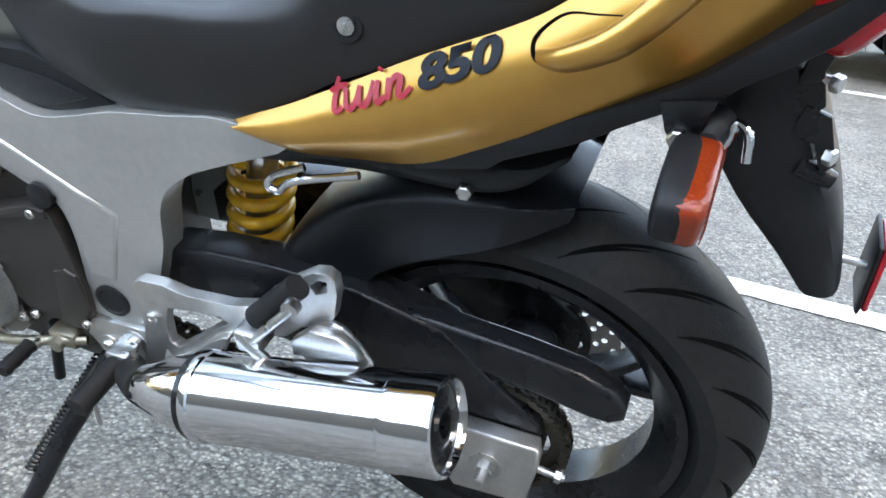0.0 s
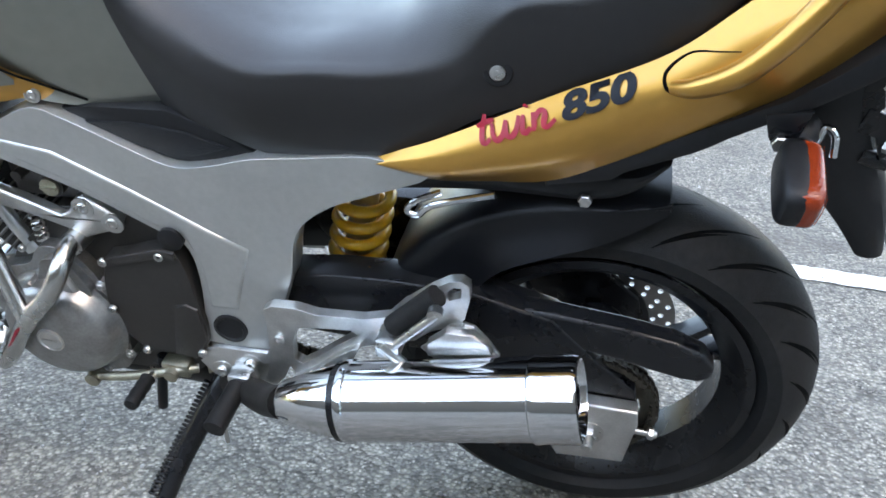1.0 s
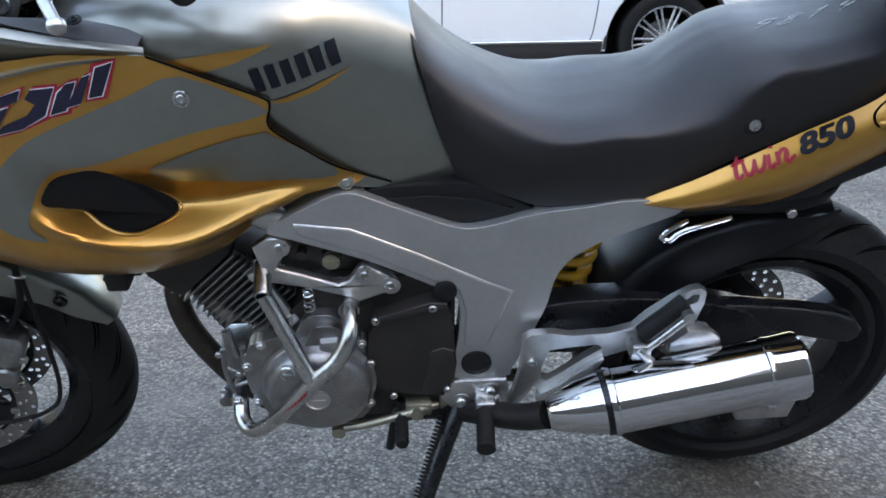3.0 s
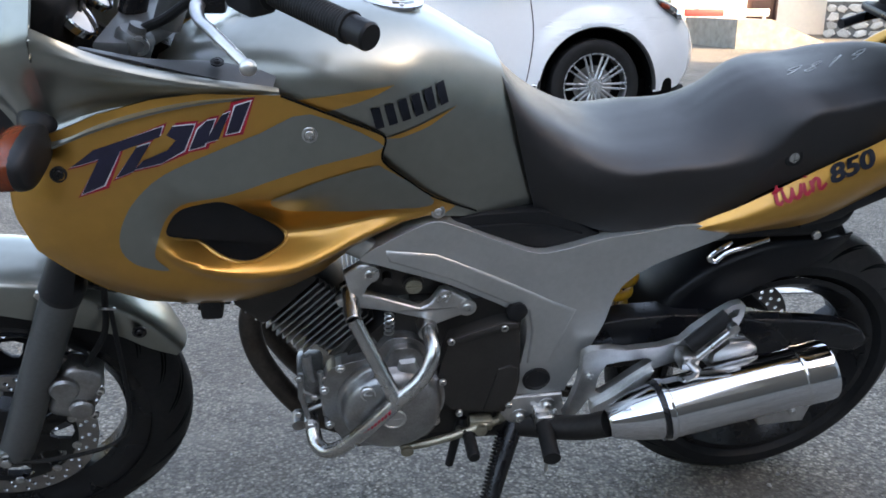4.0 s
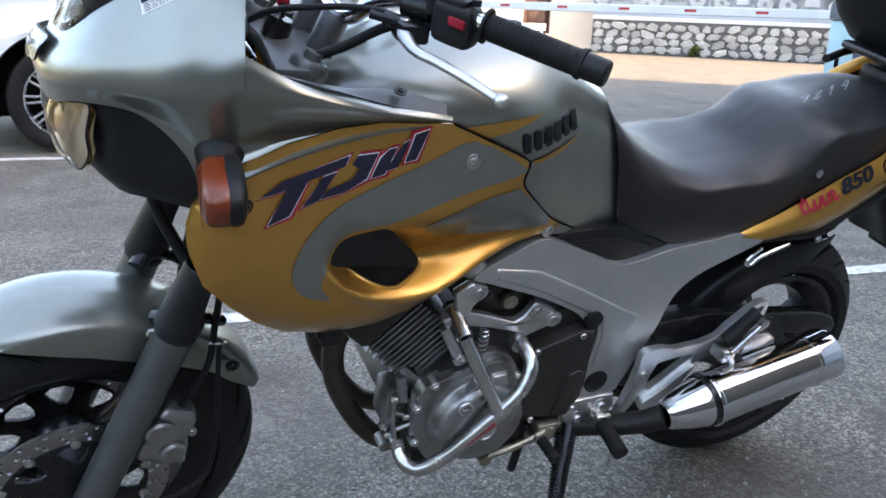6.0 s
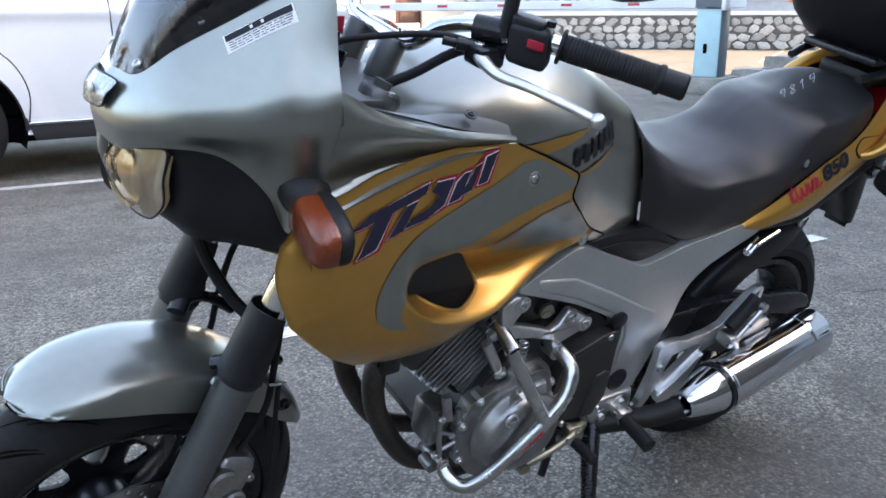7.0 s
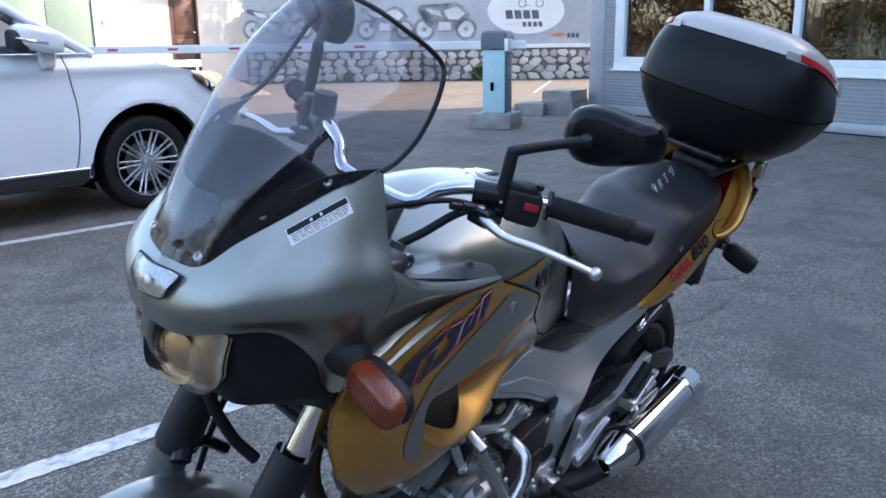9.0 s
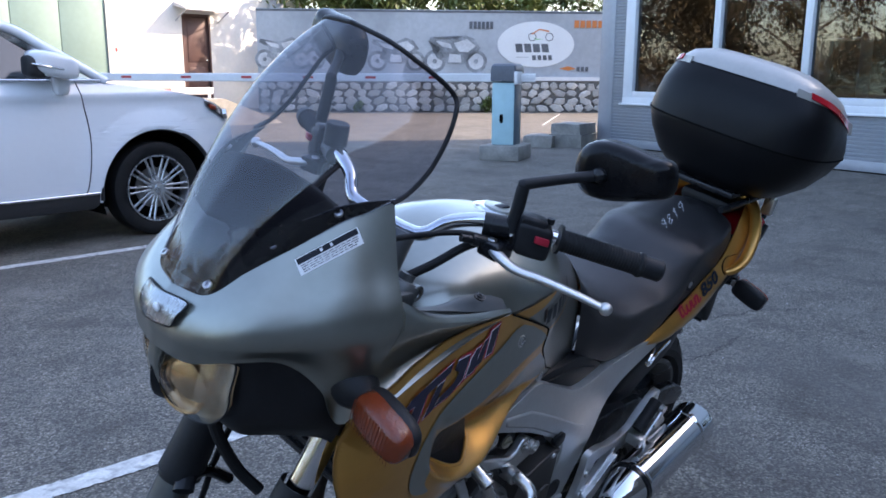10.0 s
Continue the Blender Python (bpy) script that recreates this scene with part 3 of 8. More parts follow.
def car():
    """A white sport utility car that faces +x, its near side towards -y."""
    root = new("suv_car")
    tagged(root, "pearl white sport utility car parked in the yard", "car")
    fx, rx, yn, yf = 1.33, -1.44, 4.76, 6.62
    mid = (yn + yf) / 2
    # lower body: side outline with the wheel arches cut out
    arch = lambda cx, r: [Vector(polar2(cx, .36, r, a)) for a in range(186, -7, -8)]
    low = .36
    side = [Vector((-2.36, .75)), Vector((-2.30, .45)), Vector((-2.10, low))] + arch(rx, .475) + arch(fx, .475) + [Vector((2.02, .32)), Vector((2.14, .34)), Vector((2.24, .46)), Vector((2.26, .62)), Vector((2.22, .78)), Vector((2.12, .90)), Vector((1.98, 1.005)), Vector((1.80, 1.060)), Vector((1.45, 1.130)), Vector((1.10, 1.175)), Vector((.86, 1.195)), Vector((.30, 1.20)), Vector((-.80, 1.215)), Vector((-1.80, 1.26)), Vector((-2.28, 1.22)), Vector((-2.38, 1.05))]

    def shell(s):
        bm = refine(flat([side]), .09)
        for v in bm.verts:
            x, z = v.co.x, v.co.z
            bulge = .055 * (1 - ((z - .70) / .50) ** 2) + .022 * math.exp(-((z - 1.10) / .05) ** 2)
            for cx in (fx, rx):
                d = math.hypot(x - cx, z - .36)
                bulge += .035 * max(0, 1 - abs(d - .50) / .14)
            taper = max(0, (x - 1.35) / .95) ** 2.2 * .42 + max(0, (-1.7 - x) / .75) ** 2 * .20
            v.co.y = yn + .06 - bulge + taper
            if s > 0:
                v.co.y = 2 * mid - v.co.y
        return bm

    part("body_side", shell(-1), CAR_P, root)
    part("body_side", shell(1), CAR_P, root)
    # bonnet, nose, tail and roof as sheets across the car
    n = 9
    across = [(-1 + 2 * k / (n - 1)) for k in range(n)]
    hw = (yf - yn) / 2

    def band(rows, name, material=CAR_P, label=""):
        """rows: x, z at the side, half width, crown height and forward bow at the middle."""
        ctrl = [[(x + bow * (1 - u * u), mid + u * w, z + crown * (1 - abs(u) ** 2.4)) for u in across] for x, z, w, crown, bow in rows]
        return part(name, sheet(ctrl, 24, 30), material, root, label)

    band([(.88, 1.195, hw - .05, .02, -.0), (1.15, 1.170, hw - .055, .03, .03), (1.5, 1.118, hw - .075, .035, .05), (1.82, 1.055, hw - .15, .035, .10), (2.02, .985, hw - .25, .03, .16)], "bonnet")
    band([(2.02, .985, hw - .25, .03, .16), (2.13, .89, hw - .33, .01, .20), (2.22, .76, hw - .37, 0, .20), (2.26, .6, hw - .39, 0, .20), (2.23, .44, hw - .38, 0, .19), (2.10, .30, hw - .30, 0, .18)], "front_bumper")
    band([(-2.28, 1.22, hw - .12, .02, -.06), (-2.40, 1.0, hw - .14, 0, -.10), (-2.42, .7, hw - .14, 0, -.12), (-2.30, .42, hw - .12, 0, -.12), (-2.1, .34, hw - .10, 0, -.1)], "rear_bumper")
    band([(.30, 1.585, hw - .25, .05, .06), (-.1, 1.645, hw - .25, .045, 0), (-.8, 1.665, hw - .25, .04, 0), (-1.6, 1.63, hw - .26, .035, 0), (-2.05, 1.56, hw - .27, .03, -.05)], "roof")
    band([(.92, 1.20, hw - .10, .03, .10), (.60, 1.40, hw - .19, .045, .08), (.30, 1.585, hw - .25, .05, .06)], "windscreen", CAR_G, "tinted windscreen glass")
    band([(-2.05, 1.56, hw - .27, .03, -.05), (-2.20, 1.40, hw - .22, .02, -.08), (-2.30, 1.22, hw - .14, .02, -.08)], "rear_window", CAR_G, "tinted rear window glass")
    for s in (-1, 1):
        gl_pts = [(.74, 1.215), (.28, 1.535), (-.3, 1.59), (-1.0, 1.58), (-1.75, 1.50), (-1.95, 1.28), (-.8, 1.225)]
        bm = refine(flat([loop2(gl_pts)]), .12)
        for v in bm.verts:
            v.co.y = mid + s * (hw - .065 - (v.co.z - 1.20) * .46)
        part("side_window", bm, CAR_G, root, "tinted side window")
        part("pillar", tube([(.98, mid + s * (hw - .075), 1.195), (.62, mid + s * (hw - .165), 1.42), (.30, mid + s * (hw - .235), 1.585), (-.4, mid + s * (hw - .255), 1.64), (-1.5, mid + s * (hw - .262), 1.62), (-2.05, mid + s * (hw - .275), 1.54)], [.035, .036, .035, .03, .03, .03], 12, 40), CAR_P, root)
        part("window_trim", tube([(.93, mid + s * (hw - .055), 1.205), (.3, mid + s * (hw - .045), 1.208), (-.8, mid + s * (hw - .045), 1.222), (-1.95, mid + s * (hw - .09), 1.275)], .010, 8, 20), CHROME, root, "bright window trim")
        for cx in (fx, rx):
            rim_pts = [(*polar2(cx, .36, .478, a),) for a in range(184, -5, -6)]
            part("arch_lip", tube([(x, mid + s * (hw - .004 + (0 if abs(x - cx) < .42 else -.004)), z) for x, z in rim_pts], .016, 8, 0, True), CAR_B, root, "dark wheel-arch lip")
            liner = lathe([(-.02, .475), (.30, .475), (.30, 0)], 40, (cx, mid + s * (hw - .03), .36), (0, -s, 0))
            bmesh.ops.delete(liner, geom=[v for v in liner.verts if v.co.z < .20 and (v.co - Vector((cx, v.co.y, .36))).length > .3], context="VERTS")
            part("arch_liner", liner, DARK, root)
        part("sill_cladding", plate([loop2([(-.96, .375), (.84, .375), (.83, .30), (.78, .27), (-.92, .27)])], 0, .03, .01), CAR_B, root, "black plastic sill").matrix_basis = Matrix.Translation((0, yn - .002 if s < 0 else yf - .028, 0))
        part("sill_strip", tube([(-.95, mid + s * (hw + .004), .385), (.83, mid + s * (hw + .004), .385)], .013, 10), CHROME, root, "bright metal sill strip")
        for pts in ([(.745, 1.19), (.78, 1.0), (.80, .75), (.76, .45), (.735, .39)], [(-.36, 1.20), (-.36, .8), (-.365, .39)], [(-1.30, 1.21), (-1.25, 1.0), (-1.02, .80), (-.93, .6), (-.95, .39)]):
            path = spline([(x, 0, z) for x, z in pts], 16)
            out = []
            for p in path:
                z = p.z
                bulge = .055 * (1 - ((z - .70) / .50) ** 2) + .022 * math.exp(-((z - 1.10) / .05) ** 2)
                for cx in (fx, rx):
                    d = math.hypot(p.x - cx, z - .36)
                    bulge += .035 * max(0, 1 - abs(d - .50) / .14)
                y = yn + .06 - bulge
                out.append((p.x, y - .0005 if s < 0 else 2 * mid - y + .0005, z))
            part("panel_gap", tube(out, .0042, 6), DARK, root)
        part("door_handle", pill((-.20, mid + s * (hw + .012), 1.075), (1, 0, 0), (0, 1, 0), (0, 0, 1), .105, .020, .017, .5, 18, 10), CAR_P, root, "white pull handle")
        part("door_handle", pill((-1.16, mid + s * (hw + .012), 1.09), (1, 0, 0), (0, 1, 0), (0, 0, 1), .105, .020, .017, .5, 18, 10), CAR_P, root, "white pull handle")
        mir = part("wing_mirror", pill((.53, mid + s * (hw + .09), 1.315), (1, .0, -.18), (0, 1, 0), (0, 0, 1), .17, .095, .085, .55, 28, 14), CAR_P, root, "white door mirror")
        part("mirror_foot", pill((.62, mid + s * (hw - .01), 1.215), (0, 0, 1), (1, 0, 0), (0, 1, 0), .11, .055, .05, .5, 16, 8), CAR_P, mir)
        part("mirror_band", pill((.48, mid + s * (hw + .10), 1.300), (1, 0, -.18), (0, 1, 0), (0, 0, 1), .13, .092, .012, .5, 20, 8), CHROME, mir)
        part("mirror_back", pill((.40, mid + s * (hw + .09), 1.30), (1, 0, -.18), (0, 1, 0), (0, 0, 1), .06, .080, .075, .5, 20, 8), CAR_B, mir)
        LAMP = [[(1.80, .108, 1.03), (1.93, .168, 1.0), (2.06, .255, .955), (2.14, .33, .91)], [(1.84, .118, .985), (1.97, .182, .94), (2.09, .272, .885), (2.165, .345, .845)], [(1.92, .150, .935), (2.02, .205, .89), (2.12, .29, .835), (2.18, .355, .80)]]
        rows = [[(x + .012, (yn - .022 + dy) if s < 0 else (yf + .022 - dy), z + .012) for x, dy, z in r] for r in LAMP]
        lamp = part("headlamp", sheet(rows, 12, 8), CLEAR, root, "clear headlamp with an orange marker")
        lamp.visible_shadow = False
        part("lamp_bowl", sheet([[(x - .008, y - s * .012, z - .004) for x, y, z in r] for r in rows], 12, 8), CAR_B, lamp)
        part("marker", pill((1.905, (yn + .128) if s < 0 else (yf - .128), .985), (.85, -s * .45, -.22), (0, 0, 1), (.4, s, 0), .055, .020, .012, .5, 16, 8), AMBER, lamp, "orange marker lens")
        part("lamp_tube", lathe([(0, .045), (.03, .045), (.035, .03), (.02, .0)], 28, (2.055, (yn + .215) if s < 0 else (yf - .215), .915), (.8, s * .5, .1)), CHROME, lamp)
    part("bumper_lip", plate([loop2([(1.93, .33), (2.10, .30), (2.16, .33), (2.14, .37), (1.95, .38)])], 0, 1.2, .01), CAR_B, root).matrix_basis = Matrix.Translation((.06, mid - .6, -.02))
    part("fog_vent", plate([loop2([(2.17, .50), (2.20, .50), (2.21, .62), (2.18, .64)])], 0, .02, .004), CAR_B, root).matrix_basis = Matrix.Translation((.045, yn + .40, 0))
    part("underbody", block(-2.15, 2.05, yn + .18, yf - .18, .24, .42, .04), DARK, root)
    part("cabin_floor", block(-1.9, .9, yn + .15, yf - .15, .42, 1.0, .05), DARK, root)
    for x in (fx, rx):
        car_wheel(root, x, yn + .035, 1)
        car_wheel(root, x, yf - .035, -1)
    return root


car()


# -- barrier --
def barrier():
    root = new("barrier")
    tagged(root, "pale blue barrier post with a white boom", "barrier")
    turn = pose(7.86, 6.45, 0, 0, 0, 22)
    put = lambda bm: moved(bm, turn)
    part("plinth", put(block(-.36, .36, -.30, .30, 0, .215, .015)), CONCRETE, root, "rough concrete plinth")
    cab = part("cabinet", put(block(-.16, .22, -.17, .17, .215, 1.16, .012)), POST_S, root, "slate blue barrier cabinet")
    part("front_panel", put(block(-.185, -.162, -.165, .165, .22, 1.12, .006)), POST_P, cab, "pale blue access panel")
    part("lock_slot", put(pill((-.187, .02, .60), (0, 0, 1), (0, 1, 0), (1, 0, 0), .065, .028, .006, .4, 16, 8)), DARK, cab)
    part("hood", put(loft([[Vector((x * s, y * s, z)) for x, y in ((-.22, -.17), (-.20, -.19), (.24, -.19), (.26, -.17), (.26, .17), (.24, .19), (-.20, .19), (-.22, .17))] for s, z in ((1, 1.14), (1.0, 1.30), (.94, 1.36), (.78, 1.39))])), CAP_P, root, "grey rounded plastic hood")
    a, b = Vector((8.02, 6.05, 1.19)), Vector((3.4, 12.4, 1.16))
    way = (b - a).normalized()
    side = Vector((-way.y, way.x, 0))
    boom = part("boom", loft([[p + side * dy + Vector((0, 0, dz)) for dy, dz in ((-.03, -.06), (.03, -.06), (.04, -.05), (.04, .05), (.03, .06), (-.03, .06), (-.04, .05), (-.04, -.05))] for p in (a, b)]), BOOM_P, root, "long white barrier boom with red marks")
    near = side if side.y < 0 else -side
    for k in range(8):
        p = a + way * (.45 + .95 * k)
        part("red_mark", loft([[p + near * (.0405 + d) + way * u + Vector((0, 0, v)) for u, v in ((0, -.015), (.16, -.015), (.16, .02), (0, .02))] for d in (0, .003)]), REDBOX, boom)
    part("boom_socket", put(block(-.25, .02, -.235, -.175, 1.10, 1.28, .01)), BOOM_P, root)
    post = part("rest_post", lathe([(0, .05), (1.08, .05), (1.08, 0)], 16, (b.x + .1, b.y - .1, 0), (0, 0, 1)), BOOM_P, root, "boom rest post")
    part("rest_base", block(b.x - .15, b.x + .35, b.y - .35, b.y + .15, 0, .12, .02), CONCRETE, post)


barrier()


def slab(name, c, l, w, z0, z1, turn, seed, label):
    rnd = random.Random(seed)
    bm = block(-l / 2, l / 2, -w / 2, w / 2, z0, z1)
    bmesh.ops.subdivide_edges(bm, edges=bm.edges[:], cuts=3, use_grid_fill=True)
    for v in bm.verts:
        v.co += Vector((rnd.uniform(-.012, .012), rnd.uniform(-.012, .012), rnd.uniform(-.010, .006) if v.co.z > z0 + .01 else 0))
    return tagged(part(name, moved(bm, pose(c[0], c[1], 0, 0, 0, turn)), CONCRETE, sharp=25), label, "concrete slab", "stacked concrete slabs")


slab("concrete_slab", (9.98, 7.30), .62, .5, 0, .20, 20, 1, "broken grey concrete slab on the asphalt")
slab("concrete_slab", (10.42, 6.95), .75, .6, 0, .22, 12, 2, "grey concrete slab under another slab")
slab("concrete_slab", (10.44, 6.96), .66, .55, .222, .40, 8, 3, "grey concrete slab stacked on another")

# -- stone wall and banner --
WA, WB = Vector((24.4, 10.06, 0)), Vector((13.4, 20.51, 0))
wway = (WB - WA).normalized()
wn_ = Vector((-wway.y, wway.x, 0))
wn_ = wn_ if wn_.dot(Vector((-1, -1, 0))) > 0 else -wn_
WLEN = (WB - WA).length


def on_wall(u, out, z):
    """A place on the boundary wall: u metres along it, out metres in front of it."""
    return WA + wway * u + wn_ * out + Vector((0, 0, z))


def wall_box(u0, u1, o0, o1, z0, z1):
    bm = block(u0, u1, o0, o1, z0, z1)
    for v in bm.verts:
        v.co = on_wall(v.co.x, v.co.y, v.co.z)
    return bm


stone_wall = tagged(part("stone_wall", wall_box(0, WLEN, -.45, -.03, 0, .93), MORTAR), "low wall of pale irregular stones with dark joints", "stone wall", kind="structure")
cap_rail = part("wall_rail", wall_box(0, WLEN, -.30, .02, .98, 1.10), BOOM_P)
tagged(cap_rail, "white painted metal rail along the wall top", "rail", kind="structure")
part("wall_top", wall_box(0, WLEN, -.45, -.03, .93, .98), MORTAR, stone_wall)


def stones():
    rnd = random.Random(8)
    meshes = []
    for k in range(9):
        n = rnd.choice((5, 6, 6, 7))
        rim = []
        for i in range(n):
            a = 2 * math.pi * (i + rnd.uniform(-.28, .28)) / n
            r = rnd.uniform(.78, 1.05)
            rim.append((r * math.cos(a), r * math.sin(a)))
        bm = bmesh.new()
        ringa = [bm.verts.new((x, 0, z)) for x, z in rim]
        ringb = [bm.verts.new((x * .97, -.5, z * .97)) for x, z in rim]
        ringc = [bm.verts.new((x * .80, -.8 + rnd.uniform(-.15, .15), z * .80)) for x, z in rim]
        for a, b in ((ringa, ringb), (ringb, ringc)):
            for i in range(n):
                bm.faces.new((a[i], a[(i + 1) % n], b[(i + 1) % n], b[i]))
        mid = bm.verts.new((0, -.9 + rnd.uniform(-.1, .1), 0))
        for i in range(n):
            bm.faces.new((ringc[i], ringc[(i + 1) % n], mid))
        bmesh.ops.recalc_face_normals(bm, faces=bm.faces)
        me = bpy.data.meshes.new("stone")
        bm.to_mesh(me)
        bm.free()
        me.materials.append(STONE)
        meshes.append(me)
    face = Matrix(((wway.x, -wn_.x, 0, 0), (wway.y, -wn_.y, 0, 0), (0, 0, 1, 0), (0, 0, 0, 1)))
    count = 0
    for row in range(4):
        u = rnd.uniform(0, .2)
        while u < WLEN - .2 and count < 298:
            w = rnd.uniform(.14, .25)
            h = rnd.uniform(.115, .150)
            ob = new("stone", rnd.choice(meshes))
            ob.parent = stone_wall
            ob.matrix_basis = Matrix.Translation(on_wall(u + w, -.035, .125 + .226 * row + rnd.uniform(-.025, .025))) @ face @ Matrix.Rotation(rnd.uniform(-.5, .5), 4, "Y") @ Matrix.Diagonal((w * 1.02, .085, h, 1))
            u += 2 * w * .93
            count += 1


banner_wall = tagged(part("banner_fence", wall_box(0, WLEN, -.22, -.16, 1.10, 3.12), BANNER), "grey printed banner with pale motorcycle pictures on a fence", "banner", kind="structure")
part("banner_hem", wall_box(0, WLEN, -.165, -.150, 3.04, 3.10), PRINT_D, banner_wall)


def print_on(name, pts, material, lift, label=""):
    """A flat printed shape on the banner, from (along, height) corners."""
    bm = bmesh.new()
    bm.faces.new([bm.verts.new(on_wall(u, -.158 + lift, z)) for u, z in pts])
    bmesh.ops.triangulate(bm, faces=bm.faces[:])
    return part(name, bm, material, banner_wall, label)


def disc_pts(u, z, r, n=20, rz=None):
    return [(u + r * math.cos(2 * math.pi * k / n), z + (rz or r) * math.sin(2 * math.pi * k / n)) for k in range(n)]


def printed_bike(u, z, s):
    """A grey printed motorcycle: two ring wheels, body and bars."""
    for du in (-.62, .62):
        print_on("printed_wheel", disc_pts(u + du * s, z + .33 * s, .33 * s), PRINT_M, .003)
        print_on("printed_hub", disc_pts(u + du * s, z + .33 * s, .23 * s), PRINT_L, .006)
        print_on("printed_axle", disc_pts(u + du * s, z + .33 * s, .07 * s, 10), PRINT_M, .009)
    shape = [(-.75, .72), (-.55, 1.0), (-.30, 1.08), (.0, .95), (.25, .92), (.75, 1.02), (.80, .90), (.45, .72), (.55, .42), (.2, .25), (-.25, .25), (-.40, .55)]
    print_on("printed_body", [(u + a * s, z + b * s) for a, b in shape], PRINT_M, .012)
    print_on("printed_panel", [(u + a * s, z + b * s) for a, b in ((-.60, .78), (-.35, .98), (.05, .86), (-.1, .62), (-.38, .60))], PRINT_L, .015)
    print_on("printed_panel", [(u + a * s, z + b * s) for a, b in ((.15, .84), (.60, .93), (.40, .76), (.1, .70))], PRINT_L, .015)
    print_on("printed_engine", [(u + a * s, z + b * s) for a, b in ((-.15, .52), (.18, .55), (.22, .30), (-.18, .30))], PRINT_L, .015)


def u_of(x, y):
    return (Vector((x, y, 0)) - WA).dot(wway)


for k, (u, z, s) in enumerate(((2.1, 1.22, .95), (9.05, 1.22, 1.05), (10.9, 1.25, .95), (12.8, 1.3, 1.0), (14.4, 1.3, .9))):
    printed_bike(u, z, s)
SIGN_U = u_of(19.68, 14.55)
print_on("white_oval", disc_pts(SIGN_U, 2.10, 1.22, 40, .70), PRINT_W, .018, "white oval sign with dark and coloured bars")


def bars(u, z, n, w, h, gap, material, lean=.03):
    for k in range(n):
        a = u - k * (w + gap)
        print_on("sign_bar", [(a, z), (a - w, z), (a - w - lean, z + h), (a - lean, z + h)], material, .024)


bars(SIGN_U + .62, 1.86, 4, .22, .26, .055, PRINT_D, -.04)
bars(SIGN_U + .10, 1.62, 4, .12, .15, .05, PRINT_D, -.02)
print_on("sign_stripe", [(SIGN_U + .62, 1.69), (SIGN_U + .22, 1.69), (SIGN_U + .22, 1.72), (SIGN_U + .62, 1.72)], PRINT_L, .024)
for du in (.12, -.42):
    print_on("sign_ring", disc_pts(SIGN_U - .0 + du, 2.33, .13, 18), PRINT_D, .024)
    print_on("sign_ring_inner", disc_pts(SIGN_U + du, 2.33, .105, 18), PRINT_W, .027)
print_on("sign_arc", [(SIGN_U + .16, 2.42), (SIGN_U - .10, 2.58), (SIGN_U - .42, 2.52), (SIGN_U - .40, 2.48), (SIGN_U - .10, 2.54), (SIGN_U + .13, 2.40)], PRINT_O, .030)
print_on("sign_arc", [(SIGN_U + .13, 2.33), (SIGN_U - .02, 2.24), (SIGN_U - .24, 2.27), (SIGN_U - .02, 2.27)], PRINT_G, .030)
bars(u_of(18.15, 16.0) - .0, 2.56, 6, .095, .22, .035, PRINT_D, 0)
bars(u_of(20.55, 13.72), 2.62, 6, .15, .22, .04, PRINT_O, 0)
print_on("orange_mark", [(u_of(20.2, 14.0), 1.36), (u_of(20.2, 14.0) - .3, 1.30), (u_of(20.2, 14.0) - .55, 1.36), (u_of(20.2, 14.0) - .3, 1.44)], PRINT_O, .018)
bars(u_of(20.6, 13.6), 1.28, 3, .10, .14, .04, PRINT_D, 0)


# -- plants --
def leaf_cloud(centres, count, size, seed):
    """Many small leaves scattered in uneven clumps."""
    rnd = random.Random(seed)
    verts, faces = [], []
    for k in range(count):
        c, r = rnd.choice(centres)
        d = Vector((rnd.gauss(0, 1), rnd.gauss(0, 1), rnd.gauss(0, 1)))
        d = d.normalized() * r * rnd.random() ** .4
        p = Vector(c) + d
        q = Matrix.Rotation(rnd.uniform(0, 6.28), 3, "Z") @ Matrix.Rotation(rnd.uniform(-1.2, 1.2), 3, "X")
        s = size * rnd.uniform(.6, 1.3)
        i = len(verts)
        for x, y, z in ((0, -1, 0), (.45, 0, .12), (0, 1, 0), (-.45, 0, .12)):
            verts.append(p + q @ Vector((x * s, y * s, z * s)))
        faces.append((i, i + 1, i + 2))
        faces.append((i, i + 2, i + 3))
    me = bpy.data.meshes.new("crown")
    me.from_pydata([tuple(v) for v in verts], [], faces)
    return me


def tree(x, y, h, r, seed, material=LEAF, leaves=2600):
    rnd = random.Random(seed)
    root = new("tree")
    trunk = join(tube([(x, y, 0), (x + .1, y, h * .4), (x - .05, y + .05, h * .72)], [.16, .11, .05], 10, 10), *[tube([(x, y, h * f), (x + .5 * r * math.cos(a), y + .5 * r * math.sin(a), h * f + .35 * r), (x + .85 * r * math.cos(a), y + .85 * r * math.sin(a), h * f + .55 * r)], [.06, .04, .02], 7, 8) for f, a in ((.38, .4), (.45, 2.5), (.52, 4.4), (.60, 1.4), (.64, 5.6))])
    part("trunk", trunk, BARK, root)
    cs = [((x + rnd.uniform(-.8, .8) * r, y + rnd.uniform(-.8, .8) * r, h * rnd.uniform(.48 if material is LEAF else .14, .98)), r * rnd.uniform(.25, .5)) for _ in range(22)]
    me = leaf_cloud(cs, leaves, .14 if material is LEAF else .10, seed)
    me.materials.append(material)
    crown = new("crown", me)
    crown.parent = root
    tagged(root, "leafy green tree behind the banner fence" if material is LEAF else "brown autumn tree beyond the yard", "tree", "trees round the yard")


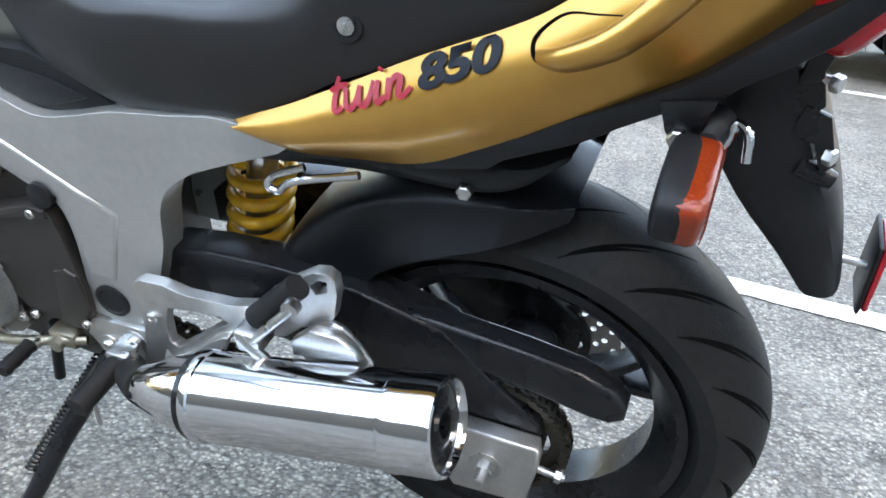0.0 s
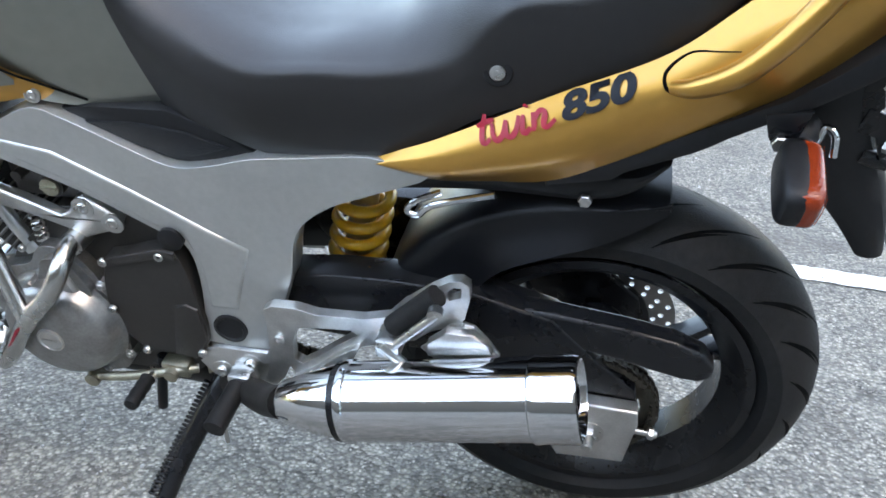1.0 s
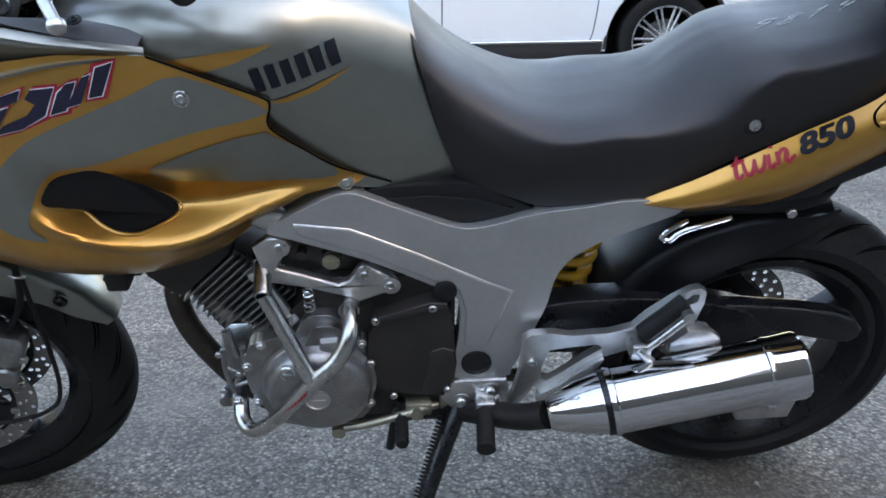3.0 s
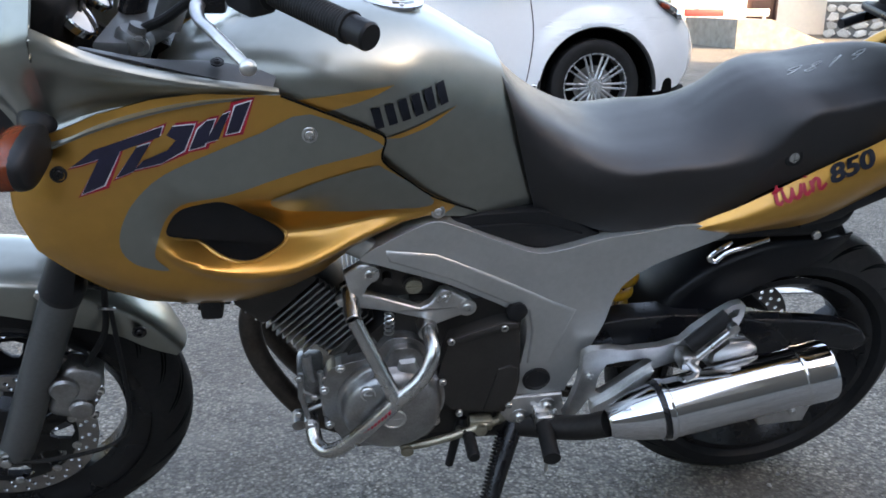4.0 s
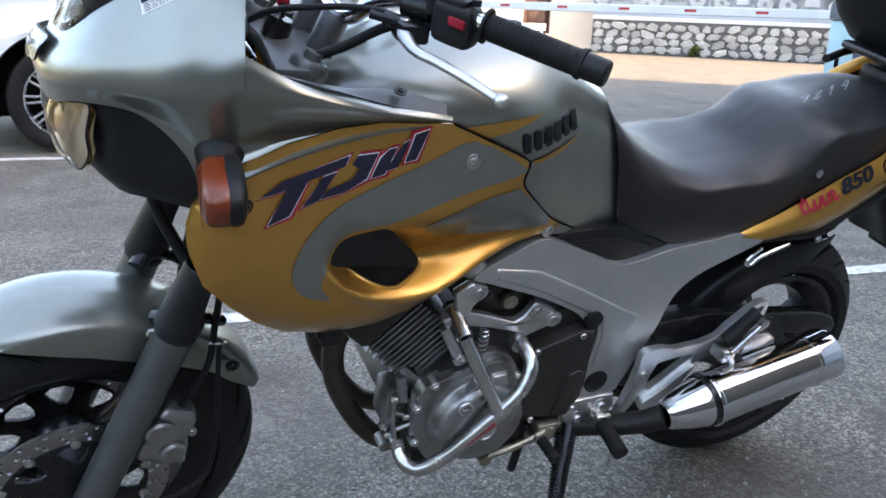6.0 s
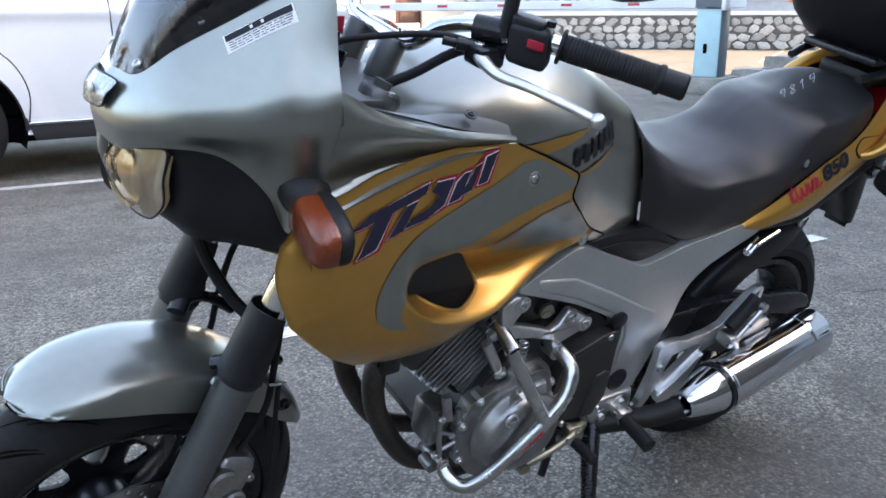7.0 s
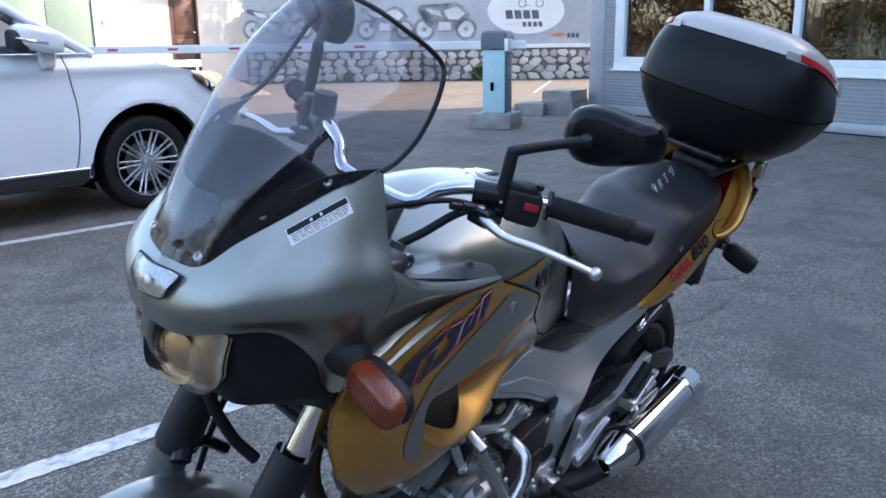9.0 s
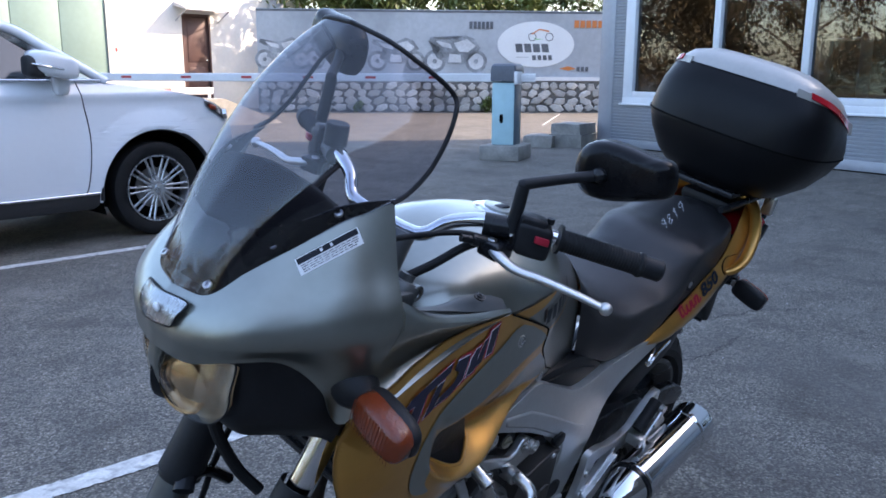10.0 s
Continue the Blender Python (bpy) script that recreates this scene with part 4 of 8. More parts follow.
for k, (x, y, h, r) in enumerate(((17.0, 21.5, 4.4, 1.5), (18.6, 20.0, 4.1, 1.4), (20.4, 18.2, 4.6, 1.6), (22.0, 16.6, 4.2, 1.4), (23.8, 15.0, 4.7, 1.6), (16.4, 24.0, 5.0, 1.8), (20.2, 22.2, 5.2, 1.8), (24.0, 19.0, 5.4, 1.9), (26.5, 14.5, 5.0, 1.7))):
    tree(x, y, h, r, 20 + k)
# autumn trees behind the camera, seen in the shop's windows
for k, (x, y, h, r) in enumerate(((-16, 3.5, 8.5, 3.0), (-19, 9, 9.5, 3.2), (-15, 14, 8.0, 2.8), (-21, -1, 9.0, 3.0), (-12.5, 19, 7.8, 2.7), (-17, -6, 8.6, 3.0), (-20, 15, 9.2, 3.2), (0.2, 22.5, 7.4, 2.4), (-2.6, 20.5, 6.8, 2.3), (-5.5, 23.5, 8.0, 2.7), (-1.0, 26.5, 8.4, 2.7), (-8.5, 21, 7.5, 2.6))):
    tree(x, y, h * .66, r, 60 + k, LEAF_B, 9000)


def weed(x, y, r, seed):
    me = leaf_cloud([((x, y, r * .5), r * .5), ((x + .1, y, r * .75), r * .4)], 260, .07, seed)
    me.materials.append(LEAF)
    ob = new("weed", me)
    tagged(ob, "green weed growing at the wall's foot", "weed")


p = on_wall(u_of(18.6, 15.7), .18, 0)
weed(p.x, p.y, .42, 5)
p = on_wall(u_of(15.6, 18.4), .18, 0)
weed(p.x, p.y, .30, 6)


# -- far building --
def far_building():
    root = new("warehouse")
    tagged(root, "white and green clad warehouse with a brown door", "building")
    y0 = 22.7
    part("white_wall", block(9.78, 12.2, y0, y0 + .25, 0, 6.2), WALLW, root, "white rendered wall")
    part("white_wall", block(13.2, 15.45, y0, y0 + .25, 0, 6.2), WALLW, root)
    part("white_wall", block(12.2, 13.2, y0, y0 + .25, 2.98, 6.2), WALLW, root)
    for k in range(5):
        x0 = 3.205 + 1.315 * k
        part("green_panel", block(x0, x0 + 1.30, y0 + .05, y0 + .22, 0, 6.2, .015), GREENW, root, "ribbed green wall panel" if k == 0 else "")
    part("grey_pilaster", block(15.45, 16.1, y0 - .18, y0 + .25, 0, 6.2, .02), GREYW, root, "grey corner pilaster")
    part("white_wall", block(16.1, 17.1, y0, y0 + .25, 0, 6.2), WALLW, root)
    part("wall_end", block(16.9, 17.1, y0 + .25, y0 + 8, 0, 6.2), WALLW, root)
    part("back_wall", block(3.2, 16.9, y0 + 7.8, y0 + 8, 0, 6.2), WALLW, root)
    part("roof", block(2.9, 17.4, y0 - .2, y0 + 8.2, 6.2, 6.4, .02), GREYW, root, "flat grey roof over the added unseen storey edge")
    door = part("door", block(12.26, 13.14, y0 + .06, y0 + .12, .10, 2.92, .01), DOORB, root, "brown steel door")
    for z0, z1 in ((.3, 1.35), (1.5, 2.75)):
        part("door_panel", block(12.40, 13.0, y0 + .045, y0 + .065, z0, z1, .012), DOORB, door)
    part("door_knob", lathe([(0, .03), (.05, .03), (.06, .0)], 14, (13.05, y0 + .05, 1.55), (0, -1, 0)), CHROME, door)
    part("door_frame", join(block(12.2, 12.26, y0 - .01, y0 + .2, .1, 2.98), block(13.14, 13.2, y0 - .01, y0 + .2, .1, 2.98), block(12.2, 13.2, y0 - .01, y0 + .2, 2.92, 2.98)), DOORB, root)
    part("door_step", block(12.0, 13.4, y0 - .9, y0, 0, .10, .02), CONCRETE, root)
    part("door_canopy", loft([[Vector((x, y0 - d, z)) for d, z in ((0, 3.32), (.72, 3.10), (.72, 3.05), (0, 3.20))] for x in (11.95, 13.55)]), GREYW, root, "sloping sheet-metal door canopy")
    part("canopy_strut", tube([(12.0, y0, 2.75), (12.0, y0 - .64, 3.06)], .018, 8), GREYW, root)
    part("canopy_strut", tube([(13.5, y0, 2.75), (13.5, y0 - .64, 3.06)], .018, 8), GREYW, root)
    part("wall_notice", block(9.92, 10.12, y0 - .012, y0 - .002, 1.72, 1.95, .002), PRINT_W, root, "small white notice")
    part("notice_mark", block(9.98, 10.05, y0 - .016, y0 - .0125, 1.77, 1.90), REDBOX, root)
    part("wall_unit", block(6.8, 7.35, y0 - .28, y0 + .03, 1.2, 2.0, .03), POST_S, root, "dark blue wall unit")


far_building()
ramp = part("loading_ramp", loft([[Vector((x, y, z)) for x, z in ((8.2, 0), (8.2, .62), (9.0, .62), (10.6, .02), (10.6, 0))] for y in (15.6, 18.2)]), CONCRETE)
tagged(ramp, "grey concrete loading ramp with a sloping side", "ramp")
skip_box = new("rubbish_skip")
tagged(skip_box, "small red painted steel skip by the wall", "skip")
part("skip_body", loft([[Vector((x, y, z)) for x, y in ((15.5 - s, 19.0 - s), (16.6 + s, 19.0 - s), (16.6 + s, 19.9 + s), (15.5 - s, 19.9 + s))] for s, z in ((0, 0), (.06, .7))]), REDBOX, skip_box)
part("skip_rim", join(block(15.40, 16.70, 18.90, 18.98, .68, .76, .01), block(15.40, 16.70, 19.92, 20.0, .68, .76, .01), block(15.40, 15.48, 18.98, 19.92, .68, .76, .01), block(16.62, 16.70, 18.98, 19.92, .68, .76, .01)), REDBOX, skip_box)
# low red and white chain posts by the ramp
for k in range(4):
    x, y = 6.0 + 1.25 * k, 18.9
    guard = new("guard_rail")
    part("rail_beam", block(x, x + 1.05, y, y + .08, .62, .80, .02), REDBOX if k % 2 == 0 else BOOM_P, guard)
    for dx in (.12, .9):
        part("rail_leg", block(x + dx, x + dx + .06, y + .01, y + .07, 0, .62, .005), BOOM_P, guard)
    tagged(guard, "red painted guard rail on short posts" if k % 2 == 0 else "white painted guard rail on short posts", "guard rail", "guard rails by the ramp")


# -- shop building --
SA, SB = Vector((10.80, 6.67, 0)), Vector((9.71, 1.70, 0))
sway = (SB - SA).normalized()
sn = Vector((sway.y, -sway.x, 0))
sn = sn if sn.x < 0 else -sn


def on_shop(u, out, z):
    return SA + sway * u + sn * out + Vector((0, 0, z))


def shop_box(u0, u1, o0, o1, z0, z1, bevel=0.0):
    bm = block(u0, u1, o0, o1, z0, z1, bevel)
    for v in bm.verts:
        v.co = on_shop(v.co.x, v.co.y, v.co.z)
    return bm


def ribbed(u0, u1, z0, z1, pitch=.052, deep=.012):
    """Horizontal corrugated sheet."""
    bm = bmesh.new()
    prof = []
    n = int((z1 - z0) / pitch)
    for k in range(n):
        z = z0 + (z1 - z0) * k / n
        h = (z1 - z0) / n
        prof += [(0.0, z), (deep, z + h * .12), (deep, z + h * .62), (0.0, z + h * .74)]
    prof.append((0.0, z1))
    rows = [[bm.verts.new(on_shop(u, o, z)) for o, z in prof] for u in (u0, u1)]
    for i in range(len(prof) - 1):
        bm.faces.new((rows[0][i], rows[1][i], rows[1][i + 1], rows[0][i + 1]))
    return bm


def shop():
    root = new("shop_building")
    tagged(root, "grey metal-clad shop building with white window frames", "building")
    L1 = 18.0
    w0, w1, zs = .62, 13.2, .80
    part("base_wall", shop_box(0, L1, -.25, -.002, 0, zs), CLAD2, root)
    part("ribbed_sheet", ribbed(.30, L1, .16, .74), CLAD, root, "grey corrugated wall sheet")
    part("ribbed_sheet", ribbed(.30, w0 - .06, .76, 3.3), CLAD, root)
    part("corner_post", shop_box(-.02, .30, -.3, .02, 0, 4.4, .01), CLAD2, root, "smooth grey corner flashing")
    part("plinth_strip", shop_box(.30, L1, -.02, .022, .02, .15, .004), CLAD2, root, "grey base flashing")
    # near-black strip paints the shade below the base flashing
    part("foot_gap", shop_box(0, L1, -.2, .006, 0, .022), DARK, root)
    part("pier_wall", shop_box(0, w0, -.25, -.002, zs, 4.4), CLAD2, root)
    part("wall_head", shop_box(0, L1, -.25, -.002, 3.3, 4.4), CLAD2, root)
    part("ribbed_sheet", ribbed(.30, L1, 3.36, 4.36), CLAD, root)
    part("end_pier", shop_box(w1, L1, -.25, -.002, zs, 3.3), CLAD2, root)
    win = part("window", shop_box(w0 - .08, w1 + .08, -.20, .03, .74, .86, .006), FRAME_W, root, "white window frame with a flat sill")
    part("frame_head", shop_box(w0 - .08, w1 + .08, -.12, .02, 3.2, 3.32, .005), FRAME_W, win)
    part("sill_ledge", shop_box(w0 - .12, w1 + .12, -.02, .07, .735, .765, .006), FRAME_W, win)
    us = [w0 - .08, 2.30, 3.78, 5.2, 6.6, 8.0, 9.4, 10.8, 12.2, w1]
    for u in us:
        wd = .20 if u == us[0] else .11
        part("mullion", shop_box(u, u + wd, -.12, .02, .86, 3.2, .006), FRAME_W, win)
    part("frame_rail", shop_box(w0, w1, -.12, .012, .86, .96, .006), FRAME_W, win)
    for a, b in zip(us, us[1:]):
        pane = part("pane", shop_box(a + .06, b + .05, -.062, -.056, .93, 3.22), PANE, win)
        pane.visible_shadow = False
    part("wall_end", shop_box(-.02, .0, -4.0, -.3, 0, 4.4), CLAD2, root)
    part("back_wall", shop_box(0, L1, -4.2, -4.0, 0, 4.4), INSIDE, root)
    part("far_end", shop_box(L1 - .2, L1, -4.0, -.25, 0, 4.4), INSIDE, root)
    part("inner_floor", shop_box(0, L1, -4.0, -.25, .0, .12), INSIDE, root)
    # storey above the view, added to block the sun
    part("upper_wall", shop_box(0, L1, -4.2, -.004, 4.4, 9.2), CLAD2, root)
    part("roof", shop_box(-.3, L1 + .3, -4.5, .25, 9.2, 9.4, .02), CLAD2, root, "flat grey roof over the added unseen storey")
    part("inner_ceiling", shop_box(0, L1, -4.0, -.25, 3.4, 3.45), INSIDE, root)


shop()
# goods seen dimly through the shop window
for k, (u, o, w, h) in enumerate(((1.1, -1.6, .5, 1.6), (2.7, -2.2, .7, 1.9), (4.3, -1.4, .45, 1.25), (4.9, -1.5, .3, 1.4), (6.0, -2.0, .8, 1.7), (7.6, -1.8, .6, 1.3))):
    shelf = new("display_shelf")
    part("shelf_side", shop_box(u, u + .03, o - .35, o, .12, h, .004), FRAME_W, shelf)
    part("shelf_side", shop_box(u + w - .03, u + w, o - .35, o, .12, h, .004), FRAME_W, shelf)
    for j in range(3):
        z = .3 + (h - .4) * j / 2
        part("shelf_board", shop_box(u + .03, u + w - .03, o - .33, o - .02, z, z + .03, .004), FRAME_W, shelf)
    tagged(shelf, "white display shelf inside the shop window", "shelf", "shelves in the shop")

fence_wall = part("boundary_wall", block(-24.3, -24.0, -30, 34, 0, 3.2), GREENW)
tagged(fence_wall, "plain green metal boundary wall of the yard", "wall", kind="structure")
# unseen building added behind the camera to shade the yard
back_house = new("rear_building")
tagged(back_house, "plain dark unseen building added to shade the yard", "building")
part("facade", block(2.5, 40, -20.0, -9.0, 0, 11.0), BACKB, back_house)
part("parapet", block(2.3, 40.2, -20.2, -8.8, 11.0, 11.4), CONCRETE, back_house)
# unseen wall, added so that the bike's side reflects something dark
near_wall = part("boundary_wall", block(-24.0, 2.5, -9.3, -9.0, 0, 4.7), BACKB)
tagged(near_wall, "plain dark unseen wall added to darken reflections", "wall", kind="structure")
stones()


# ---- the motorcycle ----
bike = new("motorcycle")
bike.matrix_basis = Matrix(((1.00982, -0.00758, 0.00831, 0.00962), (0.01539, 0.96999, -0.27289, 0.00422), (-0.01170, 0.27489, 0.96214, -0.00715), (0.00000, 0.00000, 0.00000, 1.00000)))
tagged(bike, "gold and silver touring motorcycle leaning on its side stand", "motorcycle")
RX, RZ = 0.0, 0.332
FX, FZ = -1.475, 0.306


# -- wheels --
def tyre(cx, cz, R, hw, rim):
    prof = [(-hw * 0.66, rim), (-hw * 0.8, rim + 0.012), (-hw * 0.97, R - 0.075)]
    prof += [(i / 10 * hw, R - 0.055 * abs(i / 10) ** 2.3) for i in range(-10, 11)]
    prof += [(hw * 0.97, R - 0.075), (hw * 0.8, rim + 0.012), (hw * 0.66, rim)]
    return lathe(prof, 120, (cx, 0, cz), closed=True)


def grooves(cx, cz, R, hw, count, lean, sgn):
    """Slanted tread grooves on the crown, their shade painted as near-black strips just proud of the rubber."""
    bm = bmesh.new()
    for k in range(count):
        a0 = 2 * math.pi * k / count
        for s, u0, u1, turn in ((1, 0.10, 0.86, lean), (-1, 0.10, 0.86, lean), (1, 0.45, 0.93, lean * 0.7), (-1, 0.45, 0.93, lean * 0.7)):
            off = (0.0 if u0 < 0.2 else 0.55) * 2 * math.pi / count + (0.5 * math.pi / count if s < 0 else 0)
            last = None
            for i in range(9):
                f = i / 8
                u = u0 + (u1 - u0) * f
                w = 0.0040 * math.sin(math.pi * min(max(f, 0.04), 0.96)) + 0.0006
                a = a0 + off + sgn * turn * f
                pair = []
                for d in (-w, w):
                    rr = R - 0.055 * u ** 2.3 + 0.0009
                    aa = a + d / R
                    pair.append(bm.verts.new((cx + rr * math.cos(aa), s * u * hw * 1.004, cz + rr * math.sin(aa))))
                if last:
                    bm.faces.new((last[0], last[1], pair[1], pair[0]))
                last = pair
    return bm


def rim_profile(w, r):
    return [(-w, r - 0.013), (-w, r), (-w * 0.8, r - 0.007), (-w * 0.35, r - 0.035), (w * 0.35, r - 0.035), (w * 0.8, r - 0.007), (w, r), (w, r - 0.013), (w * 0.8, r - 0.027), (w * 0.45, r - 0.046), (-w * 0.45, r - 0.046), (-w * 0.8, r - 0.027)]


def spoke(cx, cz, deg, r0, r1, half):
    """One cast spoke that forks before it meets the rim."""
    out = [(r0, -12 - 6), (r0 * 1.6, -9), (r1 * 0.72, -7.5), (r1, -half), (r1 * 1.02, 0), (r1, half), (r1 * 0.72, 7.5), (r0 * 1.6, 9), (r0, 18)]
    hole = [(r1 * 0.76, -2.8), (r1 * 0.95, -half * 0.62), (r1 * 0.97, 0), (r1 * 0.95, half * 0.62), (r1 * 0.76, 2.8)]
    return plate([[Vector(polar(cx, cz, r, deg + a)) for r, a in out], [Vector(polar(cx, cz, r, deg + a)) for r, a in hole]], -0.019, 0.019, 0.005, 2)


def wheel(name, cx, cz, R, hw, rim_r, rim_w, first, lean, sgn, label):
    w = part(name, lathe(rim_profile(rim_w, rim_r), 90, (cx, 0, cz), closed=True), BLACKM, bike, label)
    t = part("tyre", tyre(cx, cz, R, hw, rim_r - 0.006), RUBBER, w, "black rubber road tyre")
    # near-black strips paint the shade of the tread grooves
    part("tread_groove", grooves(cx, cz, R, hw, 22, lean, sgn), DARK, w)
    for k in range(3):
        part("spoke", spoke(cx, cz, first + 120 * k, 0.04, rim_r - 0.038, 11), BLACKM, w)
    part("hub", lathe([(-0.07, 0.03), (-0.066, 0.045), (-0.03, 0.052), (0.03, 0.052), (0.066, 0.045), (0.07, 0.03)], 36, (cx, 0, cz)), BLACKM, w)
    return w


rear_wheel = wheel("rear_wheel", RX, RZ, 0.321, 0.075, 0.232, 0.064, 22, 0.42, 1, "black three-spoke rear wheel")
front_wheel = wheel("front_wheel", FX, FZ, 0.317, 0.056, 0.240, 0.047, 48, 0.40, -1, "black three-spoke front wheel")


def brake_disc(cx, cz, y, r, r_in, rows, count, parent, windows=0):
    holes = [ring(cx, cz, r_in, 40)]
    for rr, ph in rows:
        holes += [Vector(polar(cx, cz, rr, 360 * k / count + ph)) for k in range(count)] and [ring(*polar(cx, cz, rr, 360 * k / count + ph), 0.0046, 8) for k in range(count)]
    d = part("brake_disc", plate([ring(cx, cz, r, 80), *holes], y - 0.0025, y + 0.0025, 0), DISC, parent, "drilled steel brake disc")
    return d


rear_disc = brake_disc(RX, RZ, 0.088, 0.1225, 0.078, [(0.113, 0), (0.100, 9), (0.088, 4)], 20, rear_wheel)
part("carrier", plate([ring(RX, RZ, 0.082, 40), *[ring(*polar(RX, RZ, 0.058, 72 * k), 0.013, 10) for k in range(5)]], 0.080, 0.087, 0.001), BLACKM, rear_disc)
for y in (-0.071, 0.071):
    d = brake_disc(FX, FZ, y, 0.149, 0.112, [(0.142, 0), (0.131, 6), (0.120, 3)], 24, front_wheel)
    wins = [[Vector(polar(FX, FZ, r, 45 * k + a)) for r, a in ((0.066, -9), (0.080, -14), (0.102, -14), (0.108, -5), (0.108, 6), (0.100, 13), (0.080, 9), (0.068, 2))] for k in range(8)]
    part("carrier", plate([ring(FX, FZ, 0.114, 60), *wins], y - 0.004, y + 0.004, 0.001), BLACKM, d, "dark pressed disc carrier")
    for k in range(10):
        px, pz = polar(FX, FZ, 0.113, 36 * k + 15)
        part("rivet", bolt((px, y + math.copysign(0.004, y), pz), 0.008, 0.004, (0, math.copysign(1, y), 0)), STEEL, d)

# sprocket and chain
teeth = [Vector(polar(RX, RZ, 0.094 if k % 4 in (0, 1) else 0.0875, k * 360 / 168)) for k in range(168)]
cuts = [[Vector(polar(RX, RZ, r, 60 * k + a)) for r, a in ((0.052, -14), (0.072, -17), (0.074, 0), (0.072, 17), (0.052, 14))] for k in range(6)]
part("sprocket", plate([teeth, *cuts], -0.104, -0.097, 0.001, 1), CHAIN, rear_wheel, "greasy steel rear sprocket")
for k in range(6):
    px, pz = polar(RX, RZ, 0.064, 60 * k + 30)
    part("sprocket_nut", bolt((px, -0.104, pz), 0.008, 0.008, hexed=True), STEEL, rear_wheel)


def chain_path():
    pts = []
    for k in range(0, 181, 6):
        pts.append(polar(RX, RZ, 0.093, 88 - k))
    fx, fz, fr = -0.615, 0.425, 0.036
    for s in np.linspace(0, 1, 44)[1:-1]:
        a, b = polar(RX, RZ, 0.093, -92), polar(fx, fz, fr, -92)
        pts.append((a[0] + (b[0] - a[0]) * s, a[1] + (b[1] - a[1]) * s))
    for k in range(0, 181, 20):
        pts.append(polar(fx, fz, fr, -92 - k))
    for s in np.linspace(0, 1, 44)[1:-1]:
        a, b = polar(fx, fz, fr, 88), polar(RX, RZ, 0.093, 88)
        pts.append((a[0] + (b[0] - a[0]) * s, a[1] + (b[1] - a[1]) * s))
    return pts


def chain_mesh():
    P = chain_path()
    bm = bmesh.new()
    n = len(P)
    for i in range(n):
        a, b = P[i], P[(i + 1) % n]
        d = math.hypot(b[0] - a[0], b[1] - a[1])
        ang = math.atan2(b[1] - a[1], b[0] - a[0])
        for y in ((-0.112, -0.108), (-0.094, -0.090)) if i % 2 else ((-0.1085, -0.1055), (-0.0965, -0.0935)):
            m = pose((a[0] + b[0]) / 2, 0, (a[1] + b[1]) / 2) @ Matrix.Rotation(-ang, 4, "Y")
            made = bmesh.ops.create_cube(bm, size=1.0)["verts"]
            for v in made:
                v.co = m @ Vector((v.co.x * d * 1.25, y[0] + (v.co.y + 0.5) * (y[1] - y[0]), v.co.z * 0.0135))
        made = bmesh.ops.create_cone(bm, cap_ends=True, segments=8, radius1=0.0052, radius2=0.0052, depth=0.026, matrix=pose(a[0], -0.101, a[1], 90))
    return bm


part("chain", chain_mesh(), CHAIN, bike, "dark oily drive chain")

# -- rear end --
SWING = [(-.50, .465), (-.43, .522), (-.36, .532), (-.275, .535), (-.17, .530), (-.06, .500), (.0, .438), (.06, .385), (.068, .345), (.06, .285), (.0, .268), (-.05, .285), (-.12, .36), (-.25, .412), (-.43, .42), (-.5, .41)]
part("swingarm", both(plate([loop2(SWING)], -0.122, -0.072, 0.012, 3)), BLACKM, bike, "black swingarm with scuffed lower edge")
weigh(part("axle_plate", plate([loop2([(-.045, .375), (.066, .372), (.070, .345), (.058, .262), (-.038, .257), (-.06, .30)])], -0.148, -0.123, 0.004), ALU, bike, "silver chain adjuster plate"))
part("axle_nut", join(bolt((.004, -.148, .318), 0.013, 0.012, hexed=True, washer=True), lathe([(0, .008), (.018, .008), (.02, .006), (.02, 0)], 16, (.004, -.158, .318), (0, -1, 0))), STEEL, bike)
part("adjuster_bolt", join(lathe([(0, .005), (.045, .005), (.045, 0)], 12, (.055, -.128, .315), (1, 0, -.1)), bolt((.088, -.128, .312), .009, .008, (1, 0, -.1), True)), STEEL, bike)


def arc_rows(cx, cz, table, y_top=1.0):
    """Control rows of a mudguard: angle, outer radius, half width, skirt radius."""
    rows = []
    for deg, r, w, rin in table:
        p = lambda rr, y: (polar(cx, cz, rr, deg)[0], y, polar(cx, cz, rr, deg)[1])
        rows.append([p(rin, -w * 1.03), p((rin + r) / 2 + 0.01, -w * 1.02), p(r - 0.012, -w * 0.93), p(r - 0.002, -w * 0.6), p(r, 0)])
    return rows


HUG = [(166, .315, .098, .20), (152, .345, .098, .215), (138, .355, .098, .245), (122, .357, .098, .262), (106, .355, .097, .268), (94, .353, .095, .282), (86, .353, .090, .304), (79, .353, .080, .336)]
part("hugger", thick(both(sheet(arc_rows(RX, RZ, HUG), 14, 42)), 0.003), HUGGER, bike, "glossy black plastic rear hugger")
GUARD = [(-.10, .512), (-.067, .510), (.036, .498), (.10, .486), (.140, .468), (.156, .448), (.155, .430), (.140, .419), (.115, .420), (.03, .440), (-.036, .452), (-.10, .462)]
part("chain_guard", plate([loop2(GUARD)], -0.120, -0.086, 0.010, 3), BLACKM, bike, "black plastic chain guard")
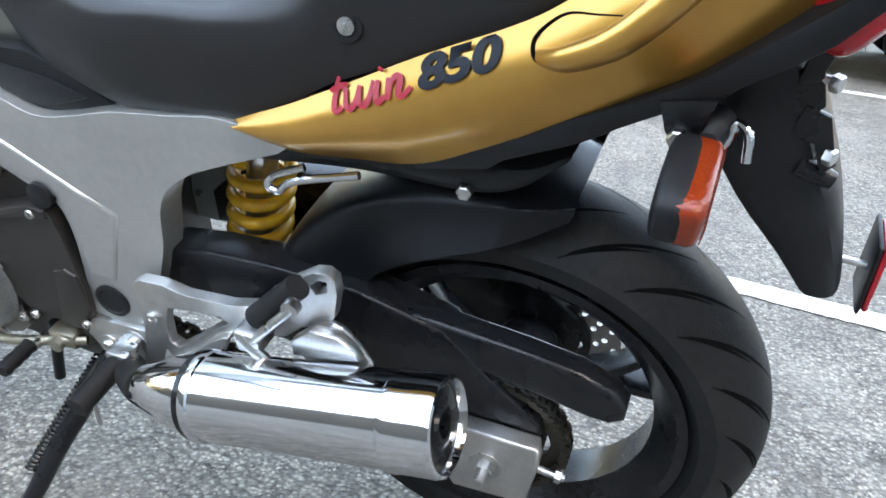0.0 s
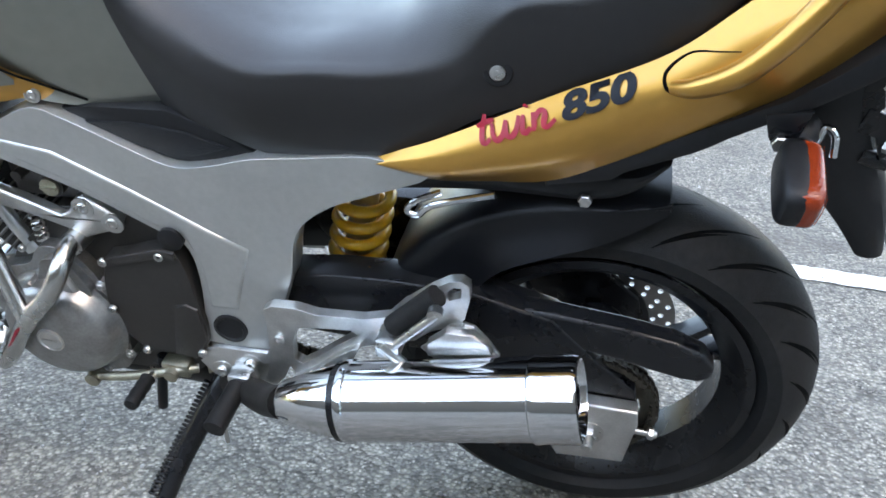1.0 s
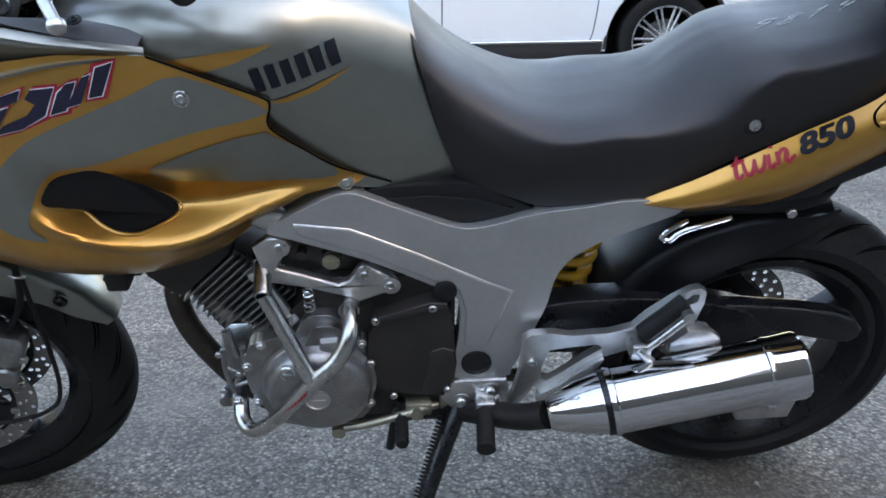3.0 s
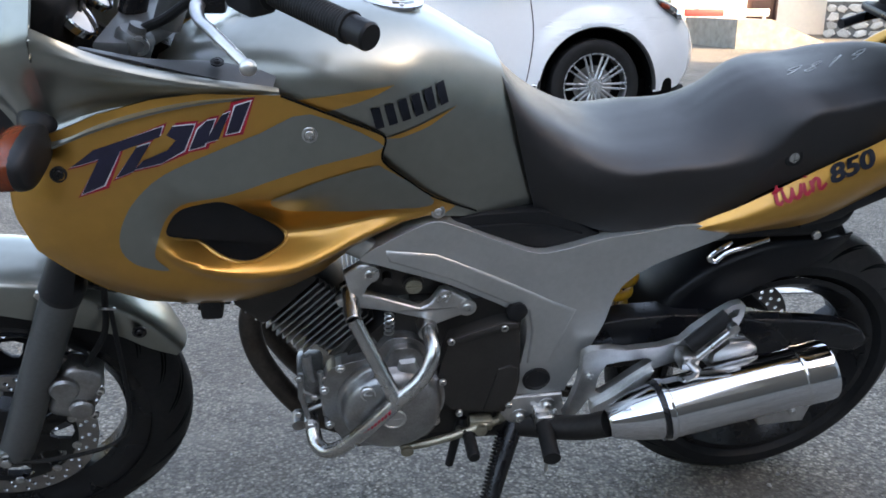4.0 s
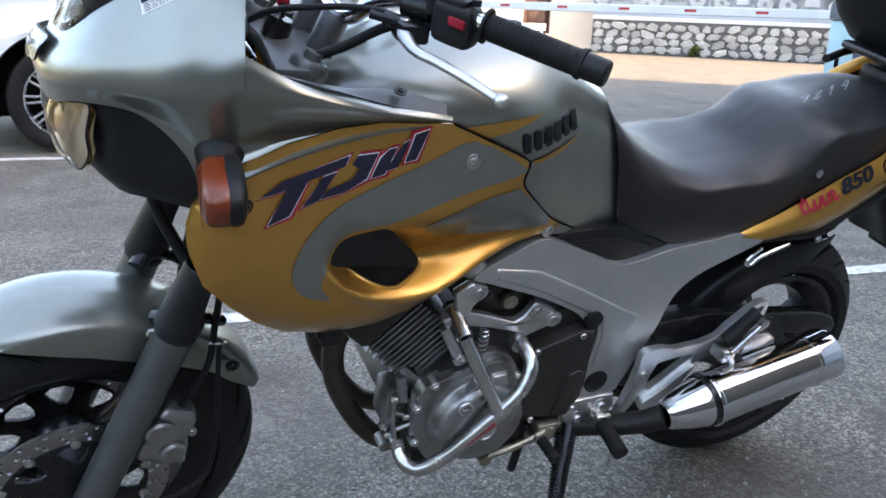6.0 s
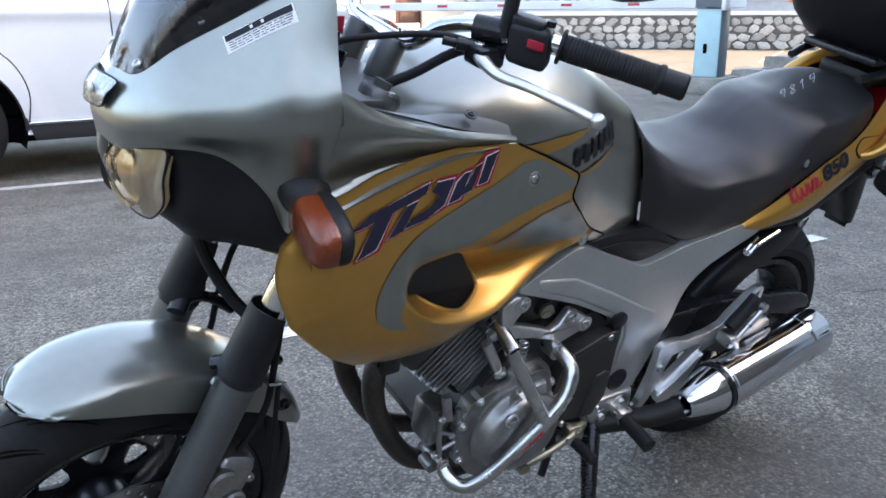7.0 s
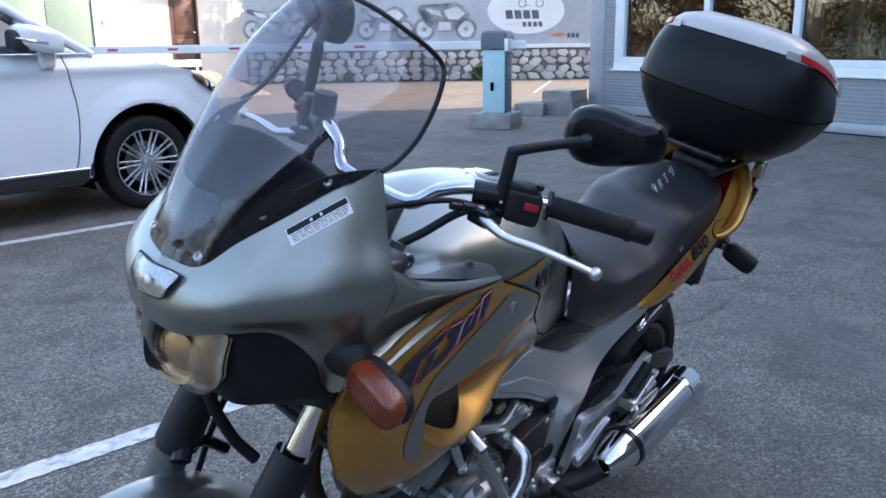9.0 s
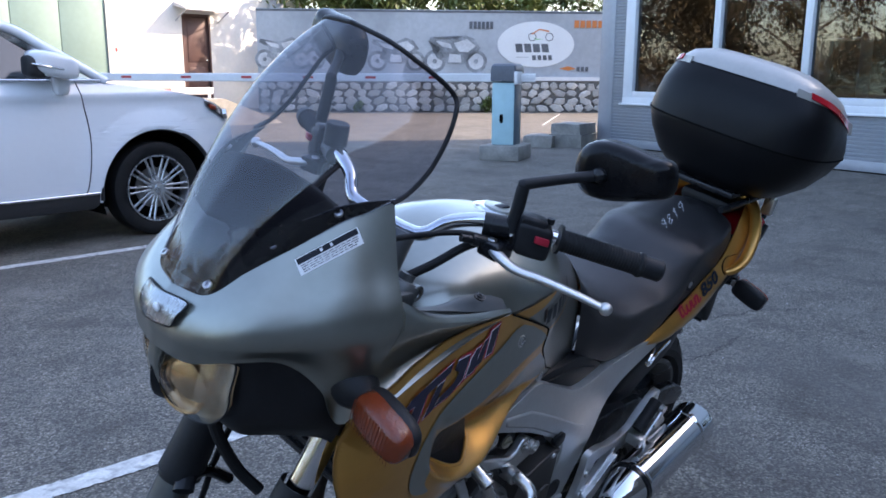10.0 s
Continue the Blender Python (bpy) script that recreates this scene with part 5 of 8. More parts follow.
INNER = [[(-.30, -.09, .665), (-.30, -.10, .69), (-.30, -.09, .72), (-.30, 0, .735)], [(-.16, -.098, .685), (-.16, -.108, .705), (-.16, -.095, .735), (-.16, 0, .75)], [(-.04, -.104, .690), (-.04, -.114, .706), (-.04, -.10, .735), (-.04, 0, .752)], [(.015, -.104, .706), (.020, -.110, .718), (.022, -.10, .736), (.025, 0, .748)], [(.045, -.080, .724), (.055, -.082, .731), (.060, -.070, .740), (.064, 0, .747)]]
part("inner_fender", thick(both(sheet(INNER, 12, 30)), 0.003), BLACKP, bike, "black plastic inner mudguard")
part("fender_bolt", bolt((-.036, -.118, .700), .0085, .007, hexed=True), STEEL, bike)
TRAY = [(-.085, .747), (-.02, .766), (.018, .782), (.060, .808), (.109, .834), (.155, .860), (.190, .888), (.225, .918), (.253, .943), (.272, .965), (.286, .962), (.276, .935), (.252, .905), (.228, .884), (.205, .868), (.183, .852), (.150, .833), (.105, .806), (.09, .795), (.072, .784), (.005, .752), (-.009, .740), (-.083, .724)]
part("tail_tray", plate([loop2(TRAY)], -0.136, 0.136, 0.006), BLACKP, bike, "matt black plastic under-tail tray")
part("tray_bracket", plate([loop2([(.135, .842), (.143, .815), (.152, .803), (.172, .818), (.18, .850)])], -0.139, -0.131, 0.002), BLACKM, bike)
part("tray_bolt", bolt((.155, -.139, .812), .0095, .007, hexed=True), STEEL, bike)
part("luggage_hook", tube([(.172, -.115, .832), (.168, -.13, .808), (.180, -.135, .800), (.193, -.13, .812), (.198, -.125, .826), (.208, -.13, .820), (.211, -.135, .798)], .0042, 10, 36), CHROME, bike, "bent chrome luggage hook")
part("lock_loop", join(tube([(-.205, -.135, .700), (-.235, -.145, .690), (-.245, -.146, .676), (-.232, -.147, .672), (-.212, -.146, .688), (-.14, -.14, .708)], .0045, 10, 30)), CHROME, bike, "steel helmet-lock wire loop")

def round_loop(pts, n):
    """A smooth closed ring through points."""
    out, k = [], len(pts)
    for i in range(k):
        a, b, c, d = pts[i - 1], pts[i], pts[(i + 1) % k], pts[(i + 2) % k]
        for j in range(n):
            u = j / n
            out.append(0.5 * ((2 * b) + (c - a) * u + (2 * a - 5 * b + 4 * c - d) * u * u + (3 * b - a - 3 * c + d) * u ** 3))
    return out


HOLD = [
    [(.165, -.078, .865), (.226, -.080, .880), (.240, 0, .885), (.226, .080, .880), (.165, .078, .865), (.175, 0, .855)],
    [(.176, -.076, .790), (.256, -.076, .800), (.268, 0, .805), (.256, .076, .800), (.176, .076, .790), (.190, 0, .785)],
    [(.212, -.070, .724), (.286, -.068, .732), (.298, 0, .736), (.286, .068, .732), (.212, .070, .724), (.226, 0, .722)],
    [(.260, -.062, .664), (.309, -.062, .672), (.318, 0, .676), (.309, .062, .672), (.260, .062, .664), (.272, 0, .662)],
    [(.293, -.056, .618), (.323, -.056, .620), (.331, 0, .622), (.323, .056, .620), (.293, .056, .618), (.306, 0, .616)],
]
HOLD_F = [spline([s[i] for s in HOLD], 12) for i in range(6)]
part("rear_fender", loft([round_loop([HOLD_F[i][k] for i in range(6)], 4) for k in range(13)]), BLACKP, bike, "black plastic rear mudguard tongue")
part("plate_bracket", join(plate([loop2([(.238, .900), (.263, .885), (.255, .860), (.263, .830), (.248, .812), (.233, .830), (.239, .865)])], -.080, -.072, .002), plate([loop2([(.248, .830), (.270, .822), (.284, .778), (.274, .766), (.262, .795), (.240, .800)])], -.082, -.074, .002), tube([(.255, -.07, .768), (.287, -.072, .758)], [.012, .008], 12)), BLACKM, bike)
for x, z in ((.258, .853), (.270, .786)):
    part("plate_bolt", join(bolt((x + .004, -.080, z), .008, .008, (1, -.6, 0), True), lathe([(0, .004), (.016, .004), (.016, 0)], 10, (x - .004, -.076, z), (1, -.3, 0))), STEEL, bike)
refl = part("rear_reflector", block(.351, .357, -.032, .032, .583, .670, .004), BLACKP, bike)
part("lens", block(.3575, .364, -.029, .029, .586, .667, .003), REDL, refl, "red rear reflector lens")
part("stem", tube([(.325, -.01, .634), (.351, -.01, .632)], .004, 10), STEEL, refl)


def indicator(name, base, out, face, label):
    """A turn signal: stalk, black housing and amber lens that looks along face."""
    b, o, f = Vector(base), Vector(out), Vector(face).normalized()
    u = (o - b).normalized()
    w = u.cross(f)
    c = b.lerp(o, 0.62)
    ln = (o - b).length * 0.38
    boot = 1.0 if name.startswith("front") else 0.6
    tall = 0.029 if name.startswith("front") else 0.026
    front = name.startswith("front")
    root = part(name, pill(c - f * (.006 if front else .011), u, f, w, ln, .016, tall, 0.65 if front else 0.5, 24, 10), BLACKP, bike, label)
    lens = part("lens", pill(c + f * (.010 if front else -.002), u, f, w, ln * 0.97, .0235 if front else .0185, tall * 0.96, 0.60 if front else 0.42, 28, 12), AMBER_F if name.startswith("front") else AMBER, root, "ribbed amber lens")
    for k in range(15):
        q = c + u * ln * (-.77 + .11 * k)
        part("lens_rib", tube([tuple(q + f * (.0325 if front else .0155) + w * tall * .74), tuple(q + f * (.0337 if front else .0167)), tuple(q + f * (.0325 if front else .0155) - w * tall * .74)], .0005, 6, 6), AMBER_F if name.startswith("front") else AMBER, lens)
    part("stalk", join(tube([tuple(b), tuple(b.lerp(o, 0.30))], 0.0125, 14), lathe([(-.012 * boot, .034 * boot), (.014 * boot, .033 * boot), (.028 * boot, .027 * boot), (.042 * boot, .016 * boot), (.042 * boot, 0)], 24, tuple(b), tuple(u))), BLACKP, root)
    return root


indicator("rear_indicator", (.178, -.115, .814), (.174, -.234, .786), (1, 0, -.05), "black rear turn signal with an amber lens")
indicator("rear_indicator", (.178, .115, .814), (.174, .234, .786), (1, 0, -.05), "black rear turn signal with an amber lens")
indicator("front_indicator", (-1.264, -.160, .957), (-1.277, -.298, .938), (-1, 0, -.06), "black front turn signal with an amber lens")
indicator("front_indicator", (-1.264, .160, .957), (-1.277, .298, .938), (-1, 0, -.06), "black front turn signal with an amber lens")

# shock absorber
shock_a, shock_b = Vector((-.368, -.014, .462)), Vector((-.338, -.014, .620))
way = (shock_b - shock_a).normalized()
s1 = way.cross(Vector((0, 1, 0))).normalized()
s2 = way.cross(s1)
turns = 5.2
coil = [tuple(shock_a + way * (i / 120 * 0.160) + 0.036 * (math.cos(2 * math.pi * turns * i / 120) * s1 + math.sin(2 * math.pi * turns * i / 120) * s2)) for i in range(121)]
shock = part("shock_absorber", tube([tuple(shock_a - way * .06), tuple(shock_b + way * .07)], .020, 20), STEEL, bike)
part("coil_spring", tube(coil, .0088, 12), SPRING, shock, "yellow painted coil spring")
part("spring_seat", lathe([(-.012, .046), (-.004, .046), (-.004, 0)], 28, tuple(shock_a), tuple(way)), ALU, shock)
part("shock_mount", block(-.42, -.24, -.06, .06, .40, .452, .015), BLACKM, bike)
part("reservoir_hose", tube([(-.27, -.03, .52), (-.20, -.02, .60), (-.15, -.02, .66), (-.05, -.01, .70)], .012, 12, 20), BLACKP, bike)

# -- frame --
FRAME_OUT = [(-.845, .705), (-.775, .748), (-.726, .768), (-.68, .753), (-.61, .722), (-.552, .700), (-.50, .707), (-.44, .724), (-.36, .735), (-.29, .744), (-.215, .727), (-.289, .690), (-.345, .664), (-.385, .632), (-.403, .597), (-.412, .545), (-.43, .49), (-.462, .400), (-.472, .388), (-.555, .386), (-.565, .40), (-.556, .47), (-.553, .532), (-.563, .573), (-.598, .592), (-.70, .645), (-.811, .687)]
FRAME_IN = [(-.806, .718), (-.720, .706), (-.621, .658), (-.514, .600), (-.468, .578), (-.482, .532), (-.498, .480), (-.504, .462), (-.546, .462), (-.545, .538), (-.557, .582), (-.600, .603), (-.700, .656), (-.800, .695)]
frame_beam = weigh(part("frame", both(plate([loop2(FRAME_OUT, 3)], -0.143, -0.10, 0.010, 4)), FRAME, bike, "silver painted aluminium frame beam"))
weigh(part("frame_rib", plate([loop2(FRAME_IN)], -0.1465, -0.135, 0.006, 4), FRAME, frame_beam))
part("pivot_cap", join(lathe([(0, .026), (.003, .026), (.004, .021), (.002, .019), (.002, 0)], 32, (-.523, -.143, .422), (0, -1, 0))), BLACKP, frame_beam, "round black rubber pivot cap")
part("pivot_bracket", plate([loop2([(-.585, .345), (-.58, .378), (-.545, .384), (-.470, .385), (-.462, .35), (-.462, .318), (-.485, .306), (-.565, .318)])], -0.150, -0.125, 0.005), ALU, frame_beam, "cast aluminium pivot bracket")
for x, z in ((-.498, .360), (-.548, .336)):
    part("bracket_bolt", bolt((x, -.150, z), .0105, .008, washer=True), STEEL, frame_beam)
for x, z in ((-.467, .330), (-.433, .444)):
    part("bracket_bolt", bolt((x, -.171, z), .0085, .005), STEEL, frame_beam)
part("subframe_tube", both(tube([(-.30, -.10, .70), (-.10, -.11, .74), (.15, -.10, .86)], .013, 12, 12)), BLACKM, frame_beam)
part("head_stock", lathe([(-.10, .038), (.10, .038), (.10, 0)], 28, (-1.16, 0, .93), (.42, 0, .905)), BLACKM, frame_beam)
part("cross_tube", both(tube([(-1.14, -.03, .90), (-1.0, -.10, .80), (-.82, -.12, .70)], .022, 12, 14)), FRAME, frame_beam)
SIDE_P = [(-.722, .757), (-.657, .768), (-.551, .772), (-.495, .752), (-.440, .722), (-.496, .699), (-.547, .690), (-.597, .705), (-.66, .731)]
infill = part("side_infill", plate([loop2(SIDE_P)], -0.126, -0.09, 0.005), BLACKP, bike, "black plastic panel with a dimpled grip")
part("grip_pad", plate([loop2([(-.67, .747), (-.60, .751), (-.53, .744), (-.475, .727), (-.52, .711), (-.552, .705), (-.595, .716)])], -0.130, -0.12, 0.002), GRILLE, infill)

# peg bracket
PEG = [(-.470, .350), (-.462, .372), (-.452, .424), (-.450, .468), (-.452, .495), (-.438, .505), (-.404, .507), (-.373, .500), (-.309, .504), (-.272, .515), (-.252, .540), (-.214, .573), (-.190, .590), (-.174, .593), (-.164, .586), (-.163, .565), (-.170, .529), (-.184, .514), (-.215, .500), (-.238, .478), (-.264, .470), (-.313, .452), (-.335, .430), (-.349, .405), (-.370, .370), (-.403, .355), (-.418, .361), (-.417, .377), (-.426, .390), (-.438, .362), (-.452, .345)]
PEG_H1 = [(-.405, .470), (-.376, .475), (-.327, .480), (-.318, .472), (-.346, .450), (-.383, .417), (-.405, .400), (-.417, .407), (-.415, .440)]
PEG_H2 = [(-.196, .570), (-.184, .581), (-.174, .581), (-.175, .566), (-.190, .558)]
peg_b = weigh(part("peg_bracket", plate([loop2(PEG), loop2(PEG_H1), loop2(PEG_H2)], -0.171, -0.155, 0.005, 2), ALU, bike, "cast aluminium pillion peg bracket"))
weigh(part("heel_guard", plate([loop2([(-.420, .376), (-.385, .400), (-.346, .438), (-.316, .458), (-.322, .440), (-.340, .405), (-.368, .364), (-.400, .350), (-.418, .357)], 3)], -0.182, -0.168, 0.004), ALU, peg_b))
part("pillion_peg", tube([(-.262, -.186, .515), (-.202, -.184, .578)], .0150, 14), RUBBER, peg_b, "folded black rubber pillion peg")
part("peg_arm", join(tube([(-.266, -.206, .488), (-.198, -.206, .566)], .0062, 12), lathe([(-.006, .010), (.006, .010), (.006, 0)], 16, (-.200, -.205, .566)), block(-.282, -.248, -.212, -.172, .478, .508, .006), lathe([(-.022, .008), (.022, .008), (.022, 0)], 14, (-.258, -.208, .486), (.65, 0, -.75))), STEEL, peg_b, "bright steel peg arm")
part("hanger_plate", plate([loop2([(-.228, .474), (-.205, .498), (-.186, .513), (-.168, .528), (-.156, .526), (-.138, .505), (-.122, .480), (-.124, .462), (-.20, .448)])], -.180, -.172, .003), ALU, peg_b, "cast silencer hanger plate")
part("hanger_bolt", join(bolt((-.172, -.174, .500), .0105, .009, washer=True), lathe([(0, .026), (.006, .026), (.008, .022), (.008, .018), (.003, .018), (.003, 0)], 32, (-.172, -.170, .500), (0, -1, 0))), STEEL, peg_b)

# muffler
m0, m1 = Vector((-.315, -.236, .413)), Vector((-.012, -.230, .479))
mw = (m1 - m0).normalized()
ML = (m1 - m0).length
MR = .0545
muf = part("muffler", lathe([(0.0, MR - .010), (0.0, MR + .0015), (.004, MR + .0025), (.010, MR + .0015), (.012, MR - .0005), (ML - .060, MR - .0005), (ML - .058, MR + .0018), (ML - .052, MR + .0025), (ML - .046, MR + .0012), (ML - .006, MR + .0018), (ML, MR), (ML + .001, MR - .004), (ML - .004, MR - .0065), (ML - .012, MR - .008)], 64, tuple(m0), tuple(mw), caps=False), CHROME, bike, "polished chrome muffler")
part("end_cap", lathe([(ML - .012, MR - .0075), (ML - .009, MR - .012), (ML - .008, .022), (ML - .004, .019), (ML - .004, .014), (ML - .03, .013), (ML - .03, 0)], 48, tuple(m0), tuple(mw), caps=False), BLACKM, muf, "black recessed muffler end cap")
part("cone", lathe([(-.100, .024), (-.094, .030), (-.05, .043), (-.016, MR - .0045), (-.008, MR - .004), (-.008, .036)], 48, tuple(m0), tuple(mw), caps=False), CHROME, muf, "chrome muffler inlet cone")
part("clamp_band", lathe([(-.010, MR - .006), (-.010, MR - .0005), (.0, MR - .0005), (.0, MR - .006)], 48, tuple(m0), tuple(mw), closed=True), BLACKM, muf)
part("hanger_tab", plate([loop2([(-.215, .478), (-.13, .496), (-.135, .51), (-.155, .525), (-.19, .525), (-.215, .50)])], -.196, -.180, .003), ALU, muf)
part("link_pipe", tube([(-.412, -.236, .388), (-.46, -.205, .352), (-.58, -.12, .29), (-.70, -.08, .245), (-.86, -.06, .225)], [.024, .023, .022, .021, .020], 18, 26), PIPE_D, bike, "near-black exhaust link pipe")

# -- engine --
engine = part("engine", loft([[(x, y, z) for x, z in ((-.93, .37), (-.90, .31), (-.84, .285), (-.62, .285), (-.56, .34), (-.56, .55), (-.62, .60), (-.76, .60), (-.86, .50))] for y in (-.125, .125)]), BROWN, bike, "dark cast alloy parallel-twin engine")
CASE = [(-.890, .330), (-.912, .40), (-.902, .470), (-.872, .488), (-.826, .500), (-.808, .524), (-.790, .538), (-.752, .534), (-.722, .500), (-.705, .44), (-.700, .36), (-.72, .30), (-.80, .285), (-.86, .292)]
weigh(part("case_cover", plate([loop2(CASE, 3)], -.146, -.115, .014, 4), ENGINE, engine, "grey alloy crankcase cover"))
part("clutch_cover", lathe([(-.02, .098), (.030, .097), (.032, .092), (.036, .089), (.052, .087), (.060, .083), (.067, .074), (.072, .058), (.0745, .040), (.0755, .026), (.0765, 0)], 64, (-.790, -.122, .398), (0, -1, 0)), ENGINE, engine, "round domed alloy generator cover")
part("cover_plug", join(lathe([(-.004, .0215), (.001, .0215), (.0025, .020), (.0025, .018), (.0008, .017), (.0008, 0)], 32, (-.790, -.199, .400), (0, -1, 0)), block(-.803, -.777, -.2012, -.198, .3985, .4015)), ALU, engine)
part("upper_plug", join(lathe([(-.012, .015), (.003, .0145), (.005, .0125), (.005, .011), (.003, .010), (.003, 0)], 28, (-.834, -.186, .452), (-.12, -1, .12)), block(-.842, -.826, -.1915, -.188, .4507, .4533)), ALU, engine)
weigh(part("starter_boss", plate([loop2([(-.808, .462), (-.800, .500), (-.788, .524), (-.758, .526), (-.738, .505), (-.728, .462)], 3)], -.160, -.12, .016, 4), ENGINE, engine))
part("boss_flat", plate([loop2([(-.786, .470), (-.780, .502), (-.752, .504), (-.742, .474)])], -.172, -.14, .008, 2), ALU, engine)
part("case_rib", plate([loop2([(-.838, .470), (-.812, .490), (-.806, .483), (-.830, .464)])], -.176, -.14, .004, 2), ENGINE, engine)
for x, z in ((-.900, .346), (-.908, .43), (-.880, .478), (-.715, .475), (-.706, .335), (-.76, .291)):
    part("cover_bolt", join(lathe([(-.02, .009), (.004, .009), (.005, .008), (.005, 0)], 14, (x, -.142, z), (0, -1, 0)), bolt((x, -.147, z), .006, .005)), ALU, engine)
SPROCK = [(-.690, .535), (-.659, .545), (-.630, .556), (-.596, .566), (-.575, .560), (-.566, .53), (-.563, .498), (-.557, .43), (-.560, .395), (-.579, .353), (-.63, .360), (-.677, .368), (-.704, .40), (-.708, .45), (-.702, .49)]
cover = weigh(part("sprocket_cover", plate([loop2(SPROCK)], -.152, -.10, .010, 3), BROWN, bike, "dark painted sprocket cover"))
part("cover_ridge", plate([loop2([(-.62, .36), (-.60, .46), (-.58, .468), (-.563, .46), (-.560, .40), (-.585, .356)])], -.156, -.148, .006, 2), BROWN, cover)
part("cover_lip", plate([loop2([(-.690, .537), (-.600, .568), (-.575, .565), (-.575, .552), (-.600, .552), (-.690, .522)])], -.158, -.150, .003, 2), BROWN, cover)
for x, z in ((-.690, .532), (-.598, .556), (-.700, .44), (-.572, .372), (-.665, .362)):
    part("cover_screw", bolt((x, -.154, z), .007, .006), STEEL, cover)
part("rubber_plug", lathe([(0, .018), (.012, .018), (.014, .014), (.014, 0)], 24, (-.577, -.140, .585), (0, -1, 0)), BLACKP, bike)

# cylinders lean forward; the fins lie across the barrel
ca = Vector((-.70, 0, .714)).normalized()
cb = Vector((.714, 0, .70)).normalized()
c0 = Vector((-.815, 0, .475))


def slab(h0, h1, f0, f1, w, bev=0.0):
    """A block in the cylinder's own axes: h along the bore, f fore and aft."""
    bm = block(f0, f1, -w, w, h0, h1, bev, 2)
    for v in bm.verts:
        v.co = c0 + cb * v.co.x + Vector((0, v.co.y, 0)) + ca * v.co.z
    return bm


barrel = part("cylinder_block", slab(-.02, .185, -.070, .045, .088, .012), BROWN, bike, "air-finned alloy cylinder block")
for k in range(17):
    h = .058 + .0118 * k
    part("cooling_fin", slab(h, h + .0034, (-.058 if k < 3 else -.088) + .003 * (k % 2), .052 - .0012 * k, .106 - .0004 * k, .0012), ENGINE, barrel)
part("cylinder_head", slab(.182, .262, -.088, .050, .106, .014), BROWN, bike, "alloy cylinder head under the fairing")
part("water_joint", join(tube([(-.866, -.112, .582), (-.848, -.117, .548), (-.829, -.118, .512)], .0105, 16), lathe([(-.007, .0150), (.007, .0150), (.007, 0)], 20, (-.830, -.118, .515), (.47, 0, -.88)), bolt((-.835, -.134, .520), .006, .006)), ALU, bike)
part("knurl_bed", slab(.026, .052, -.060, .016, .098, .003), ENGINE, barrel)
for k in range(16):
    part("knurl_rib", slab(.028, .050, -.056 + .0044 * k, -.0538 + .0044 * k, .103, .0006), ALU, barrel)
part("intake_stub", join(tube([(-.80, -.06, .62), (-.72, -.06, .655)], .032, 18), tube([(-.80, .06, .62), (-.72, .06, .655)], .032, 18)), RUBBER, bike)
part("carburettor", join(block(-.83, -.69, -.112, .11, .600, .665, .012), lathe([(0, .018), (.014, .018), (.014, 0)], 20, (-.755, -.112, .634), (0, -1, 0)), lathe([(0, .008), (.02, .008), (.02, 0)], 12, (-.80, -.112, .648), (0, -1, 0))), BROWN, bike, "black and alloy carburettor body")
part("carburettor_dial", join(lathe([(0, .014), (.004, .014), (.004, 0)], 20, (-.755, -.127, .634), (0, -1, 0)), block(-.767, -.743, -.135, -.131, .632, .636)), ZINC, bike)
part("breather_spring", tube([(-.795 + .008 * math.cos(k), -.132 + .008 * math.sin(k), .535 + .0016 * k) for k in np.linspace(0, 30, 90)], .0018, 6), STEEL, bike)
part("coolant_pump", join(block(-.955, -.908, -.112, -.05, .365, .450, .010), tube([(-.948, -.128, .456), (-.946, -.134, .40), (-.936, -.134, .350)], .005, 10, 12), tube([(-.914, -.132, .462), (-.910, -.137, .41), (-.906, -.134, .360)], .0055, 10, 12), tube([(-.946, -.132, .418), (-.912, -.136, .404)], .004, 8), tube([(-.942, -.132, .372), (-.910, -.136, .388)], .004, 8), tube([(-.938, -.12, .49), (-.934, -.126, .462), (-.928, -.126, .44)], .009, 12, 10), lathe([(-.02, .012), (.012, .012), (.012, 0)], 18, (-.955, -.13, .345), (0, -1, 0)), lathe([(-.01, .013), (.006, .013), (.008, .011), (.008, 0)], 20, (-.928, -.112, .425), (0, -1, 0))), ENGINE, bike, "alloy coolant pump with bolted flanges")
for x, z in ((-.952, .455), (-.905, .452), (-.955, .372), (-.90, .368), (-.925, .41)):
    part("pump_bolt", bolt((x, -.138, z), .0065, .006, hexed=True), STEEL, bike)
weigh(part("engine_bracket", plate([loop2([(-.872, .672), (-.845, .690), (-.822, .688), (-.812, .672), (-.835, .640), (-.838, .630), (-.80, .618), (-.745, .596), (-.728, .605), (-.712, .630), (-.700, .632), (-.660, .608), (-.652, .596), (-.660, .582), (-.715, .560), (-.735, .572), (-.790, .590), (-.850, .604), (-.880, .606), (-.886, .618), (-.862, .632)])], -.142, -.122, .005, 2), ALU, bike, "polished aluminium engine hanger"))
for x, z in ((-.830, .672), (-.703, .615), (-.664, .594)):
    part("hanger_screw", bolt((x, -.142, z), .0095, .005, washer=True), STEEL, bike)

# crash bar
bar = part("crash_bar", tube([(-.932, -.128, .345), (-.925, -.165, .322), (-.90, -.19, .325), (-.855, -.208, .375), (-.79, -.222, .462), (-.745, -.214, .510), (-.728, -.196, .545), (-.730, -.165, .560), (-.731, -.140, .556)], .0135, 16, 64), CRASH, bike, "bent tubular steel crash bar with red lettering")
part("upright", tube([(-.858, -.168, .602), (-.791, -.222, .468)], .0128, 16), CRASH, bar)
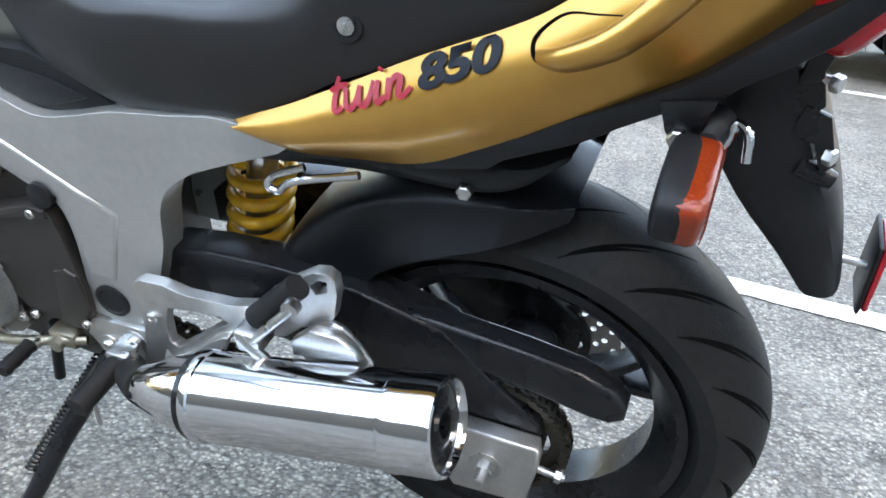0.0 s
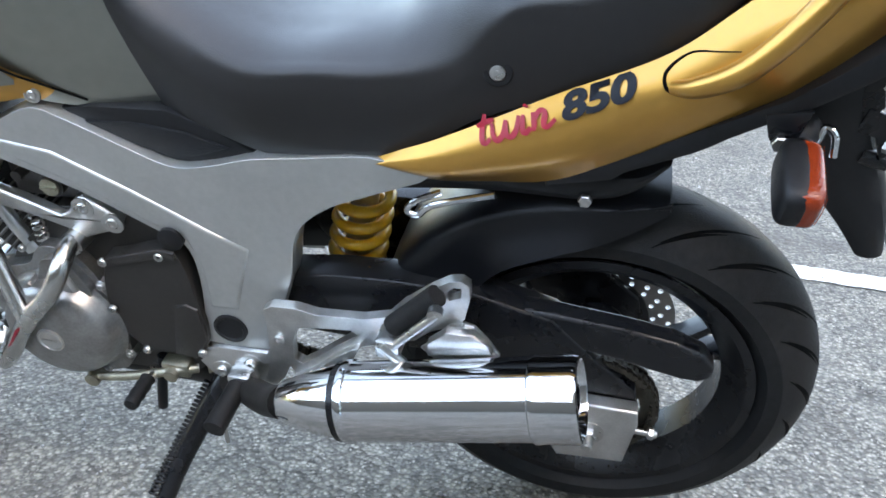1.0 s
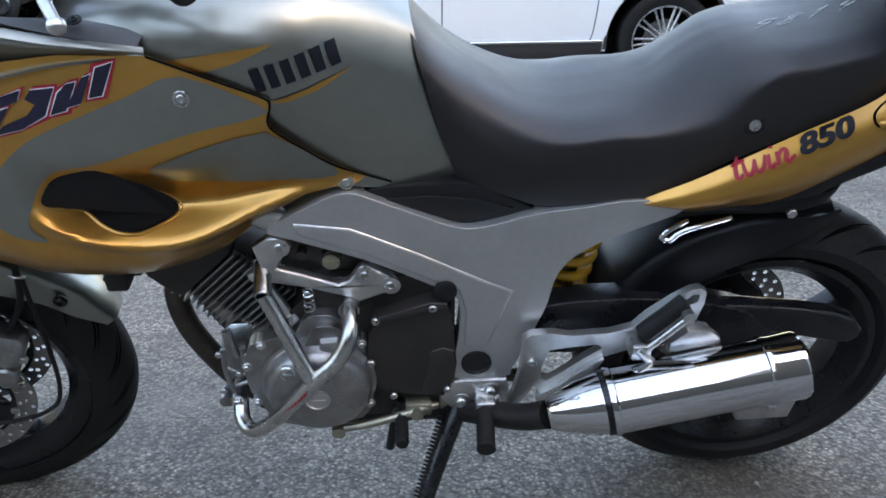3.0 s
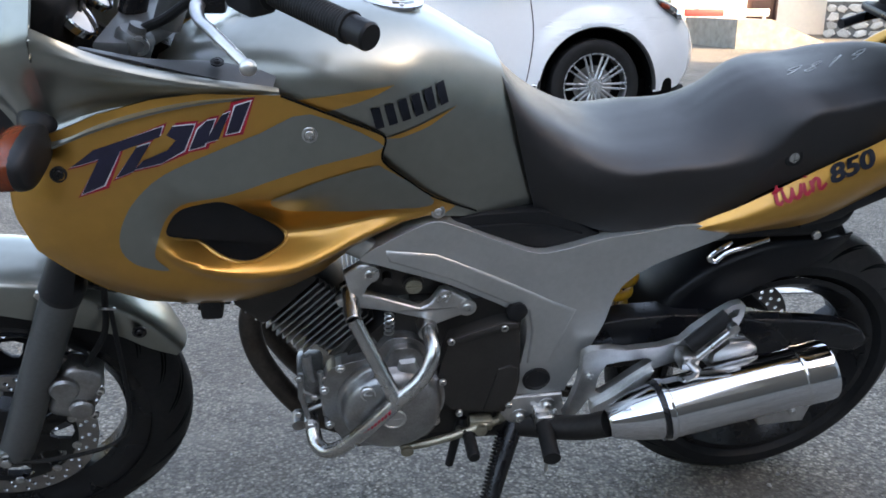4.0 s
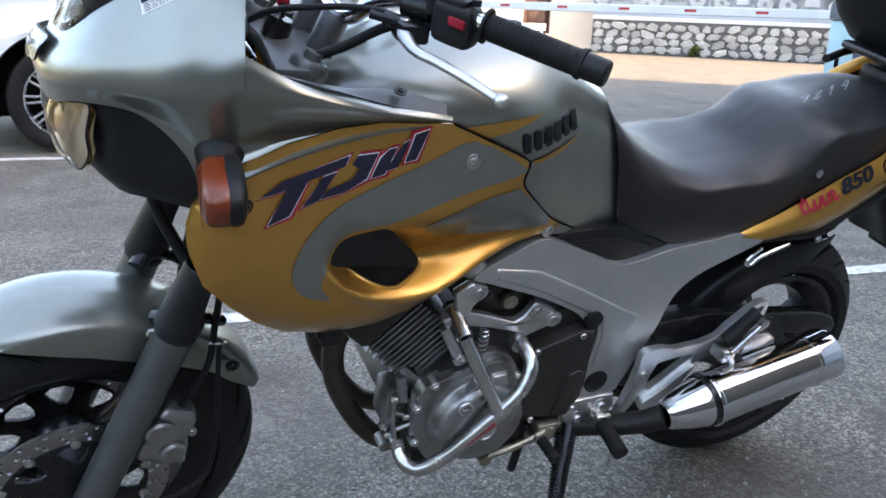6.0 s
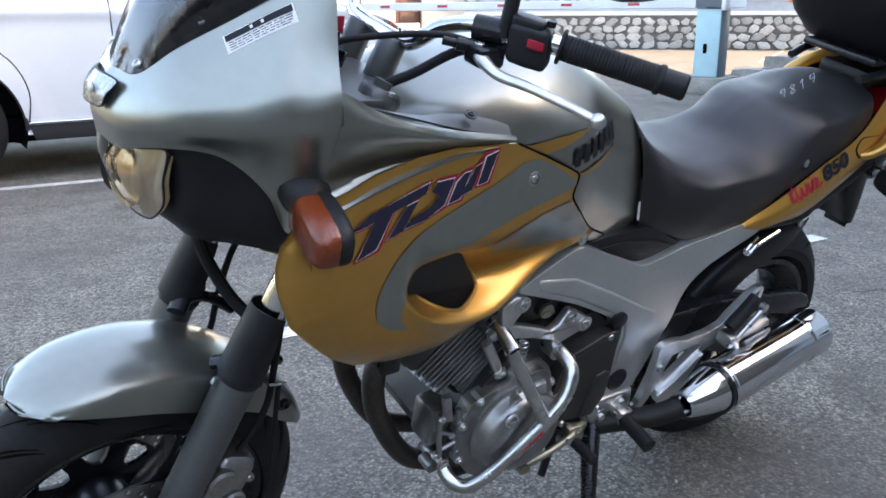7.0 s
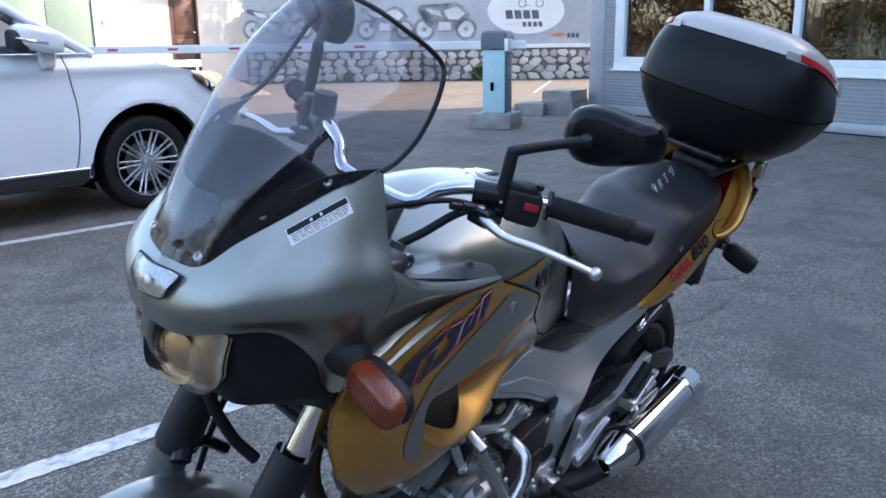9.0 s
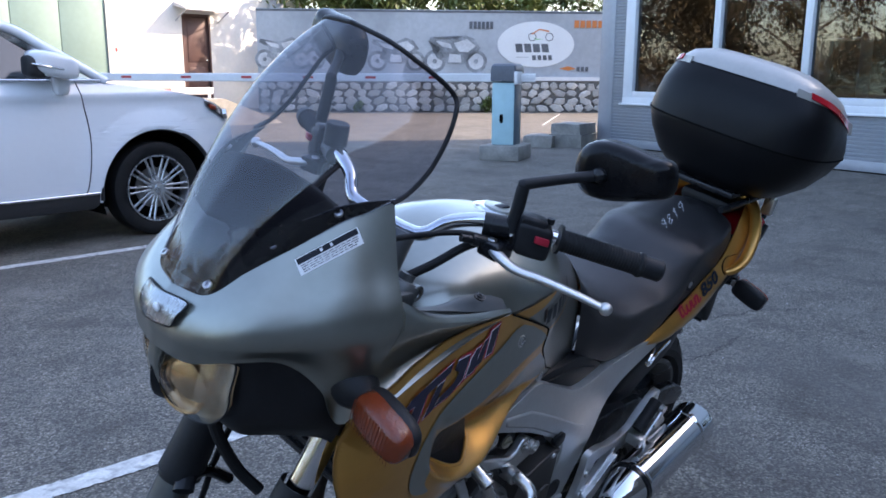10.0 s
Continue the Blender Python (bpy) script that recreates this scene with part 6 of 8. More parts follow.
mount_a, mount_b = Vector((-.862, -.116, .629)), Vector((-.8585, -.178, .606))
part("upper_mount", lathe([(-.004, .0165), (.004, .0165), (.005, .0138), (.062, .0138), (.0655, .0132), (.0665, .0118), (.0655, .0100), (.056, .0092), (.056, 0)], 28, tuple(mount_a), tuple(mount_b - mount_a)), CRASH, bar)
part("socket_screw", bolt(tuple(mount_a.lerp(mount_b, .90)), .0085, .004, tuple(mount_b - mount_a)), BLACKM, bar)
part("rear_mount", join(lathe([(-.03, .017), (.012, .017), (.012, 0)], 20, (-.731, -.145, .556), (0, -1, 0)), bolt((-.731, -.157, .556), .012, .008, hexed=True)), STEEL, bar)
part("lower_mount", join(lathe([(-.05, .014), (.012, .014), (.012, 0)], 20, (-.934, -.13, .345), (0, -1, 0)), bolt((-.934, -.142, .345), .010, .008, hexed=True)), STEEL, bar)
for k in range(9):
    a, b = Vector((-.850, -.2215, .388)), Vector((-.802, -.2360, .452))
    p = a.lerp(b, k / 8.5)
    q = a.lerp(b, (k + 0.62) / 8.5)
    part("red_mark", loft([[p + Vector((0, -.0012, -.003 - .001 * (k % 2))), q + Vector((0, -.0012, -.003)), q + Vector((0, -.0012, .003)), p + Vector((0, -.0012, .003 + .001 * (k % 3)))], [p + Vector((0, .004, -.003)), q + Vector((0, .004, -.003)), q + Vector((0, .004, .003)), p + Vector((0, .004, .003))]]), REDI, bar)

# exhaust headers
part("exhaust_header", tube([(-.97, -.032, .575), (-1.008, -.032, .560), (-1.034, -.032, .51), (-1.026, -.032, .43), (-.988, -.032, .345), (-.945, -.032, .282), (-.90, -.032, .248), (-.80, -.06, .230)], .0205, 18, 48), PIPE, bike, "scorched brown exhaust header")
part("exhaust_header", tube([(-.97, .088, .575), (-1.008, .088, .560), (-1.034, .088, .51), (-1.026, .088, .43), (-.988, .088, .345), (-.945, .088, .282), (-.90, .088, .248), (-.80, .06, .230)], .0205, 18, 48), PIPE, bike, "scorched brown exhaust header")
radiator = part("radiator", block(-1.10, -1.065, -.15, .15, .60, .84, .006), BLACKM, bike, "black radiator behind the fairing")
for k in range(9):
    part("radiator_slat", block(-1.104, -1.100, -.14, .14, .615 + .024 * k, .621 + .024 * k), BLACKP, radiator)
part("horn", join(block(-1.10, -1.03, -.10, -.06, .63, .67, .008), lathe([(0, .03), (.02, .032), (.03, .02), (.03, 0)], 24, (-1.11, -.08, .64), (-1, 0, -.2))), BLACKP, bike)
part("oil_cooler_stub", join(block(-1.105, -1.03, -.115, -.06, .625, .662, .006), block(-1.085, -1.055, -.11, -.07, .60, .63, .004)), BLACKP, bike)

# stand, pegs and shifter
FOOT = Vector((-.665, -.325, .094))
TOP = Vector((-.545, -.128, .322))
stand = part("side_stand", tube([tuple(TOP), tuple(TOP.lerp(FOOT, .18) + Vector((0, 0, .004))), tuple(TOP.lerp(FOOT, .55)), tuple(TOP.lerp(FOOT, .85) + Vector((.012, 0, .002))), tuple(FOOT)], [.019, .018, .0155, .0135, .011], 16, 28), BLACKM, bike, "black steel side stand folded out")
part("stand_foot", plate([loop2([(-.715, .092), (-.69, .080), (-.645, .082), (-.632, .092), (-.66, .102), (-.70, .101)], 3)], -.350, -.305, .003), BLACKM, stand)
ST0, ST1 = Vector((-.578, -.150, .300)), TOP.lerp(FOOT, .70) + Vector((-.014, -.012, .002))
sdir = (ST1 - ST0).normalized()
sa = sdir.orthogonal().normalized()
sb = sdir.cross(sa)
part("stand_spring", tube([tuple(ST0.lerp(ST1, k / 240) + .0088 * (math.cos(k * .75) * sa + math.sin(k * .75) * sb)) for k in range(241)], .0021, 6), BLACKM, stand, "black coil spring")
part("stand_bracket", join(block(-.585, -.515, -.14, -.10, .300, .340, .006), bolt((-.548, -.140, .322), .010, .008, hexed=True)), ZINC, stand)
part("rider_peg", tube([(-.508, -.165, .345), (-.514, -.262, .337)], [.0155, .017, .016], 14), RUBBER, bike, "black rubber rider footpeg")
part("peg_mount", block(-.525, -.490, -.185, -.145, .325, .362, .005), STEEL, bike)
part("peg_feeler", tube([(-.512, -.235, .325), (-.513, -.238, .292), (-.513, -.238, .280)], .0038, 8), STEEL, bike)
part("peg_spring", tube([(-.488, -.172, .368), (-.478, -.176, .340), (-.486, -.18, .325)], .004, 8, 10), STEEL, bike)
part("shift_rod", tube([(-.765, -.172, .300), (-.70, -.175, .316), (-.625, -.165, .332), (-.59, -.15, .330)], .0075, 12, 16), ZINC, bike, "zinc plated gear linkage")
part("shift_knuckle", lathe([(-.012, .012), (.012, .012), (.012, 0)], 16, (-.762, -.172, .300)), ZINC, bike)
part("shift_knuckle", join(lathe([(-.012, .011), (.012, .011), (.012, 0)], 16, (-.625, -.165, .330)), block(-.645, -.60, -.165, -.14, .318, .345, .004)), ZINC, bike)
shift = part("shift_pedal", tube([(-.664, -.155, .322), (-.655, -.17, .326), (-.652, -.205, .334)], .007, 10), STEEL, bike)
part("shift_rubber", lathe([(-.032, .0095), (-.03, .012), (-.022, .0105), (-.014, .012), (-.006, .0105), (.002, .012), (.010, .0105), (.018, .012), (.024, .010), (.024, 0)], 16, (-.652, -.222, .338), (0, -1, 0)), RUBBER, shift, "ribbed black rubber toe piece")
part("drain_hose", tube([(-.655, -.140, .335), (-.664, -.145, .290), (-.675, -.152, .225)], .0085, 12, 10), BLACKP, bike, "black rubber drain hose")

# -- tank and seat --
TANK = [
    [(-1.125, -.085, .90), (-1.135, -.095, .94), (-1.135, -.078, .985), (-1.130, -.045, 1.005), (-1.125, 0, 1.010)],
    [(-1.05, -.13, .93), (-1.06, -.150, .985), (-1.06, -.12, 1.03), (-1.05, -.06, 1.05), (-1.04, 0, 1.055)],
    [(-.97, -.14, .90), (-.97, -.168, .985), (-.965, -.14, 1.045), (-.96, -.075, 1.075), (-.955, 0, 1.083)],
    [(-.90, -.148, .87), (-.90, -.175, .97), (-.89, -.158, 1.035), (-.885, -.085, 1.080), (-.88, 0, 1.090)],
    [(-.80, -.143, .80), (-.80, -.169, .93), (-.795, -.156, 1.015), (-.79, -.085, 1.070), (-.785, 0, 1.082)],
    [(-.68, -.123, .765), (-.70, -.14, .90), (-.715, -.126, .995), (-.72, -.075, 1.046), (-.72, 0, 1.058)],
    [(-.552, -.10, .764), (-.580, -.106, .85), (-.604, -.100, .930), (-.622, -.068, .990), (-.628, 0, 1.010)],
]
tank = part("fuel_tank", both(sheet(TANK, 18, 40)), SILVER, bike, "silver-green metallic fuel tank with gold stripes")
TANK_Y = bend_over([p for row in TANK for p in row[:3]] + [tuple((Vector(a) + Vector(b)) / 2) for r1, r2 in zip(TANK, TANK[1:]) for a, b in zip(r1[:3], r2[:3])])


def decal(name, loop, over, material, parent, lift=0.0012, label="", smooth_n=0, step=0.009):
    return part(name, skin([loop2(loop, smooth_n)], over, step, 0.0, lift), material, parent, label)


def tank_hit(x, z):
    """The y of the tank's side at a place in the side plane."""
    return TANK_SIDE(x, z)


TANK_SIDE = side_of(tank, TANK_Y)
decal("gold_stripe", [(-.946, .987), (-.911, .993), (-.86, 1.000), (-.80, 1.006), (-.825, .995), (-.851, .985), (-.897, .972), (-.925, .979)], tank_hit, GOLD, tank, 0.003)
decal("gold_stripe", [(-.813, .928), (-.768, .941), (-.702, .963), (-.748, .939), (-.791, .927)], tank_hit, GOLD, tank, 0.003)
# the maker's name as plain slanted bars
for k in range(6):
    x = -.832 + .0192 * k
    z = .944 + .0046 * k
    decal("name_bar", [(x + .006, z), (x + .0185, z + .003), (x + .0105, z + .034), (x - .002, z + .031)], tank_hit, INK, tank, 0.0035)
cap = part("filler_cap", lathe([(0, .052), (.004, .052), (.006, .048), (.006, .042), (.009, .040), (.010, .030), (.010, 0)], 44, (-.792, 0, 1.078), (.10, 0, 1)), CHROME, tank, "round chrome fuel filler cap")
part("cap_lid", lathe([(.009, .033), (.012, .032), (.013, .026), (.013, 0)], 36, (-.792, 0, 1.078), (.10, 0, 1)), SILVER, cap)
part("cap_slot", block(-.805, -.775, -.008, .008, 1.089, 1.0935, .002), INK, cap)
for k in range(5):
    px, py = -.792 + .045 * math.cos(k * 1.2566), .045 * math.sin(k * 1.2566)
    part("cap_screw", bolt((px, py, 1.084 - .1 * (px + .792)), .004, .002, (.1, 0, 1)), STEEL, cap)

SEAT = [
    [(-.558, -.112, .766), (-.586, -.116, .85), (-.602, -.115, .905), (-.616, -.102, .955), (-.626, -.078, .985), (-.632, -.04, 1.004), (-.634, 0, 1.009)],
    [(-.53, -.122, .762), (-.553, -.128, .84), (-.566, -.127, .880), (-.578, -.112, .920), (-.586, -.088, .942), (-.592, -.04, .958), (-.595, 0, .962)],
    [(-.49, -.126, .748), (-.500, -.138, .81), (-.510, -.137, .845), (-.520, -.124, .878), (-.530, -.096, .901), (-.535, -.04, .915), (-.535, 0, .917)],
    [(-.43, -.129, .728), (-.43, -.146, .78), (-.43, -.150, .826), (-.43, -.146, .846), (-.43, -.126, .857), (-.43, -.05, .868), (-.43, 0, .869)],
    [(-.35, -.133, .727), (-.35, -.149, .79), (-.345, -.153, .834), (-.344, -.149, .853), (-.34, -.130, .861), (-.335, -.05, .872), (-.335, 0, .873)],
    [(-.285, -.135, .737), (-.282, -.148, .79), (-.275, -.151, .836), (-.273, -.147, .856), (-.270, -.130, .866), (-.268, -.05, .890), (-.268, 0, .892)],
    [(-.215, -.135, .770), (-.206, -.143, .81), (-.192, -.145, .852), (-.190, -.141, .874), (-.200, -.124, .893), (-.220, -.05, .925), (-.225, 0, .928)],
    [(-.165, -.134, .802), (-.160, -.140, .845), (-.150, -.141, .896), (-.148, -.137, .920), (-.156, -.121, .934), (-.176, -.052, .952), (-.179, 0, .955)],
    [(-.140, -.134, .814), (-.138, -.139, .854), (-.130, -.140, .914), (-.128, -.136, .936), (-.132, -.120, .946), (-.150, -.052, .960), (-.154, 0, .962)],
    [(-.06, -.131, .850), (-.06, -.136, .882), (-.058, -.136, .928), (-.058, -.132, .949), (-.060, -.116, .958), (-.068, -.05, .968), (-.07, 0, .970)],
    [(.03, -.125, .892), (.03, -.129, .915), (.030, -.127, .950), (.030, -.122, .969), (.029, -.106, .977), (.025, -.05, .984), (.025, 0, .985)],
    [(.085, -.110, .93), (.09, -.111, .945), (.090, -.107, .966), (.089, -.101, .979), (.088, -.084, .987), (.085, -.04, .994), (.085, 0, .995)],
    [(.115, -.070, .965), (.12, -.070, .970), (.12, -.064, .978), (.119, -.056, .987), (.118, -.044, .993), (.115, -.025, .996), (.115, 0, .998)],
]
seat = part("seat", both(sheet(SEAT, 34, 96, True)), VINYL, bike, "black vinyl two-step seat with chalk marks")
lock = part("seat_lock", lathe([(-.004, .0165), (.001, .0165), (.003, .015), (.003, .0105), (.001, .010), (.001, 0)], 28, (-.14, -.1385, .866), (0, -1, .12)), BLACKP, seat, "round key lock in the seat side")
part("key_barrel", join(lathe([(0, .0085), (.003, .0085), (.004, .006), (.004, 0)], 20, (-.14, -.1395, .866), (0, -1, .12)), block(-.1412, -.1388, -.1448, -.1430, .862, .870)), STEEL, lock, "bright steel key cylinder")
# chalk figures on the pillion part
SEAT_TREE = BVHTree.FromPolygons([v.co for v in seat.data.vertices], [list(p.vertices) for p in seat.data.polygons])
NINE = [(.9, .6), (.5, .45), (.1, .65), (.3, .95), (.8, .95), (.9, .6), (.8, .25), (.6, 0)]
EIGHT = [(.5, .52), (.15, .75), (.45, 1), (.85, .8), (.5, .52), (.1, .22), (.45, 0), (.9, .2), (.5, .52)]
ONE = [(.2, .75), (.55, 1), (.5, 0)]
for k, figure in enumerate((NINE, EIGHT, ONE, NINE)):
    path = []
    dense = [(a[0] + (b[0] - a[0]) * j / 4, a[1] + (b[1] - a[1]) * j / 4) for a, b in zip(figure, figure[1:]) for j in range(4)] + [figure[-1]]
    for u, v in dense:
        x, y = -.140 + .044 * (k + u * .72) + .040 * v, -.034 + .009 * (k + u) + .034 * v
        hit = SEAT_TREE.ray_cast(Vector((x, y, 1.3)), Vector((0, 0, -1)))[0]
        path.append(tuple(hit + Vector((0, 0, .0006))))
    part("chalk_stroke", tube(path, .00042, 6, 40), WHITE_P, seat)
rnd = random.Random(5)
drops = bmesh.new()
for k in range(36):
    x, y = rnd.uniform(-.02, .08), -rnd.uniform(.03, .10)
    z = SEAT_TREE.ray_cast(Vector((x, y, 1.3)), Vector((0, 0, -1)))[0].z + .0015
    bmesh.ops.create_uvsphere(drops, u_segments=8, v_segments=5, radius=rnd.uniform(.001, .0026), matrix=pose(x, y, z - .002))

# -- side fairing --
GOLD_OUT = [(-1.253, 0.957), (-1.289, 0.918), (-1.306, 0.9), (-1.314, 0.877), (-1.314, 0.855), (-1.311, 0.836), (-1.294, 0.788), (-1.251, 0.738), (-1.218, 0.703), (-1.169, 0.664), (-1.117, 0.646), (-1.062, 0.636), (-1.022, 0.634), (-0.957, 0.648), (-0.908, 0.669), (-0.86, 0.71), (-0.828, 0.736), (-0.78, 0.768), (-0.741, 0.776), (-0.7, 0.772), (-0.658, 0.773), (-0.7, 0.795), (-0.74, 0.822), (-0.79, 0.868), (-0.812, 0.89), (-0.817, 0.905), (-0.812, 0.925), (-0.819, 0.937), (-0.87, 0.962), (-0.92, 0.985), (-0.955, 1.0), (-1.06, 1.005), (-1.122, 0.999), (-1.19, 0.982)]
HOLE = [(-.987, .745), (-1.019, .744), (-1.065, .759), (-1.101, .781), (-1.123, .803), (-1.116, .824), (-1.101, .839), (-1.075, .850), (-1.046, .853), (-1.024, .838), (-1.010, .818), (-.988, .796), (-.966, .772), (-.960, .754)]
# the fairing's side: a wide bulge, tucked in along its lower rim, with a trough behind the scoop
BULGE = [(-1.218, -.228, .89), (-1.245, -.224, .905), (-1.004, -.192, .985), (-.955, -.180, 1.0), (-.915, -.200, .942), (-.819, -.178, .939), (-.658, -.120, .773), (-.723, -.142, .783), (-1.12, -.214, .93), (-1.20, -.231, .84), (-1.15, -.226, .80), (-1.09, -.220, .745), (-1.0, -.210, .735), (-.93, -.198, .738), (-.85, -.180, .772), (-.78, -.158, .785), (-1.05, -.210, .88), (-.90, -.194, .87)]


def terms(x, z):
    return np.array([1.0, x, z, x * x, x * z, z * z, x ** 3])


BULGE_W = np.linalg.lstsq(np.array([terms(x, z) for x, y, z in BULGE]), np.array([y for x, y, z in BULGE]), rcond=None)[0]
RIM = np.array([GOLD_OUT[i] for i in range(1, 21)])


CREST_X = [-1.150, -1.130, -1.102, -1.066, -1.019, -.987, -.946, -.904, -.862, -.818, -.773, -.727]
CREST_Z = [.815, .794, .770, .748, .732, .727, .726, .734, .747, .761, .772, .779]


CREST_S = np.array([(p.x, p.z) for p in spline([(x, 0, z) for x, z in zip(CREST_X, CREST_Z)], 66)]).T


def ease(t):
    t = min(1.0, max(0.0, t))
    return t * t * (3 - 2 * t)


def OVER(x, z):
    y = float(terms(x, z) @ BULGE_W)
    a, b = RIM[:-1], RIM[1:]
    d = b - a
    f = np.clip(((np.array([x, z]) - a) * d).sum(1) / (d * d).sum(1), 0, 1)
    near = float(np.min(np.linalg.norm(a + d * f[:, None] - [x, z], axis=1)))
    deep = 0.030 + 0.022 * ease((x + 1.30) / .16) - 0.042 * ease((x + .90) / .20)
    y += deep * max(0.0, 1 - near / 0.085) ** 2
    # a trough runs back from the scoop over the top of a rounded horn
    crest = float(np.interp(x, CREST_S[0], CREST_S[1]))
    reach = ease((x + 1.145) / .07) * (1 - ease((x + 1.00) / .275)) ** .8
    shelf = .012 + .030 * ease((x + 1.10) / .10) * (1 - ease((x + .95) / .22))
    up = (z - crest) / shelf
    if up > 0:
        fall = 1 - ease((z - crest - shelf) / (.105 + .02 * ease((x + .95) / .1)))
        y += .054 * reach * ease(up) * fall
    y -= .010 * ease((x + 1.15) / .06) * (1 - ease((x + .86) / .16)) * math.exp(-((z - crest) / .016) ** 2)
    return y


def settle(ob, sgn=-1):
    """Gives a fairing skin the true slope of its curve."""
    me, e = ob.data, .0015
    if sum(p.normal.y * p.area for p in me.polygons) > .001:
        me.flip_normals()
    ways = []
    for v in me.vertices:
        x, y, z = v.co.x, (v.co.y if sgn < 0 else -v.co.y), v.co.z
        way = Vector(((OVER(x + e, z) - OVER(x - e, z)) / (2 * e), -1, (OVER(x, z + e) - OVER(x, z - e)) / (2 * e))).normalized()
        if y > OVER(x, z) + .0025:
            way = -way
        ways.append(way if sgn < 0 else Vector((way.x, -way.y, way.z)))
    me.normals_split_custom_set_from_vertices(ways)
    return ob


def fairing_side(sgn):
    out = skin([loop2(GOLD_OUT), loop2(HOLE, 4)], OVER, 0.0075, 0.005)
    side_ob = part("side_fairing", out if sgn < 0 else flip(out), GOLD, bike, "gold side fairing with a silver swoosh and air scoop")
    hl = loop2(HOLE, 4)
    lip = [(p.x, OVER(p.x, p.y) + .002, p.y) for p in hl]
    low_r = [max(0.0012, .0035 * min(1.0, max(0.0, (.835 - p.y) / .07))) for p in hl]
    lip_bm = tube([*lip, lip[0]], [*low_r, low_r[0]], 10, 0, False)
    part("scoop_lip", lip_bm if sgn < 0 else flip(lip_bm), GOLD, side_ob)
    cx, cz = -1.04, .795
    rings = []
    for sc, dy in ((1.0, .004), (.97, .02), (.90, .045), (.70, .07), (.35, .08)):
        rings.append([Vector((cx + (p.x - cx) * sc, OVER(p.x, p.y) + dy, cz + (p.y - cz) * sc)) for p in hl])
    duct = loft(rings)
    part("air_duct", duct if sgn < 0 else flip(duct), BLACKP, side_ob, "black duct inside the air scoop")
    return side_ob


left_side = settle(fairing_side(-1))
REAR_EDGE = [(-.955, 1.0), (-.92, .985), (-.87, .962), (-.819, .937), (-.812, .925), (-.817, .905), (-.812, .89), (-.79, .868), (-.74, .822), (-.70, .795), (-.658, .773)]
part("panel_gap", tube([(x, min(OVER(x, z), TANK_SIDE(x, z)) - .0004, z) for x, z in REAR_EDGE], .0016, 8, 60), DARK, left_side)
fairing_side(1)
BAND = [(-.917, .974), (-.984, .952), (-1.057, .925), (-1.115, .900), (-1.152, .869), (-1.171, .840), (-1.181, .809), (-1.177, .784), (-1.158, .764), (-1.122, .752), (-1.138, .776), (-1.131, .805), (-1.116, .834), (-1.086, .856), (-1.046, .862), (-1.016, .869), (-.970, .883), (-.908, .899), (-.830, .912), (-.822, .926)]
BLOB = [(-.958, .856), (-.906, .874), (-.830, .888), (-.812, .881), (-.752, .833), (-.735, .800), (-.818, .797), (-.905, .806), (-.950, .815), (-.973, .831), (-.976, .846)]
settle(decal("silver_swoosh", BAND, OVER, SILVER, left_side, 0.0014, "silver-green painted swoosh", 3))
settle(decal("silver_swoosh", BLOB, OVER, SILVER, left_side, 0.0014, "silver-green painted swoosh", 3))
# the model badge as plain slanted shapes, dark with a red edge
GLYPHS = [
    [(-1.218, .881), (-1.189, .933), (-1.162, .941), (-1.189, .892)],
    [(-1.228, .917), (-1.198, .939), (-1.108, .967), (-1.114, .953), (-1.193, .927)],
    [(-1.173, .901), (-1.144, .941), (-1.126, .946), (-1.15, .909)],
    [(-1.149, .911), (-1.137, .923), (-1.106, .935), (-1.094, .948), (-1.105, .955), (-1.097, .966), (-1.068, .968), (-1.084, .934), (-1.114, .918)],
    [(-1.078, .934), (-1.065, .961), (-1.053, .972), (-1.041, .974), (-1.058, .939)],
    [(-1.059, .942), (-1.033, .979), (-1.022, .983), (-1.039, .947)],
    [(-1.029, .953), (-1.015, .990), (-.994, .996), (-1.012, .956)],
]
for gl in GLYPHS:
    cx, cz = sum(p[0] for p in gl) / len(gl), sum(p[1] for p in gl) / len(gl)
    grown = [(x + math.copysign(.0050, x - cx), z + math.copysign(.0044, z - cz)) for x, z in gl]
    mid = [(x + math.copysign(.0013, x - cx), z + math.copysign(.0012, z - cz)) for x, z in gl]
    decal("badge_edge", grown, OVER, REDI, left_side, 0.0022)
    decal("badge_line", mid, OVER, WHITE_P, left_side, 0.0027)
    decal("badge_shape", gl, OVER, NAVY, left_side, 0.0032)
for x, z in ((-1.245, .905), (-.919, .945), (-.723, .783)):
    part("fairing_screw", join(lathe([(-.002, .0115), (.001, .0115), (.002, .010), (.002, .008), (0, .0075), (0, 0)], 24, (x, OVER(x, z) - .001, z), (0, -1, .1)), bolt((x, OVER(x, z) - .001, z), .0065, .003, (0, -1, .1))), STEEL if x > -1.2 else BLACKM, left_side)

